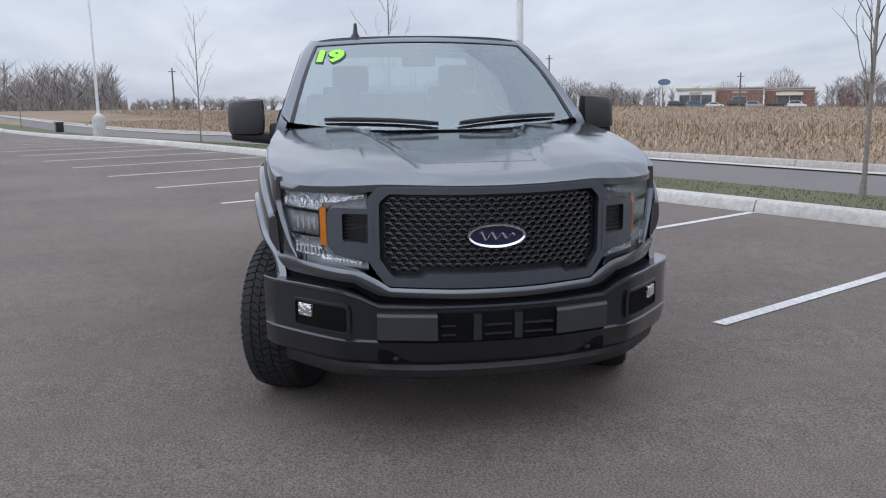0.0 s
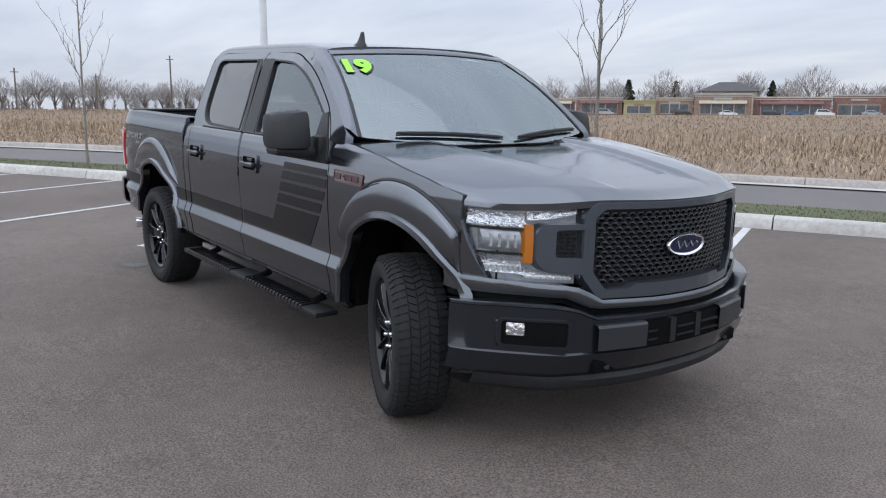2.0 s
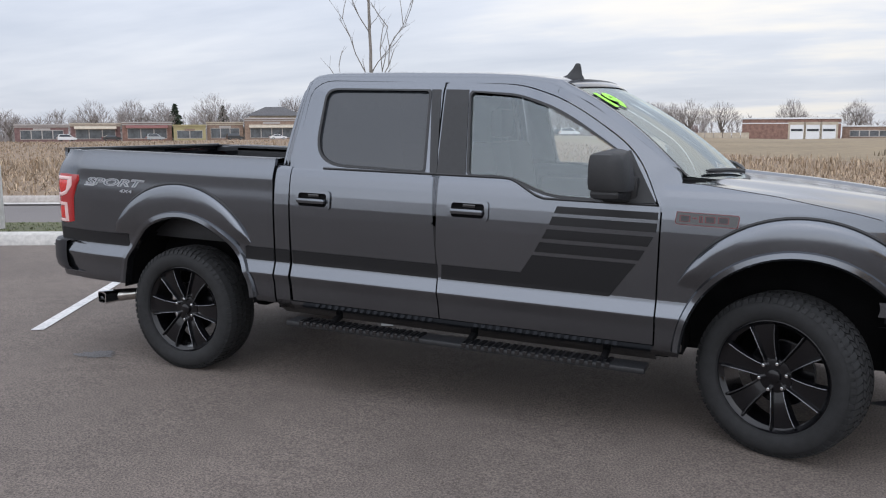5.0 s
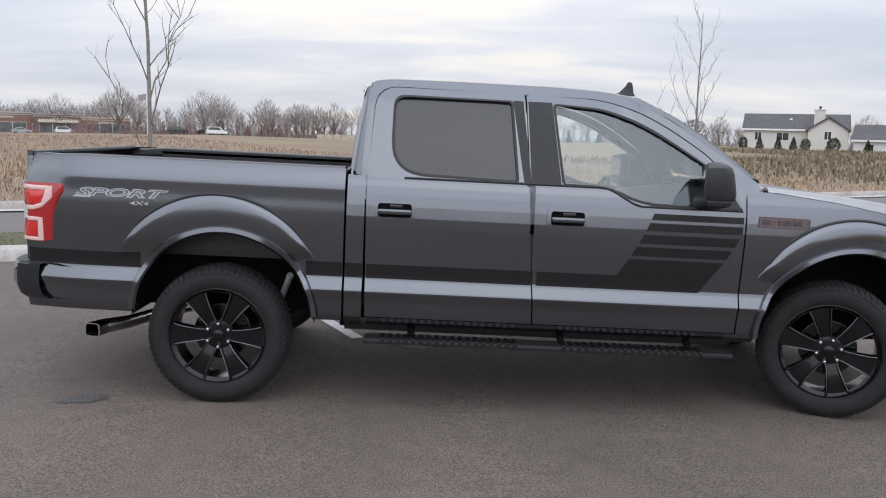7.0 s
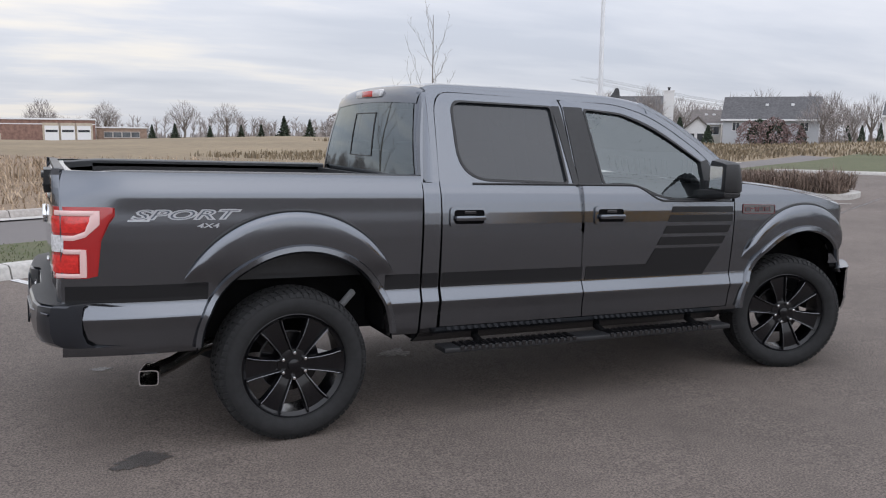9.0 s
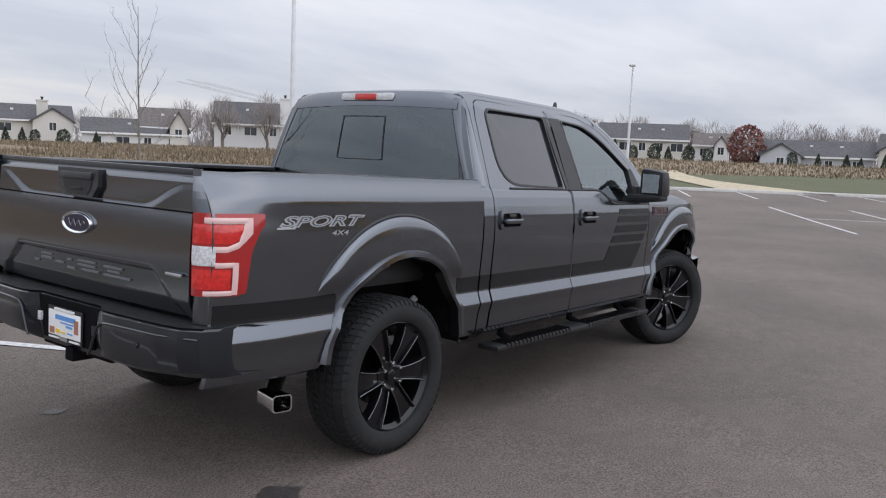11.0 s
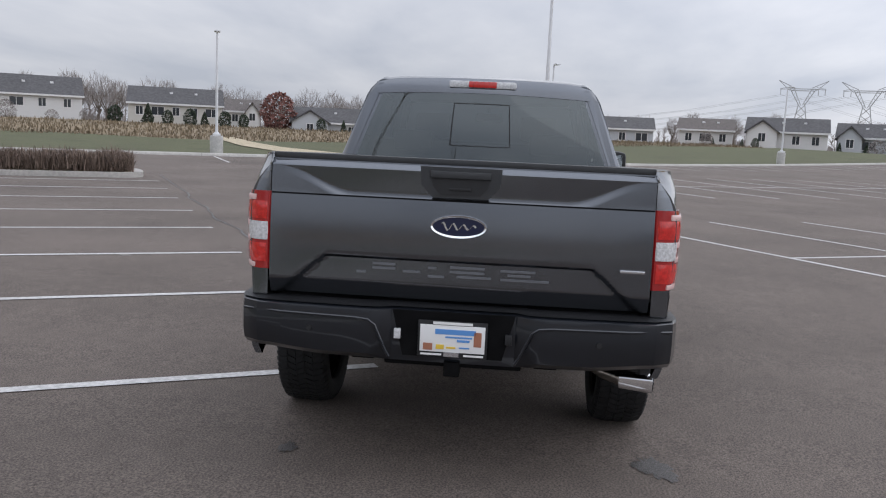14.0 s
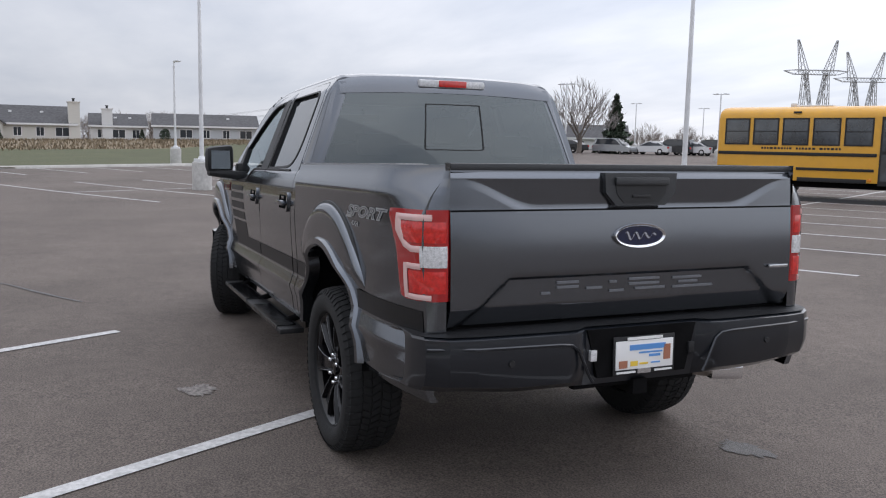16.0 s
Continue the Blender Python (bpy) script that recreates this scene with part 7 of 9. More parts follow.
# ---- houses ----
def window_meshes(w, h):
    bm = bmesh.new()
    for a in ((-w / 2, w / 2, -h / 2, -h / 2 + 0.09), (-w / 2, w / 2, h / 2 - 0.09, h / 2), (-w / 2, -w / 2 + 0.08, -h / 2 + 0.09, h / 2 - 0.09), (w / 2 - 0.08, w / 2, -h / 2 + 0.09, h / 2 - 0.09), (-0.03, 0.03, -h / 2 + 0.09, h / 2 - 0.09)):
        add_box(bm, a[0], a[1], -0.06, 0.01, a[2], a[3])
    frame_me = made(bm, "window", M_TRIM, 0)
    bm = bmesh.new()
    add_box(bm, -w / 2 + 0.07, w / 2 - 0.07, -0.03, 0.0, -h / 2 + 0.08, h / 2 - 0.08)
    return frame_me, made(bm, "pane", M_DARKGLASS, 0)


WIN, WIN_WIDE, WIN_DOOR = window_meshes(1.1, 1.35), window_meshes(1.9, 1.35), window_meshes(1.8, 2.0)


def set_window(parent, x, y, z, pair):
    a = new("window", pair[0])
    a.parent = parent
    a.matrix_basis = pose(x, y, z)
    new("pane", pair[1]).parent = a


def gable_block(parent, x0, x1, y0, y1, foot, eave, ridge, along, wall, roof, over=0.45):
    """Walls with their gables, and a pitched roof with eaves; the ridge runs along x or y."""
    bm = bmesh.new()
    if along == "x":
        m = (y0 + y1) / 2
        add_prism(bm, [(x0, y0, foot), (x0, y0, eave), (x0, m, ridge), (x0, y1, eave), (x0, y1, foot)], (x1 - x0, 0, 0))
    else:
        m = (x0 + x1) / 2
        add_prism(bm, [(x0, y0, foot), (x0, y0, eave), (m, y0, ridge), (x1, y0, eave), (x1, y0, foot)], (0, y1 - y0, 0))
    part("wall", bm, wall, parent, sharp=0)
    bm = bmesh.new()
    t = 0.22
    if along == "x":
        f = (ridge - eave) / (m - y0) * over
        pts = [(y0 - over, eave - f), (m, ridge + 0.05), (y1 + over, eave - f), (y1 + over, eave - f + t), (m, ridge + t + 0.1), (y0 - over, eave - f + t)]
        add_prism(bm, [(x0 - 0.3, a, b) for a, b in pts], (x1 - x0 + 0.6, 0, 0))
    else:
        f = (ridge - eave) / (m - x0) * over
        pts = [(x0 - over, eave - f), (m, ridge + 0.05), (x1 + over, eave - f), (x1 + over, eave - f + t), (m, ridge + t + 0.1), (x0 - over, eave - f + t)]
        add_prism(bm, [(a, y0 - 0.35, b) for a, b in pts], (0, y1 - y0 + 0.35, 0))
    part("roof", bm, roof, parent, sharp=0)
    if along == "x":
        bm = bmesh.new()
        add_box(bm, x0 - 0.3, x1 + 0.3, y0 - over - 0.08, y0 - over, eave - f - 0.04, eave - f + t)
        part("gutter", bm, M_TRIM, parent, sharp=0)


def house(eye, left, right, r, ridge_el, wall, roof, label, eave=0.56, windows=4, wing=0, chimney=None, front="x", depth=9.5, garage=False, vents=2):
    mid = (left + right) / 2
    w = r * radians(abs(left - right))
    x, y = by_yaw(mid, r, eye)
    foot = min(land(x, y), 1.58) - 0.4
    ob = thing("house", label, "house", pose(x, y, 0, 0, 0, mid))
    ridge = top_z(r, ridge_el)
    ev = foot + (ridge - foot) * eave
    gable_block(ob, -w / 2, w / 2, 0, depth, foot, ev, ridge, front, wall, roof)
    if wing:
        ww = w * 0.36
        a = -w / 2 + 0.25 if wing < 0 else w / 2 - ww - 0.25
        gable_block(ob, a, a + ww, -2.2, depth / 2, foot, ev - 0.05, ridge - 0.5, "y", wall, roof)
        set_window(ob, a + ww / 2, -2.2, ev - 0.9, WIN)
    tall = ev - foot
    for i in range(windows):
        fx = -w / 2 + w * (i + 0.6) / (windows + 0.2)
        yy = 0.0
        if wing and ((wing < 0 and fx < -w / 2 + w * 0.42) or (wing > 0 and fx > w / 2 - w * 0.42)):
            continue
        set_window(ob, fx, yy, ev - 1.15, WIN if i % 3 != 1 else WIN_WIDE)
        if tall > 4.2:
            set_window(ob, fx + (0.3 if i % 2 else 0), yy, ev - 3.55, WIN_DOOR if i % 3 == 1 else WIN)
    if garage:
        bm = bmesh.new()
        add_box(bm, -2.4, 2.4, -0.06, 0.05, foot, foot + 2.5)
        part("garage_door", bm, M_TRIM, ob, sharp=0)
    if chimney is not None:
        bm = bmesh.new()
        cx = -w / 2 + w * chimney
        add_box(bm, cx - 0.75, cx + 0.75, -0.35, 0.9, foot, ridge + 0.75)
        add_box(bm, cx - 0.85, cx + 0.85, -0.45, 1.0, ridge + 0.75, ridge + 0.92)
        part("chimney", bm, wall, ob, sharp=0)
        bm = bmesh.new()
        add_post(bm, [(ridge + 0.9, 0.16), (ridge + 1.25, 0.16), (ridge + 1.27, 0.26), (ridge + 1.4, 0.2)], 8, cx, 0.3)
        part("flue_cap", bm, M_BLACK, ob)
    if front == "x":
        for i in range(vents):
            bm = bmesh.new()
            vx, vy = -w / 2 + w * (0.45 + 0.27 * i), depth * 0.30
            vz = ev + (ridge - ev) * 0.62
            add_box(bm, vx - 0.22, vx + 0.22, vy - 0.25, vy + 0.3, vz - 0.1, vz + 0.38, 0.04)
            part("roof_vent", bm, M_TRIM, ob, sharp=0)
    return ob


E7, E9, E125, E145 = (-0.64, -5.78), (-3.03, -5.2), (-6.1, -2.08), (-6.5, 0.4)
WHITE_H = "white-sided house with a dark shingle roof"
house(E7, -20.8, -26.9, 142, 1.55, M_SIDING_B, M_SHINGLE, "cream-sided two-storey house with a wide chimney and side gable", 0.62, 4, 1, 0.72)
house(E7, -27.2, -33.5, 128, 0.92, M_SIDING, M_SHINGLE, WHITE_H + " and low eaves", 0.52, 4)
house(E9, -41.9, -43.6, 128, 1.0, M_SIDING, M_SHINGLE_B, "white-sided garage wing with a shingle roof", 0.6, 2, 0, None, "y", 8, False, 0)
house(E125, -38.2, -42.9, 128, 2.38, M_SIDING, M_SHINGLE, WHITE_H + " and a side chimney", 0.58, 3, 0, 0.98)
house(E125, -33.6, -36.6, 130, 1.72, M_SIDING_B, M_SHINGLE_B, "cream-sided house with a steep front gable", 0.55, 2, 1)
house(E125, -44.2, -46.0, 140, 1.45, M_SIDING_B, M_SHINGLE_B, "cream-sided house end with small windows", 0.66, 2)
house(E125, -46.2, -51.9, 132, 2.30, M_SIDING_C, M_SHINGLE, "pale grey two-storey row house with a long dark roof", 0.58, 4)
house(E125, -55.4, -61.3, 136, 2.25, M_SIDING, M_SHINGLE, "white two-storey row house with a long dark roof", 0.60, 4)
house(E145, -65.0, -70.8, 132, 1.97, M_SIDING_B, M_SHINGLE, "cream two-storey row house with evergreens along its wall", 0.60, 5)
house(E145, -71.0, -73.2, 148, 1.45, M_SIDING, M_SHINGLE_B, "white-sided house with a gable and bay", 0.62, 2, 1)
house(E145, -75.3, -81.8, 132, 1.15, M_SIDING_C, M_SHINGLE, "pale grey bungalow with a long roof and end gable", 0.45, 4, -1)
house(E145, -82.6, -84.6, 150, 1.2, M_SIDING, M_SHINGLE_B, "white-sided house with a brown roof behind others", 0.6, 2)
house(E125, -80.9, -87.4, 132, 1.70, M_SIDING_B, M_SHINGLE, "cream bungalow with a gable end and dark roof", 0.55, 5, -1, 0.99)
house(E125, -88.3, -91.6, 136, 1.35, M_SIDING, M_SHINGLE, "white-sided house with a tall white chimney", 0.6, 3, 0, 0.30)
house(E125, -92.0, -98.6, 134, 1.45, M_SIDING_C, M_SHINGLE, "pale blue-grey row house with a long roof", 0.6, 5)
house(E145, -101.2, -104.6, 140, 1.55, M_SIDING, M_SHINGLE_B, "white-sided house with a brown roof and porch", 0.62, 3)
house(E145, -105.4, -110.2, 132, 1.75, M_SIDING, M_SHINGLE, "white two-storey house with a broad front gable", 0.6, 4, -1)
house(E145, -110.7, -114.3, 136, 1.55, M_SIDING_C, M_SHINGLE, "grey-blue house with a hipped front gable", 0.58, 3, -1)
house(E145, -114.4, -118.4, 134, 1.60, M_SIDING_C, M_SHINGLE, "blue-grey house with a white chimney", 0.6, 3, 1, 0.85)
house(E145, -119.3, -124.5, 140, 1.3, M_SIDING, M_SHINGLE, WHITE_H, 0.55, 4)

# planting before and behind the houses
ARB = "dark green cone-shaped evergreen beside a house"
for yaw, el, eye, wide in ((-20.8, 0.15, E7, 1.1), (-21.8, 0.22, E7, 1.0), (-22.9, 0.2, E7, 1.0), (-23.8, 0.2, E7, 1.0), (-24.5, 0.12, E7, 1.1), (-26.1, 0.2, E7, 1.3),
                           (-28.0, 0.1, E7, 1.0), (-43.6, 1.05, E125, 0.9), (-45.4, 0.55, E125, 1.0), (-48.6, 0.95, E125, 1.3), (-49.6, 0.8, E125, 1.3), (-51.0, 0.7, E125, 1.0),
                           (-53.6, 0.6, E125, 0.8), (-54.4, 0.6, E125, 0.7), (-55.4, 0.75, E125, 0.6), (-64.2, 0.75, E145, 1.2), (-66.2, 0.95, E145, 1.0), (-67.4, 0.6, E145, 1.1),
                           (-68.8, 0.75, E145, 1.1), (-69.7, 0.6, E145, 1.0), (-71.0, 0.7, E145, 1.1), (-72.2, 0.55, E145, 1.1), (-77.3, 0.5, E145, 1.1), (-78.8, 0.45, E145, 0.9),
                           (-80.4, 0.45, E145, 1.0), (-81.2, 0.3, E145, 0.9), (-82.8, 0.3, E145, 0.8), (-81.4, 0.62, E125, 0.9), (-83.0, 0.62, E125, 0.9), (-92.6, 0.55, E125, 1.2),
                           (-91.2, 0.5, E125, 1.0), (-103.4, 0.42, E145, 0.9), (-105.2, 0.4, E145, 1.0), (-106.0, 0.5, E145, 1.1), (-110.9, 0.45, E145, 0.9), (-112.4, 0.42, E145, 1.0),
                           (-113.8, 0.4, E145, 0.9), (-114.9, 0.4, E145, 0.9), (-117.0, 0.35, E145, 1.2), (-118.9, 0.5, E145, 1.4)):
    planted("arborvitae", ARB, CONE if wide < 1.05 else EGG, yaw, 126, el, eye, wide, "evergreens by the houses")
planted("russet_tree", "round tree with russet autumn leaves", RUSSET, -74.4, 134, 2.15, E145, 0.95)
planted("russet_tree", "small tree with orange-brown leaves", RUSSET, -115.8, 126, 1.5, E145, 0.65)
for yaw, el, eye in ((-46.0, 0.9, E9), (-47.4, 1.1, E9), (-48.6, 0.7, E9)):
    planted("bare_shrub", "leafless reddish-grey shrub by a house", SHRUB, yaw, 124, el, eye, 0.9, "leafless shrubs")
for yaw, el, eye, wide in ((-17.7, 1.2, E7, 1.1), (-53.0, 1.25, E125, 0.8), (-57.0, 0.8, E125, 0.9), (-59.5, 0.3, E125, 1.2), (-61.5, 0.5, E125, 1.0), (-103.0, 0.8, E145, 0.8), (-113.0, 0.7, E145, 1.0)):
    planted("bare_shrub", "leafless grey-brown shrub by a house", BRUSH, yaw, 125, el, eye, wide, "leafless shrubs")
for i, (yaw, el, eye, r) in enumerate(((-19.3, 1.6, E7, 150), (-30.0, 1.9, E7, 170), (-38.8, 3.2, E125, 122), (-41.6, 3.5, E125, 124), (-43.4, 2.6, E125, 150), (-52.2, 2.8, E125, 128),
                                      (-53.6, 2.2, E125, 150), (-46.8, 2.5, E125, 170), (-61.8, 2.9, E145, 165), (-63.2, 3.0, E145, 160), (-64.4, 2.6, E145, 170), (-70.6, 2.7, E145, 165),
                                      (-73.0, 2.3, E145, 170), (-76.4, 2.7, E145, 160), (-78.0, 2.6, E145, 165), (-79.6, 2.4, E145, 162), (-81.3, 2.3, E145, 170), (-84.0, 1.5, E145, 175),
                                      (-80.0, 2.5, E125, 160), (-88.5, 1.5, E125, 170), (-94.5, 1.75, E125, 170), (-96.4, 1.7, E125, 172), (-102.0, 2.2, E145, 165), (-104.6, 2.0, E145, 150),
                                      (-107.0, 2.3, E145, 165), (-112.0, 2.1, E145, 170), (-117.0, 2.2, E145, 175), (-119.2, 2.0, E145, 168))):
    bare_tree(yaw, r, el, eye, i % 4, 1.15 if i % 3 else 0.95)
rnd = random.Random(47)
for i in range(46):
    yaw = -30.0 - i * 2.05 + rnd.uniform(-0.7, 0.7)
    bare_tree(yaw, rnd.uniform(150, 178), lerp_table(((-125, 1.9), (-100, 1.9), (-84, 1.9), (-62, 2.8), (-40, 2.9), (-30, 1.9)), yaw) * rnd.uniform(0.8, 1.1), E125, i % 4, rnd.uniform(1.0, 1.4))
E16 = (-5.8, 2.05)
bare_tree(-122.0, 92, 4.85, E16, 0, 1.25, "large round leafless tree beyond the parked cars")
planted("spruce", "dark green spruce beyond the parked cars", SPRUCE, -124.4, 96, 3.4, E16, 1.0)
bare_tree(-126.5, 180, 1.7, E16, 1, 1.4)
bare_tree(-129.0, 190, 1.6, E16, 2, 1.5)

# trees about the field and the town
E0, E15, E25, E35, E85 = (6.26, -0.82), (5.68, -2.62), (4.85, -3.66), (3.7, -4.47), (-2.45, -5.47)
for i, (yaw, el, eye, r) in enumerate(((58.1, 2.0, E0, 270), (61.5, 1.2, E0, 300), (54.8, 1.4, E0, 280), (53.0, 1.98, E15, 265), (51.6, 1.3, E15, 275), (46.9, 2.0, E15, 280), (44.5, 2.1, E15, 285),
                                      (42.8, 1.9, E15, 285), (39.6, 2.5, E15, 275), (37.6, 1.9, E15, 290), (34.6, 2.2, E15, 280), (32.0, 1.9, E15, 285), (30.6, 2.7, E15, 262),
                                      (34.1, 2.4, E25, 300), (26.0, 1.7, E25, 270), (21.2, 2.8, E35, 215), (16.0, 2.6, E35, 210), (14.8, 2.3, E35, 215), (12.0, 2.2, E35, 215), (9.5, 1.9, E35, 220),
                                      (13.9, 2.1, E7, 195), (10.4, 1.75, E7, 205), (8.9, 1.9, E7, 210), (7.4, 1.8, E7, 200), (5.8, 2.0, E85, 205), (3.9, 1.9, E85, 225), (-0.2, 2.0, E85, 235), (-3.9, 1.9, E85, 235),
                                      (-8.6, 2.0, E85, 215), (-11.3, 1.9, E85, 220), (18.9, 2.2, E7, 240), (21.0, 1.9, E7, 250), (23.5, 2.0, E7, 250))):
    bare_tree(yaw, r, el, eye, i % 4, 1.25)
rnd = random.Random(31)
for i in range(34):
    yaw = 99.5 - i * 0.98 + rnd.uniform(-0.4, 0.4)
    low = lerp_table(((66, 1.0), (72, 1.7), (80, 1.9), (84, 1.5), (88, 0.9), (95, 0.6), (100, 0.6)), yaw)
    bare_tree(yaw, rnd.uniform(270, 310), low * rnd.uniform(0.75, 1.1), E15, i % 4, rnd.uniform(1.2, 1.6))
for yaw, el in ((-6.6, 0.35), (-8.0, 0.45), (-10.2, 0.3), (-12.2, 0.4), (-13.5, 0.45), (-15.0, 1.15), (-16.7, 0.9)):
    planted("spruce", "dark green conifer far across the field", SPRUCE, yaw, 190, el * 0.8, E85, 1.15, "far conifers")
for yaw, el in ((33.0, 1.5), (35.9, 1.3), (38.9, 1.5), (41.9, 1.6)):
    planted("spruce", "dark green conifer behind the shops", SPRUCE, yaw, 290, el, E15, 1.2, "far conifers")


# ---- woods: trees past counting ----
def woods(name, label, arcs, seed, mat):
    """Leafless trees and brush along arcs of (yaw from, to, eye, distance, top from, top to, number)."""
    rnd = random.Random(seed)
    verts, faces = [], []

    def blade_between(a, b, w, side):
        n = len(verts)
        m = a.lerp(b, 0.55) + Vector((rnd.gauss(0, 0.04), rnd.gauss(0, 0.04), 0)) * (b - a).length
        verts.extend([a - side * w, a + side * w, m + side * w * 0.7, m - side * w * 0.7, b])
        faces.extend([(n, n + 1, n + 2, n + 3), (n + 3, n + 2, n + 4)])

    for y0, y1, eye, r, el0, el1, count in arcs:
        for _ in range(count):
            yaw, rr = rnd.uniform(y0, y1), r * rnd.uniform(0.97, 1.12)
            x, y = by_yaw(yaw, rr, eye)
            g = land(x, y) - 0.3
            h = top_z(rr, el0 + (el1 - el0) * rnd.random() ** 1.5) - g
            if h < 1:
                continue
            side = Vector((math.cos(radians(yaw)), math.sin(radians(yaw)), 0))
            foot = Vector((x, y, g))
            px = rr * 0.00035
            blade_between(foot, foot + Vector((rnd.gauss(0, 0.3), 0, h * 0.8)), px * 1.3, side)
            for k in range(24):
                t = rnd.uniform(0.15, 0.75)
                a = foot + Vector((0, 0, h * t))
                an = rnd.uniform(0, 6.28)
                out = h * rnd.uniform(0.12, 0.36) * (1.2 - t * 0.6)
                b = a + Vector((math.cos(an) * out, math.sin(an) * out, h * rnd.uniform(0.12, 0.32)))
                b.z = min(b.z, g + h * (1.0 - 0.25 * (out / h) * 2 * rnd.random()))
                blade_between(a, b, px * rnd.uniform(0.6, 1.1), side)
            for k in range(10):
                an = rnd.uniform(0, 6.28)
                a = foot + Vector((math.cos(an), math.sin(an), 0)) * rnd.uniform(0, h * 0.35)
                blade_between(a, a + Vector((rnd.gauss(0, 0.06) * h, rnd.gauss(0, 0.06) * h, h * rnd.uniform(0.15, 0.36))), px * 2.4, side)
    return tagged(new(name, mesh_of(name, verts, faces, mat)), label, "trees", kind="stuff")


woods("thicket", "dense leafless grey-brown thicket beyond the field", [(108.2, 101.2, E0, 120, 1.6, 3.2, 150), (108.5, 100.8, E0, 116, 0.5, 1.6, 120)], 1, M_TWIG_FAR)
woods("far_woods", "line of distant leafless trees along the horizon", [
    (101.5, 66.0, E0, 300, 0.15, 0.55, 260), (70.0, 50.0, E0, 320, 0.5, 1.1, 120),
    (54.0, 22.0, E15, 320, 0.7, 1.6, 190), (30.0, 6.0, E35, 290, 0.6, 1.5, 150), (22.0, -18.0, E7, 270, 0.4, 1.1, 190)], 2, M_TWIG_FAR)
woods("far_woods", "band of bare trees behind the houses", [
    (-16.0, -36.0, E7, 230, 0.3, 1.0, 100), (-36.0, -62.0, E125, 190, 1.0, 2.4, 130), (-60.0, -86.0, E145, 190, 0.9, 2.0, 130), (-86.0, -122.0, E145, 200, 0.9, 1.9, 170)], 3, M_TWIG_FAR)
woods("far_woods", "dark distant wood beyond the lot", [
    (-118.0, -150.0, E16, 330, 0.7, 1.3, 190), (-150.0, -252.0, E16, 300, 0.6, 1.5, 320)], 4, M_TWIG_FAR)
woods("hedge", "reddish leafless hedge along the town road", [(54.9, 53.9, E0, 230, 0.2, 0.65, 16), (24.0, 10.0, E35, 205, -0.1, 0.5, 60), (12.5, 5.5, E7, 200, 0.0, 0.6, 30)], 5, M_TWIG_RED)


# ---- shops, dealership, fire station ----
def frontage(parent, x0, x1, z0, z1, pane_w, deep=0.12, mat=M_PALETRIM):
    """A row of shop windows between mullions."""
    k = max(1, round((x1 - x0) / pane_w))
    for i in range(k):
        a, b = x0 + (x1 - x0) * i / k, x0 + (x1 - x0) * (i + 1) / k
        bm = bmesh.new()
        for q in ((a, b, z0, z0 + 0.15), (a, b, z1 - 0.15, z1), (a, a + 0.12, z0 + 0.15, z1 - 0.15), (b - 0.12, b, z0 + 0.15, z1 - 0.15)):
            add_box(bm, q[0], q[1], -deep, 0.02, q[2], q[3])
        w = part("window", bm, mat, parent, sharp=0)
        bm = bmesh.new()
        add_box(bm, a + 0.1, b - 0.1, -deep * 0.5, 0.01, z0 + 0.13, z1 - 0.13)
        part("pane", bm, M_SHOPGLASS, w, sharp=0)


def shop(eye, left, right, r, top_el, wall, label, awning=None, band=M_PALETRIM, glass_frac=0.8, depth=16, high_glass=2.9):
    mid = (left + right) / 2
    w = r * radians(abs(left - right))
    x, y = by_yaw(mid, r, eye)
    foot = min(land(x, y), top_z(r, -0.75)) - 0.4
    top = top_z(r, top_el)
    ob = thing("shop", label, "building", pose(x, y, 0, 0, 0, mid))
    bm = bmesh.new()
    add_box(bm, -w / 2, w / 2, 0, depth, foot, top)
    part("wall", bm, wall, ob, sharp=0)
    bm = bmesh.new()
    add_box(bm, -w / 2 - 0.25, w / 2 + 0.25, -0.3, depth + 0.2, top, top + 0.4)
    add_box(bm, -w / 2 - 0.1, w / 2 + 0.1, -0.14, 0, top - 0.5, top - 0.2)
    part("cornice", bm, band, ob, sharp=0)
    base = top_z(r, -0.62)
    frontage(ob, -w / 2 * glass_frac, w / 2 * glass_frac, base, base + min(high_glass, top - base - 1.2), 3.0)
    if awning:
        bm = bmesh.new()
        a, z = w / 2 * glass_frac + 0.3, base + min(high_glass, top - base - 1.2)
        add_prism(bm, [(-a, 0, z + 0.9), (-a, -1.2, z + 0.1), (-a, -1.2, z), (-a, 0, z)], (2 * a, 0, 0))
        part("awning", bm, awning, ob, sharp=0)
    bm = bmesh.new()
    add_box(bm, -w * 0.16, w * 0.16, -0.2, 0, top - 1.3, top - 0.75)
    part("sign_panel", bm, M_PALETRIM if wall is not M_YELLOWWALL else M_BRICK_B, ob, sharp=0)
    return ob


BR = 252
shop(E15, 51.4, 48.4, BR, 0.22, M_BRICK_C, "maroon brick shop with pale cornice and plate glass", None)
shop(E15, 48.3, 45.4, BR, 0.28, M_BRICK_C, "maroon brick shop with a pale fascia and glass front", M_BEIGE, M_BEIGE)
shop(E15, 45.3, 42.3, BR - 4, 0.36, M_BRICK, "red brick shop with a pale cornice", M_AWNING)
shop(E15, 42.2, 40.2, BR - 6, 0.18, M_YELLOWWALL, "yellow stucco shop with a flat roof", None, M_YELLOWWALL)
shop(E15, 40.1, 37.8, BR - 4, 0.36, M_BRICK_B, "brown brick shop with pale trim", None, M_BEIGE)
shop(E15, 37.7, 34.2, BR - 7, 0.62, M_BRICK_B, "taller brown brick shop with pale bands", M_BEIGE)
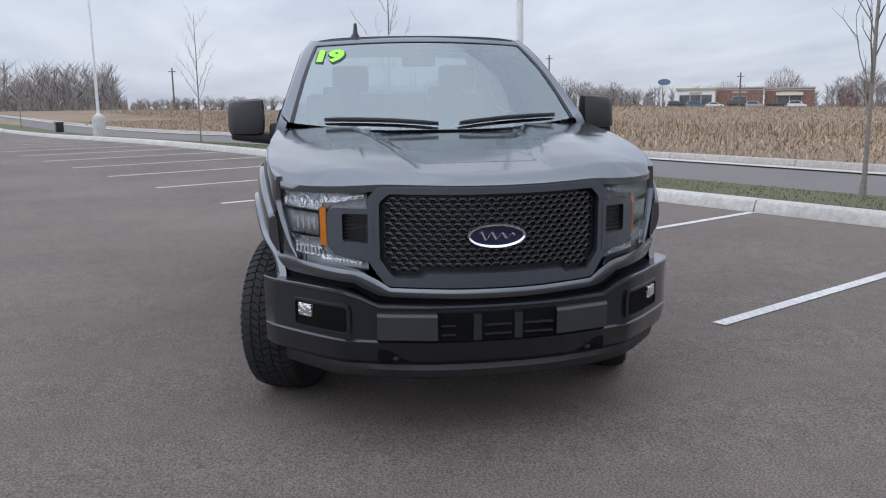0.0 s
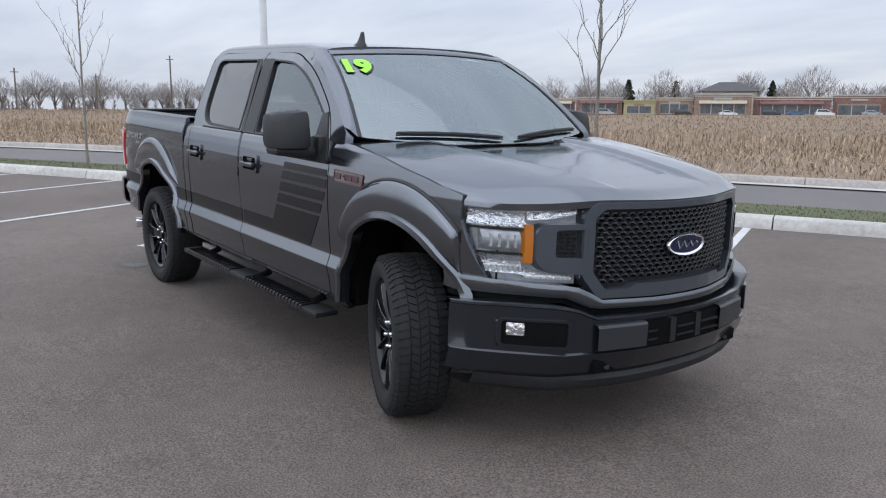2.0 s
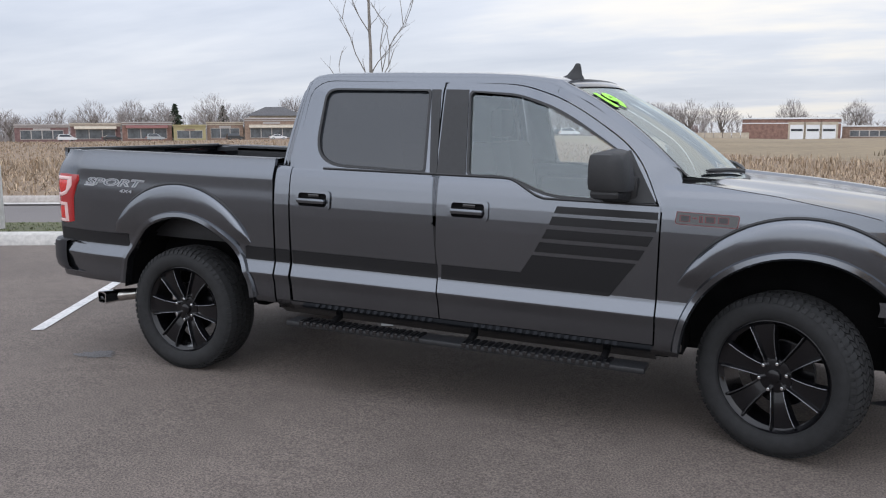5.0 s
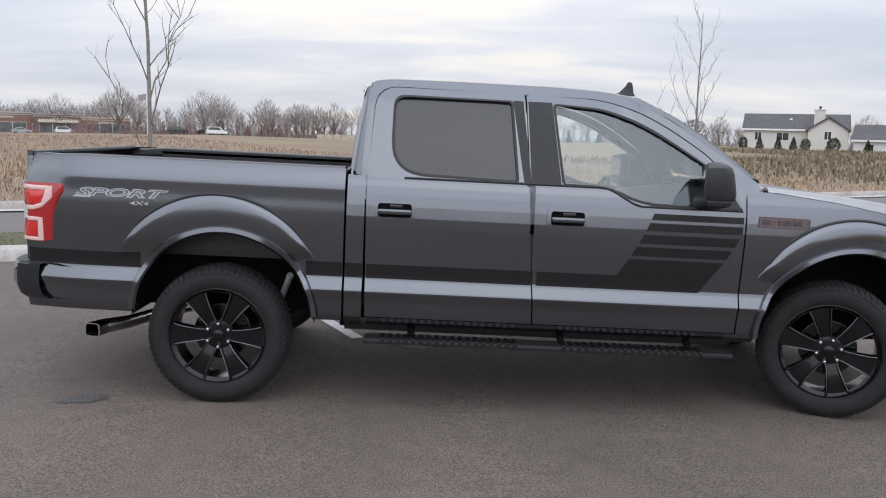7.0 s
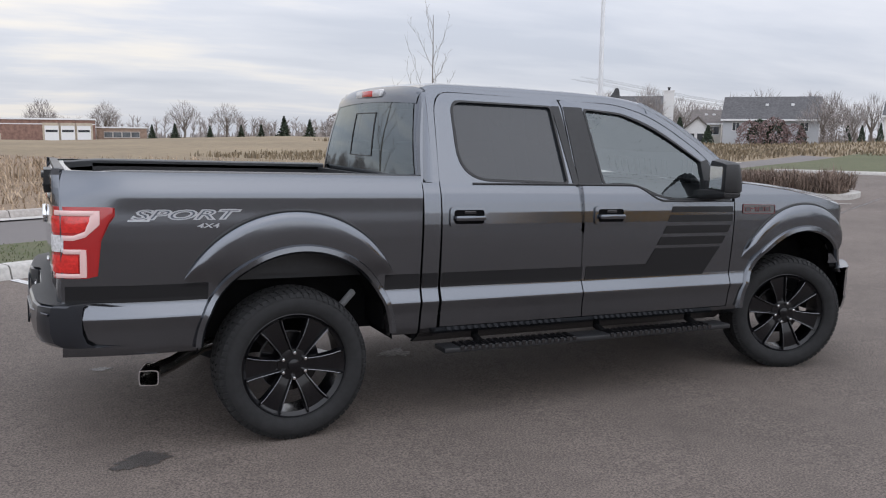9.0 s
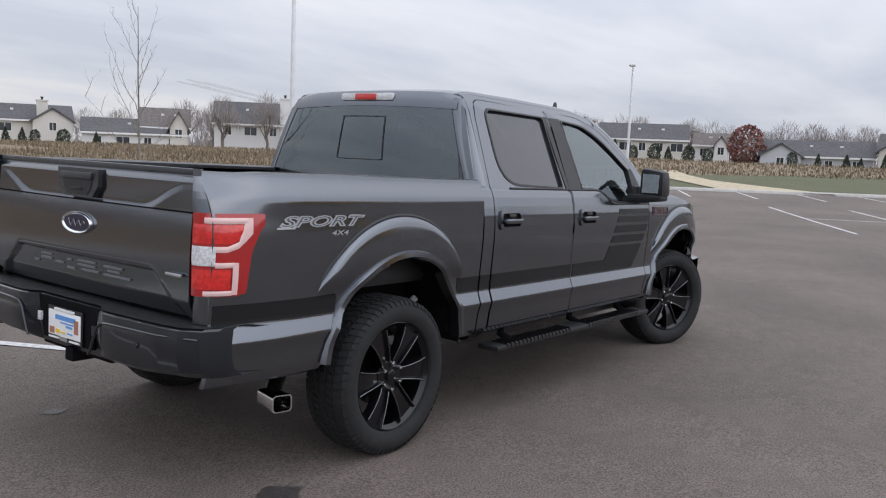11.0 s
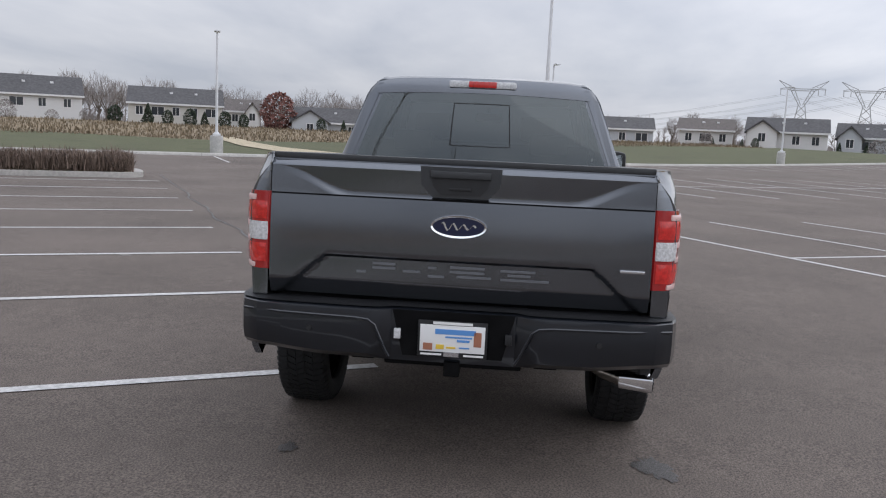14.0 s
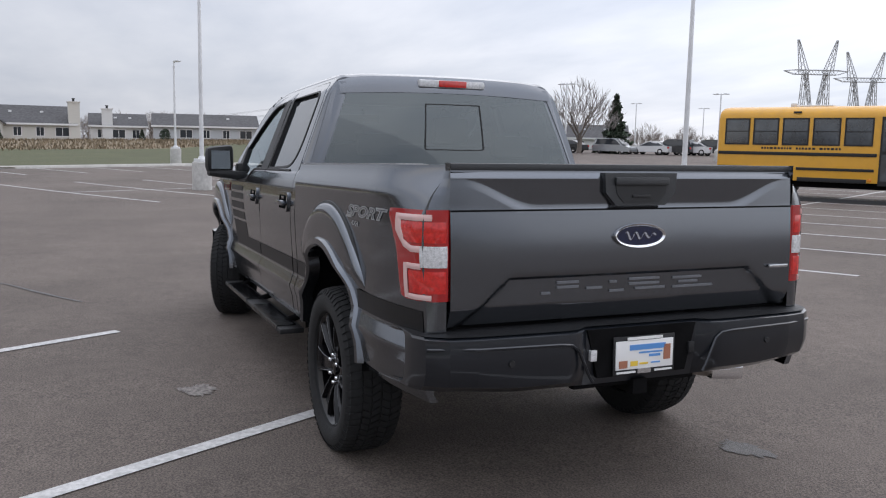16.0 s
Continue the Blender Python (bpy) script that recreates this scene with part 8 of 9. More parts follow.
shop(E15, 34.1, 29.6, BR - 4, 0.42, M_BRICK_C, "maroon brick shops with a pale cornice", M_AWNING, M_BEIGE)
shop(E25, 29.2, 26.3, BR, 0.56, M_BRICK, "red brick shop with a raised parapet", None)
shop(E25, 26.2, 23.4, BR - 2, 0.50, M_BRICK_C, "maroon brick shop with pale trim", M_BEIGE)
shop(E35, 23.2, 20.4, BR - 4, 0.34, M_BRICK, "red brick end shop with a low parapet", None, M_BEIGE)
# a hipped roof rising behind the taller shop
x, y = by_yaw(35.6, BR + 20, E15)
hip = thing("hipped_roof_building", "dark hipped-roof building behind the shops", "building", pose(x, y, 0, 0, 0, 35.6))
bm = bmesh.new()
add_box(bm, -8, 8, 0, 10, -2, top_z(BR + 20, 0.85))
part("wall", bm, M_BEIGE, hip, sharp=0)
bm = bmesh.new()
z0, z1 = top_z(BR + 20, 0.85), top_z(BR + 20, 1.45)
add_faces(bm, [(-9, -1, z0), (9, -1, z0), (9, 11, z0), (-9, 11, z0), (-3, 5, z1), (3, 5, z1)], [(0, 1, 5, 4), (1, 2, 5), (2, 3, 4, 5), (3, 0, 4), (3, 2, 1, 0)])
part("roof", bm, M_SHINGLE, hip, sharp=0)

shop(E0, 64.6, 62.2, 248, 0.50, M_FARWHITE, "white-clad showroom with tall plate glass", None, M_BEIGE, 0.85, 18, 3.4)
shop(E0, 62.1, 59.3, 250, 0.52, M_BRICK, "long red brick dealership wing with a pale cornice", None, M_PALETRIM, 0.3)
shop(E0, 59.2, 56.3, 252, 0.46, M_BRICK, "red brick dealership workshop with a flat roof", M_BEIGE, M_PALETRIM, 0.5)
x, y = by_yaw(65.4, 240, E0)
sign = thing("pylon_sign", "tall roadside sign with a plain blue oval", "sign", pose(x, y, land(x, y), 0, 0, 65))
h = top_z(240, 1.24) - land(x, y)
bm = bmesh.new()
add_box(bm, -0.9, -0.5, -0.2, 0.2, 0, h - 2)
add_box(bm, 0.5, 0.9, -0.2, 0.2, 0, h - 2)
part("pole", bm, M_POLE, sign, sharp=0)
bm = bmesh.new()
add_lathe(bm, [(0.0, -0.3), (1.0, -0.3), (1.0, 0.3), (0.0, 0.3)], 24, Matrix.Translation((0, 0, h - 1.0)) @ Matrix.Diagonal((1.7, 1, 0.85, 1)))
part("sign_panel", bm, M_CARBLUE, sign)

# fire station
r = 200
mid = -0.37
x, y = by_yaw(mid, r, E85)
fs = thing("fire_station", "brick fire station with three white garage doors", "building", pose(x, y, 0, 0, 0, mid))
w = r * radians(5.75)
foot, top = land(x, y) - 0.8, top_z(r, 0.50)
bm = bmesh.new()
add_box(bm, -w / 2, w / 2, 0, 18, foot, top)
part("wall", bm, M_BRICK, fs, sharp=0)
bm = bmesh.new()
add_box(bm, -w / 2 - 0.2, w / 2 + 0.2, -0.25, 18.2, top, top + 0.35)
add_box(bm, -w / 2, w / 2, -0.08, 0, top - 1.0, top - 0.8)
part("cornice", bm, M_FARWHITE, fs, sharp=0)
for k in range(3):
    a = radians(-0.35 - 0.92 * k - mid - 0.0) * -r
    bm = bmesh.new()
    z0 = top_z(r, -0.80)
    add_box(bm, a, a + 2.75, -0.10, 0.05, z0, z0 + 3.3)
    d = part("garage_door", bm, M_FARWHITE, fs, sharp=0)
    bm = bmesh.new()
    for x0, x1, h0, h1 in ((a - 0.40, a, 0.0, 3.9), (a + 2.75, a + 3.15, 0.0, 3.9), (a, a + 2.75, 3.3, 3.9)):
        add_box(bm, x0, x1, -0.14, 0.05, z0 + h0, z0 + h1)
    part("door_surround", bm, M_BEIGE, fs, sharp=0)
    bm = bmesh.new()
    add_box(bm, a + 0.2, a + 2.55, -0.13, -0.10, z0 + 1.9, z0 + 2.4)
    part("window", bm, M_DARKGLASS, d, sharp=0)
x, y = by_yaw(-4.8, r + 3, E85)
wing_b = thing("station_wing", "low brick wing beside the fire station", "building", pose(x, y, 0, 0, 0, -4.8))
bm = bmesh.new()
add_box(bm, -5.3, 5.3, 0, 12, foot, top_z(r, 0.02))
part("wall", bm, M_BRICK_B, wing_b, sharp=0)
bm = bmesh.new()
add_box(bm, -5.5, 5.5, -0.2, 12.2, top_z(r, 0.02), top_z(r, 0.10))
part("cornice", bm, M_FARWHITE, wing_b, sharp=0)
frontage(wing_b, -3.8, 3.8, top_z(r, -0.6), top_z(r, -0.2), 1.9)
# pale low wall along the town road
bm = bmesh.new()
for k in range(9):
    a = by_yaw(8.6 - 0.55 * k, 196, (3.2, -4.8))
    b = by_yaw(8.1 - 0.55 * k, 196, (3.2, -4.8))
    z = top_z(196, -0.72)
    add_prism(bm, [(a[0], a[1], z - 1), (b[0], b[1], z - 1), (b[0], b[1], z + 1.3), (a[0], a[1], z + 1.3)], (0, 0.3, 0))
whole("garden_wall", bm, M_BEIGE, "low beige panel wall along the town road", "wall", sharp=0)

# flag and its pole
x, y = by_yaw(19.55, 205, E35)
fl = thing("flagpole", "tall white flagpole with a flag hanging", "flagpole", pose(x, y, land(x, y), 0, 0, 19.55))
h = top_z(205, 2.08) - land(x, y)
bm = bmesh.new()
add_post(bm, [(0, 0.10), (h, 0.06)], 8)
part("pole", bm, M_POLE, fl)
bm = bmesh.new()
add_grid(bm, [[Vector((-0.1 - 0.22 * i, 0.18 * math.sin(i * 1.1 + j * 0.3), h - 0.25 - 0.28 * j - 0.06 * i)) for i in range(9)] for j in range(6)])
part("flag", bm, M_FLAG, fl, "faded dark and pale striped flag")


# ---- utility poles ----
def utility_pole(yaw, r, el, eye):
    x, y = by_yaw(yaw, r, eye)
    z = land(x, y) - 0.3
    h = top_z(r, el) - z
    ob = thing("utility_pole", "weathered wooden utility pole with a crossarm", "utility pole", pose(x, y, z, 0, 0, yaw), "utility poles")
    bm = bmesh.new()
    add_post(bm, [(0, 0.17), (h, 0.11)], 8)
    part("pole", bm, M_WOODPOLE, ob)
    bm = bmesh.new()
    add_box(bm, -0.6, 0.6, -0.06, 0.06, h - 0.7, h - 0.58)
    part("crossarm", bm, M_WOODPOLE, ob)


for q in ((97.7, 150, 2.31, E0), (85.55, 150, 2.05, E15), (81.15, 150, 1.95, E15), (76.6, 170, 1.7, E15), (71.7, 150, 2.9, E25), (59.0, 150, 1.5, E35)):
    utility_pole(*q)


# ---- transmission towers ----
def pylon(yaw, r, el, eye, group):
    x, y = by_yaw(yaw, r, eye)
    z = land(x, y) - 1
    h = top_z(r, el) - z
    ob = thing("transmission_tower", "grey steel lattice transmission tower with raised arms", "pylon", pose(x, y, z, 0, 0, yaw), group)

    def strut(bm, a, b, q=0.14):
        add_tube(bm, [a, b], q, 4)
    bm = bmesh.new()
    waist = h * 0.66
    for sx in (-1, 1):
        for sy in (-1, 1):
            strut(bm, (sx * 3.4, sy * 3.4, 0), (sx * 1.0, sy * 1.0, waist), 0.16)
    for k in range(6):
        t0, t1 = k / 6, (k + 1) / 6
        q0, q1 = 3.4 - 2.4 * t0, 3.4 - 2.4 * t1
        for sx, sy, tx, ty in ((-1, -1, 1, -1), (1, -1, 1, 1), (1, 1, -1, 1), (-1, 1, -1, -1)):
            strut(bm, (sx * q0, sy * q0, waist * t0), (tx * q1, ty * q1, waist * t1), 0.08)
            strut(bm, (tx * q0, ty * q0, waist * t0), (sx * q1, sy * q1, waist * t1), 0.08)
    part("tower_body", bm, M_STEEL, ob, sharp=0)
    for s in (-1, 1):
        bm = bmesh.new()
        for sy in (-0.7, 0.7):
            strut(bm, (s * 0.9, sy, waist), (s * 3.9, sy, h * 0.89), 0.15)
            strut(bm, (s * 0.3, sy, waist), (s * 2.6, sy, h * 0.89), 0.12)
        for k in range(5):
            t0, t1 = k / 5, (k + 1) / 5
            strut(bm, (s * (0.9 + 3.0 * t0), -0.7, waist + (h * 0.89 - waist) * t0), (s * (0.3 + 2.3 * t1), 0.7, waist + (h * 0.89 - waist) * t1), 0.08)
        part("fork_leg", bm, M_STEEL, ob, sharp=0)
        bm = bmesh.new()
        strut(bm, (s * 2.6, 0.4, h * 0.90), (s * 7.4, 0, h), 0.14)
        strut(bm, (s * 3.9, -0.4, h * 0.86), (s * 7.4, 0, h), 0.12)
        strut(bm, (s * 3.6, 0, h * 0.885), (s * 6.8, 0, h * 0.875), 0.12)
        strut(bm, (s * 3.9, 0, h * 0.91), (s * 6.8, 0, h * 0.885), 0.10)
        part("raised_arm", bm, M_STEEL, ob, sharp=0)
        bm = bmesh.new()
        for q in (6.6, 4.6):
            add_post(bm, [(h * 0.80, 0.1), (h * 0.872, 0.1)], 6, s * q)
        part("insulator", bm, M_STEEL, ob)
    bm = bmesh.new()
    for sy in (-0.6, 0.6):
        strut(bm, (-4.0, sy, h * 0.885), (4.0, sy, h * 0.885), 0.13)
        strut(bm, (-3.6, sy, h * 0.86), (3.6, sy, h * 0.86), 0.11)
    part("bridge_beam", bm, M_STEEL, ob, sharp=0)
    return Vector((x, y, z + h * 0.80)), radians(yaw)


TOWERS = [pylon(-108.35, 295, 4.15, E145, "transmission towers"), pylon(-112.0, 285, 4.1, E145, "transmission towers")]
for c, yaw in TOWERS:
    for off in (-6.6, -4.6, 4.6, 6.6):
        a = c + Vector((math.cos(yaw), math.sin(yaw), 0)) * off
        bm = bmesh.new()
        pts = [a + Vector((0.35, -0.94, 0)) * 33 * k - Vector((0, 0, 18 * (1 - (abs(abs(k) - 5) / 5) ** 2))) for k in range(-10, 11)]
        add_tube(bm, pts, 0.045, 3, False)
        whole("power_line", bm, M_STEEL, "thin high-voltage wire strung between towers", "cable", "power lines", sharp=0)


def horned_tower(yaw, r, beam_el, tip_el, eye):
    """A portal tower: two lattice legs, a long beam and two tall tapering horns."""
    x, y = by_yaw(yaw, r, eye)
    z = land(x, y) - 1
    b, h = top_z(r, beam_el) - z, top_z(r, tip_el) - z
    ob = thing("transmission_tower", "tall grey lattice tower with two leaning horns", "pylon", pose(x, y, z, 0, 0, yaw + 25), "transmission towers")

    def lattice(name, lo, hi, w0, w1, k):
        bm = bmesh.new()
        lo, hi = Vector(lo), Vector(hi)
        corners = ((-1, -1), (1, -1), (1, 1), (-1, 1))

        def at(i, t):
            w = (w0 + (w1 - w0) * t) / 2
            return lo.lerp(hi, t) + Vector((corners[i % 4][0] * w, corners[i % 4][1] * w, 0))
        for i in range(4):
            add_tube(bm, [at(i, 0), at(i, 1)], 0.13, 4)
            for j in range(k):
                add_tube(bm, [at(i + (j % 2), j / k), at(i + 1 - (j % 2), (j + 1) / k)], 0.07, 3)
        part(name, bm, M_STEEL, ob, sharp=0)
    for s in (-1, 1):
        lattice("tower_leg", (s * 4.6, 0, 0), (s * 3.6, 0, b), 1.8, 1.2, 9)
        lattice("brace", (s * 0.6, 0, b * 0.45), (s * 3.2, 0, b), 0.8, 0.9, 6)
        lattice("horn", (s * 3.9, 0, b), (s * 6.4, 0, h), 2.4, 0.4, 8)
    bm = bmesh.new()
    for yy in (-0.9, 0.9):
        for zz in (b - 0.7, b + 0.7):
            add_tube(bm, [(-10.5, yy * 0.3, b + 0.4), (-7, yy, zz), (7, yy, zz), (10.5, yy * 0.3, b + 0.4)], 0.13, 4)
    for k in range(14):
        add_tube(bm, [(-7 + k, -0.9, b - 0.7), (-6 + k, -0.9, b + 0.7)], 0.07, 3)
        add_tube(bm, [(-7 + k, 0.9, b + 0.7), (-6 + k, 0.9, b - 0.7)], 0.07, 3)
    part("bridge_beam", bm, M_STEEL, ob, sharp=0)


horned_tower(-136.5, 300, 4.75, 6.7, E16)
horned_tower(-139.2, 330, 4.25, 5.9, E16)

# ---- hydrant and a small box by the kerb ----
p = on_land(-21.4, 7.9, 0.03)
hyd = thing("fire_hydrant", "short red cast-iron fire hydrant on the grass verge", "hydrant", pose(p.x, p.y, p.z, 0, 0, 30))
bm = bmesh.new()
add_post(bm, [(-0.05, 0.15), (0.04, 0.15), (0.05, 0.09), (0.48, 0.09), (0.50, 0.13), (0.54, 0.13), (0.56, 0.11), (0.65, 0.06), (0.70, 0.025)], 14)
part("barrel", bm, M_REDPAINT, hyd)
for a in (0, 90, 180):
    bm = bmesh.new()
    add_post(bm, [(0.07, 0.055), (0.15, 0.055), (0.16, 0.045)], 10)
    nz = part("nozzle_cap", bm, M_REDPAINT, hyd)
    nz.matrix_basis = pose(0, 0, 0.40, 90, 0, a)
x, y = by_yaw(104.6, 52, E0)
bm = bmesh.new()
add_box(bm, -0.3, 0.3, -0.2, 0.2, 0, 0.5, 0.03)
add_box(bm, -0.34, 0.34, -0.24, 0.24, 0.5, 0.56, 0.02)
box = whole("utility_box", bm, M_BLACK, "small dark utility box near the kerb", "box")
box.matrix_basis = pose(x, y, land(x, y) + 0.04, 0, 0, 20)


# ---- parked cars ----
def car_meshes(mat, suv):
    out = []
    L, H, W = (4.6, 1.72, 0.92) if suv else (4.7, 1.45, 0.90)
    belt = 1.0 if suv else 0.92
    low = [(-L / 2, 0.45), (-L / 2 + 0.05, 0.30), (L / 2 - 0.1, 0.28), (L / 2, 0.5), (L / 2 - 0.06, 0.74), (1.15, belt), (-1.9 if suv else -1.55, belt + 0.03), (-L / 2 + 0.03, belt - 0.02)]
    bm = bmesh.new()
    rows = []
    for y, k in ((-W, 0.90), (-W, 1.0), (-W * 0.6, 1.02), (0, 1.03), (W * 0.6, 1.02), (W, 1.0), (W, 0.9)):
        rows.append([Vector((x * (1.0 if abs(y) < W * 0.9 else 0.985), y * (1 if k > 0.95 else 1.0), 0.3 + (z - 0.3) * (k if z > 0.6 else 1))) for x, z in low])
    vs = add_grid(bm, [rows[1], rows[2], rows[3], rows[4], rows[5]], closed=True)
    bm.faces.new(vs[0])
    bm.faces.new(list(reversed(vs[-1])))
    out.append(("body", made(bm, "body", mat, 40)))
    roof = [(-2.15, belt), (-1.95, H - 0.05), (0.1, H), (0.55, H - 0.08), (1.35, belt - 0.05)] if suv else [(-1.9, belt), (-1.05, H - 0.05), (-0.2, H), (0.25, H - 0.05), (1.25, belt - 0.05)]
    bm = bmesh.new()
    a = [[Vector((x, y * (1.0 if z < belt + 0.02 else 0.80), z)) for x, z in roof] for y in (-W * 0.95, -W * 0.3, W * 0.3, W * 0.95)]
    vs = add_grid(bm, a)
    bm.faces.new(vs[0])
    bm.faces.new(list(reversed(vs[-1])))
    out.append(("cabin", made(bm, "cabin", mat, 30)))
    mid = sum(x for x, z in roof) / len(roof)
    for s in (-1, 1):
        bm = bmesh.new()
        q = [Vector((mid + (x - mid) * 0.88, s * (W * 0.95 * (1.0 if z < belt + 0.02 else 0.82) + 0.012), z + (0.05 if z < belt + 0.02 else -0.07))) for x, z in roof]
        add_prism(bm, q, (0, -0.02 * s, 0))
        out.append(("side_window", made(bm, "side_window", M_DARKGLASS, 0)))
    for x0, z0, x1, z1 in ((roof[-1][0], roof[-1][1], roof[-2][0], roof[-2][1]), (roof[0][0], roof[0][1], roof[1][0], roof[1][1])):
        bm = bmesh.new()
        g = 0.02 if x0 > 0 else -0.02
        add_prism(bm, [(x0 + g, -0.72, z0 + 0.08), (x0 + g, 0.72, z0 + 0.08), (x1 + g * 2, 0.62, z1 - 0.02), (x1 + g * 2, -0.62, z1 - 0.02)], (g, 0, 0.015))
        out.append(("windscreen", made(bm, "windscreen", M_DARKGLASS, 0)))
    for s in (-1, 1):
        bm = bmesh.new()
        add_box(bm, L / 2 - 0.14, L / 2 - 0.01, s * 0.78 - 0.16, s * 0.78 + 0.13, 0.60, 0.74, 0.02)
        out.append(("headlamp", made(bm, "headlamp", M_SILVER, 0)))
        bm = bmesh.new()
        add_box(bm, -L / 2 - 0.01, -L / 2 + 0.12, s * 0.78 - 0.14, s * 0.78 + 0.13, 0.68, 0.86, 0.02)
        out.append(("tail_lamp", made(bm, "tail_lamp", M_REDLENS, 0)))
    return out


bm = bmesh.new()
add_lathe(bm, [(0.19, -0.11), (0.30, -0.11), (0.34, -0.07), (0.34, 0.07), (0.30, 0.11), (0.19, 0.11)], 18, close=True)
CAR_TYRE = made(bm, "tyre", M_RUBBER)
bm = bmesh.new()
add_lathe(bm, [(0.0, -0.10), (0.20, -0.09), (0.20, 0.09), (0.0, 0.10)], 14)
CAR_RIM = made(bm, "rim", M_SILVER)
CARS = {}


def parked_car(x, y, turn, mat, suv, label, scale=1.0, lift=0.0):
    key = (mat.name, suv)
    if key not in CARS:
        CARS[key] = car_meshes(mat, suv)
    ob = thing("parked_car", label, "car", pose(x, y, land(x, y) + lift, 0, 0, turn) @ Matrix.Scale(scale, 4), "parked cars")
    for name, me in CARS[key]:
        new(name, me).parent = ob
    for wx in (-1.4, 1.4):
        for wy in (-0.80, 0.80):
            wh = new("tyre", CAR_TYRE)
            wh.parent = ob
            wh.matrix_basis = pose(wx, wy, 0.34)
            new("rim", CAR_RIM).parent = wh


CAR_NAMES = {"silver_car_paint": "silver", "white_car_paint": "white", "dark_car_paint": "black", "blue_car_paint": "dark blue"}
for yaw, mat, suv in ((-124.4, M_CARSILVER, True), (-126.8, M_CARWHITE, False), (-128.2, M_CARDARK, True), (-129.4, M_CARWHITE, False), (-130.5, M_CARDARK, True), (-121.2, M_CARDARK, False)):
    x, y = by_yaw(yaw, 94, E16)
    parked_car(x, y, TURN + (0 if mat is not M_CARSILVER else 180), mat, suv, CAR_NAMES[mat.name] + (" sport-utility car" if suv else " sedan") + " parked across the lot")
for yaw, r, eye, mat, suv in ((14.0, 190, E7, M_CARWHITE, True), (16.4, 192, E7, M_CARDARK, True), (15.95, 196, E35, M_CARDARK, False), (48.6, 236, E15, M_CARWHITE, True), (46.0, 236, E15, M_CARDARK, False), (43.4, 236, E15, M_CARSILVER, True),
                              (38.4, 234, E15, M_CARDARK, True), (35.6, 234, E15, M_CARWHITE, False), (33.0, 234, E15, M_CARDARK, True), (31.6, 234, E15, M_CARBLUE, False), (29.9, 234, E15, M_CARWHITE, True),
                              (27.0, 234, E25, M_CARSILVER, False), (24.6, 234, E25, M_CARWHITE, True), (64.6, 232, E0, M_CARDARK, True), (63.4, 232, E0, M_CARBLUE, True), (62.2, 232, E0, M_CARWHITE, False),
                              (60.9, 232, E0, M_CARDARK, True), (59.8, 232, E0, M_CARSILVER, True), (58.6, 232, E0, M_CARDARK, False), (57.3, 232, E0, M_CARWHITE, True)):
    x, y = by_yaw(yaw, r, eye)
    parked_car(x, y, yaw + 10, mat, suv, CAR_NAMES[mat.name] + (" sport-utility car" if suv else " sedan") + " parked far across the field", 1.0, max(0.0, top_z(r, -0.72) - land(x, y)))

# ---- school bus ----
x, y = place(8.1, -25.9)
bus = thing("school_bus", "short yellow school bus with black rub rails", "bus", pose(x, y, land(x, y), 0, 0, TURN + 180))
BW, BL = 2.25, 6.25
half = [(0.0, 0.62), (0.0, 2.72), (0.03, 2.86), (0.12, 2.98), (0.32, 3.07), (0.70, 3.12), (1.125, 3.135)]
ring = half + [(BW - a, b) for a, b in reversed(half[:-1])]
bm = bmesh.new()
vs = add_grid(bm, [[Vector((xx, 1.125 + (a - 1.125) * k, 0.62 + (b - 0.62) * (0.5 + 0.5 * k))) for a, b in ring] for xx, k in ((0.0, 0.95), (0.05, 0.985), (0.14, 1.0), (BL - 0.1, 1.0), (BL, 0.97))], closed=True)
bm.faces.new(vs[0])
bm.faces.new(list(reversed(vs[-1])))
part("body", bm, M_BUS, bus, sharp=40)
bm = bmesh.new()
hood = [(BL, 0.62), (BL, 1.75), (BL + 0.3, 1.62), (BL + 1.25, 1.42), (BL + 1.4, 1.25), (BL + 1.4, 0.62)]
add_prism(bm, [(a, 0.22, b) for a, b in hood], (0, BW - 0.44, 0))
bmesh.ops.bevel(bm, geom=list(bm.edges), offset=0.07, segments=2, affect="EDGES")
part("hood", bm, M_BUS, bus)
bm = bmesh.new()
add_box(bm, BL - 0.01, BL + 0.03, 0.3, BW - 0.3, 1.85, 2.7, 0.01)
part("windscreen", bm, M_DARKGLASS, bus)
for z0, z1, x0, x1 in ((1.46, 1.57, 0.04, 5.2), (0.98, 1.07, 2.75, 5.15), (0.60, 0.74, 2.8, 4.95), (0.98, 1.07, 0.05, 1.2)):
    bm = bmesh.new()
    add_box(bm, x0, x1, -0.028, 0.01, z0, z1, 0.012)
    part("rub_rail", bm, M_BLACK, bus, "black steel rub rail")
    bm = bmesh.new()
    add_box(bm, x0, x1, BW - 0.01, BW + 0.028, z0, z1, 0.012)
    part("rub_rail", bm, M_BLACK, bus)
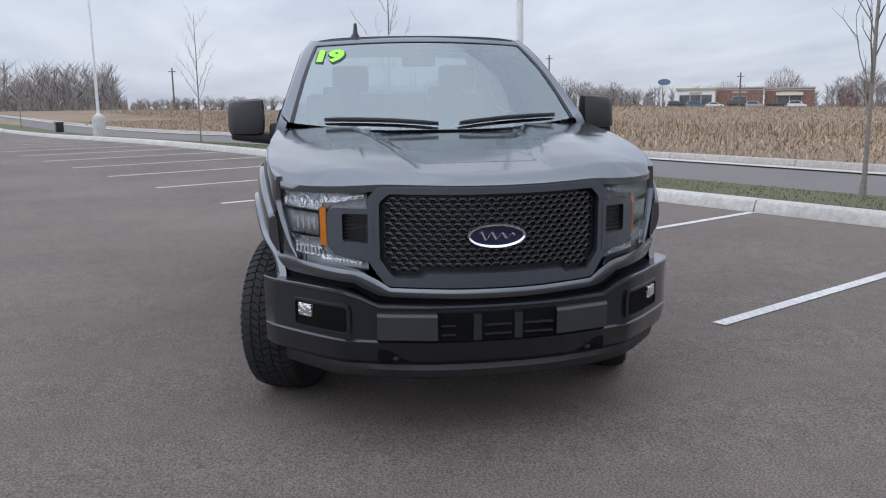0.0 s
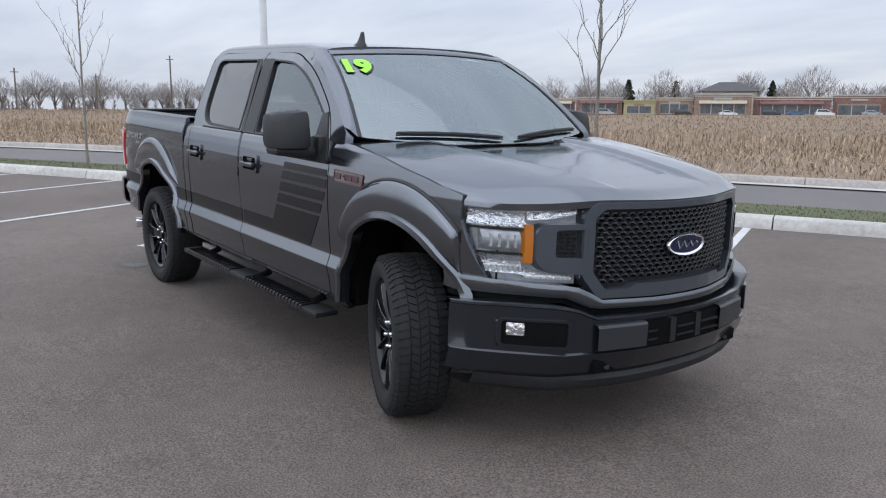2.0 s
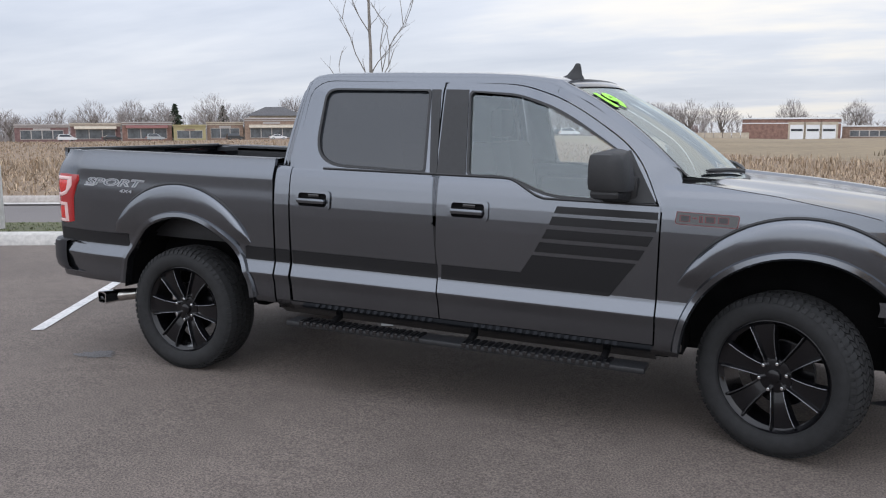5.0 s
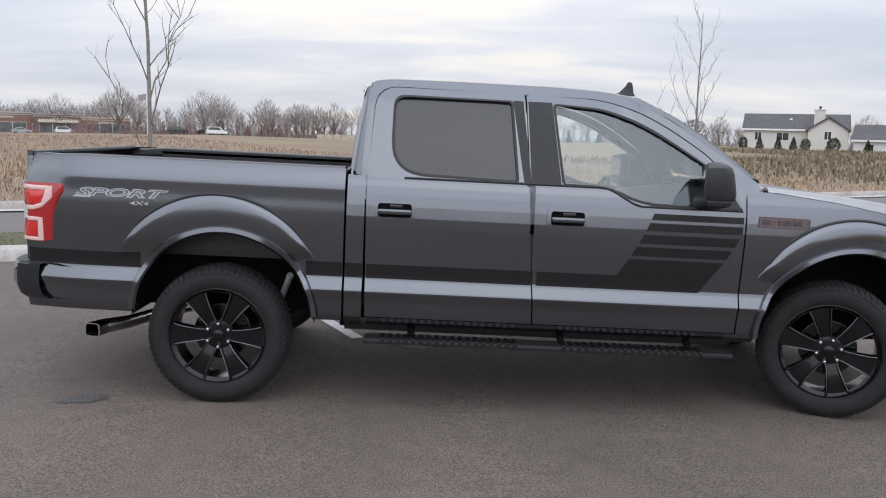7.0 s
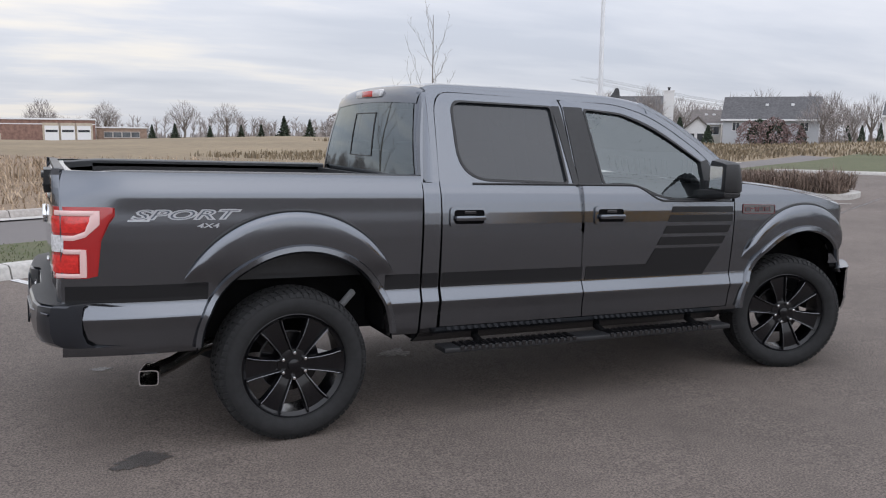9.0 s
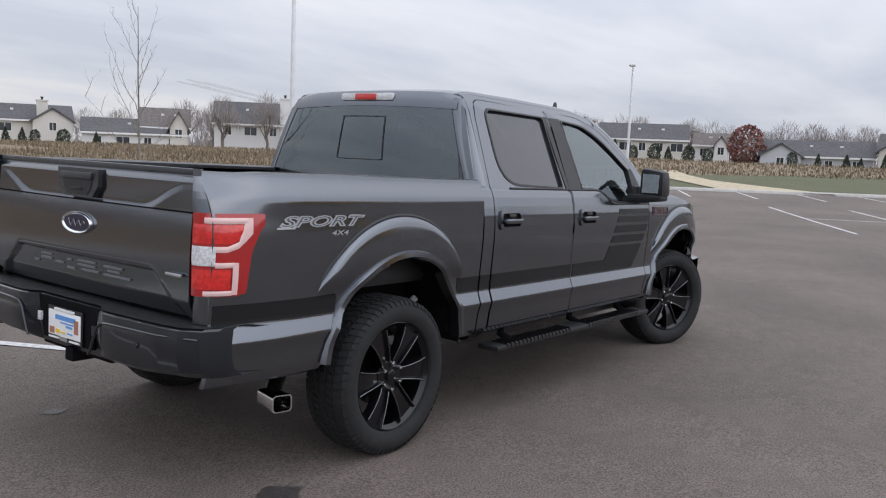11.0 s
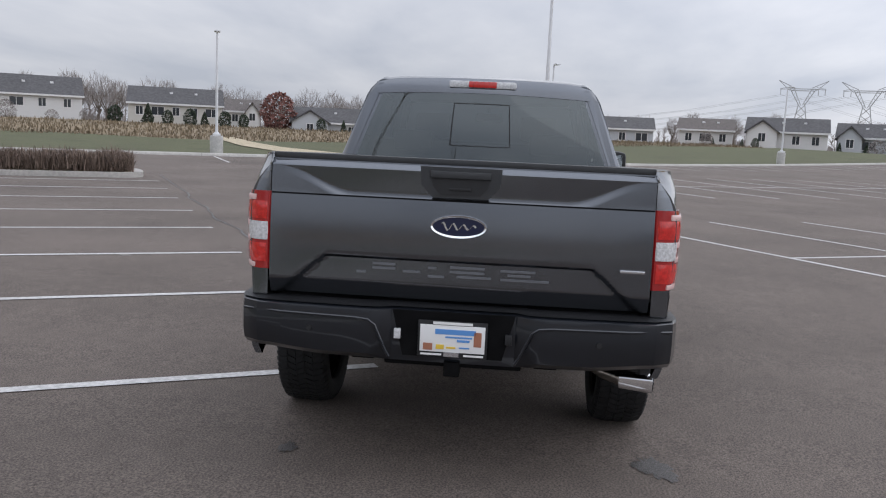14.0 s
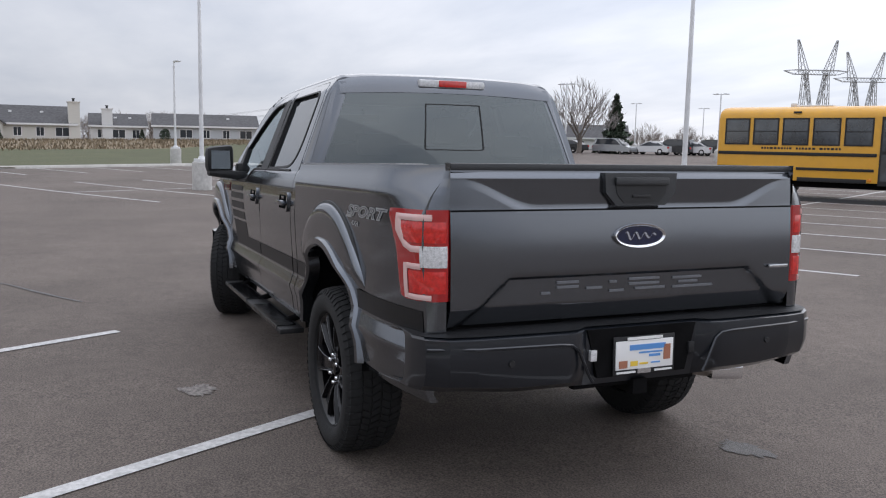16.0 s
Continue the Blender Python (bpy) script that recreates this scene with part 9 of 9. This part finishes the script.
for k in range(5):
    a = 0.26 + 0.985 * k
    for side in (0, 1):
        yy, s = (0.0, -1) if side == 0 else (BW, 1)
        bm = bmesh.new()
        for q in ((a, a + 0.86, 1.80, 1.85), (a, a + 0.86, 2.66, 2.71), (a, a + 0.045, 1.85, 2.66), (a + 0.815, a + 0.86, 1.85, 2.66)):
            add_box(bm, q[0], q[1], yy, yy + s * 0.022, q[2], q[3])
        wd = part("window", bm, M_BLACK, bus, "black-framed side window", sharp=0)
        bm = bmesh.new()
        add_box(bm, a + 0.04, a + 0.82, yy, yy + s * 0.009, 1.84, 2.67)
        part("pane", bm, M_BUSGLASS, wd, sharp=0)
        bm = bmesh.new()
        add_box(bm, a + 0.04, a + 0.82, yy, yy + s * 0.016, 2.245, 2.275)
        part("sash_bar", bm, M_BLACK, wd, sharp=0)
# entrance door
bm = bmesh.new()
add_box(bm, 5.28, 6.12, -0.02, 0.02, 0.55, 2.74)
door = part("door", bm, M_BLACK, bus, "black folding entrance door", sharp=0)
for a in (5.34, 5.73):
    for z0, z1 in ((0.70, 1.55), (1.65, 2.62)):
        bm = bmesh.new()
        add_box(bm, a, a + 0.33, -0.03, 0.0, z0, z1)
        part("pane", bm, M_BUSGLASS, door, sharp=0)
# unreadable name on the side, as bars
bm = bmesh.new()
rnd = random.Random(8)
a = 1.55
while a < 4.1:
    w = rnd.uniform(0.05, 0.11)
    if rnd.random() > 0.14:
        add_box(bm, a, a + w, -0.006, 0.0, 1.66, 1.73)
    a += w + 0.035
part("name_bars", bm, M_BLACK, bus, sharp=0)
bm = bmesh.new()
add_box(bm, 2.55, 2.82, -0.006, 0.0, 2.86, 2.93)
part("number_bar", bm, M_BLACK, bus, sharp=0)
bm = bmesh.new()
add_box(bm, 4.98, 5.10, -0.02, 0.0, 0.66, 0.76, 0.01)
part("side_marker", bm, M_AMBER, bus)
for wx, wy in ((1.85, 0.16), (1.85, BW - 0.16), (BL + 0.55, 0.2), (BL + 0.55, BW - 0.2)):
    wh = new("tyre", CAR_TYRE)
    wh.parent = bus
    wh.matrix_basis = pose(wx, wy, 0.42) @ Matrix.Scale(1.24, 4)
    new("rim", CAR_RIM).parent = wh
bm = bmesh.new()
add_box(bm, 0.2, BL + 1.0, 0.35, BW - 0.35, 0.4, 0.63)
part("chassis", bm, M_DARK, bus)
bm = bmesh.new()
add_box(bm, -0.12, 0.0, 0.1, BW - 0.1, 0.48, 0.72, 0.02)
part("rear_bumper", bm, M_BLACK, bus)
for yy in (0.35, BW - 0.35):
    bm = bmesh.new()
    add_lathe(bm, [(0.0, -0.03), (0.10, -0.03), (0.10, 0.03), (0.0, 0.03)], 14, pose(-0.0, yy, 2.78, 0, 0, 90))
    part("warning_lamp", bm, M_REDLENS, bus)
bm = bmesh.new()
add_box(bm, 2.2, 2.42, 0.75, 1.05, 3.10, 3.24, 0.03)
add_box(bm, 2.5, 3.6, 0.7, 1.5, 3.11, 3.17, 0.03)
part("roof_hatch", bm, M_TRIM, bus)
bm = bmesh.new()
pts = [on_land(8.6 - 0.9 * k, -24.9, 0.0) for k in range(12)]
add_grid(bm, [[p + Vector((N.x * q, N.y * q, h)) for p in pts] for q, h in ((-0.12, -0.02), (-0.09, 0.12), (0.09, 0.12), (0.12, -0.02))])
whole("rubber_kerb_strip", bm, M_BLACK, "low black kerb strip on the lot before the bus", "kerb strip")
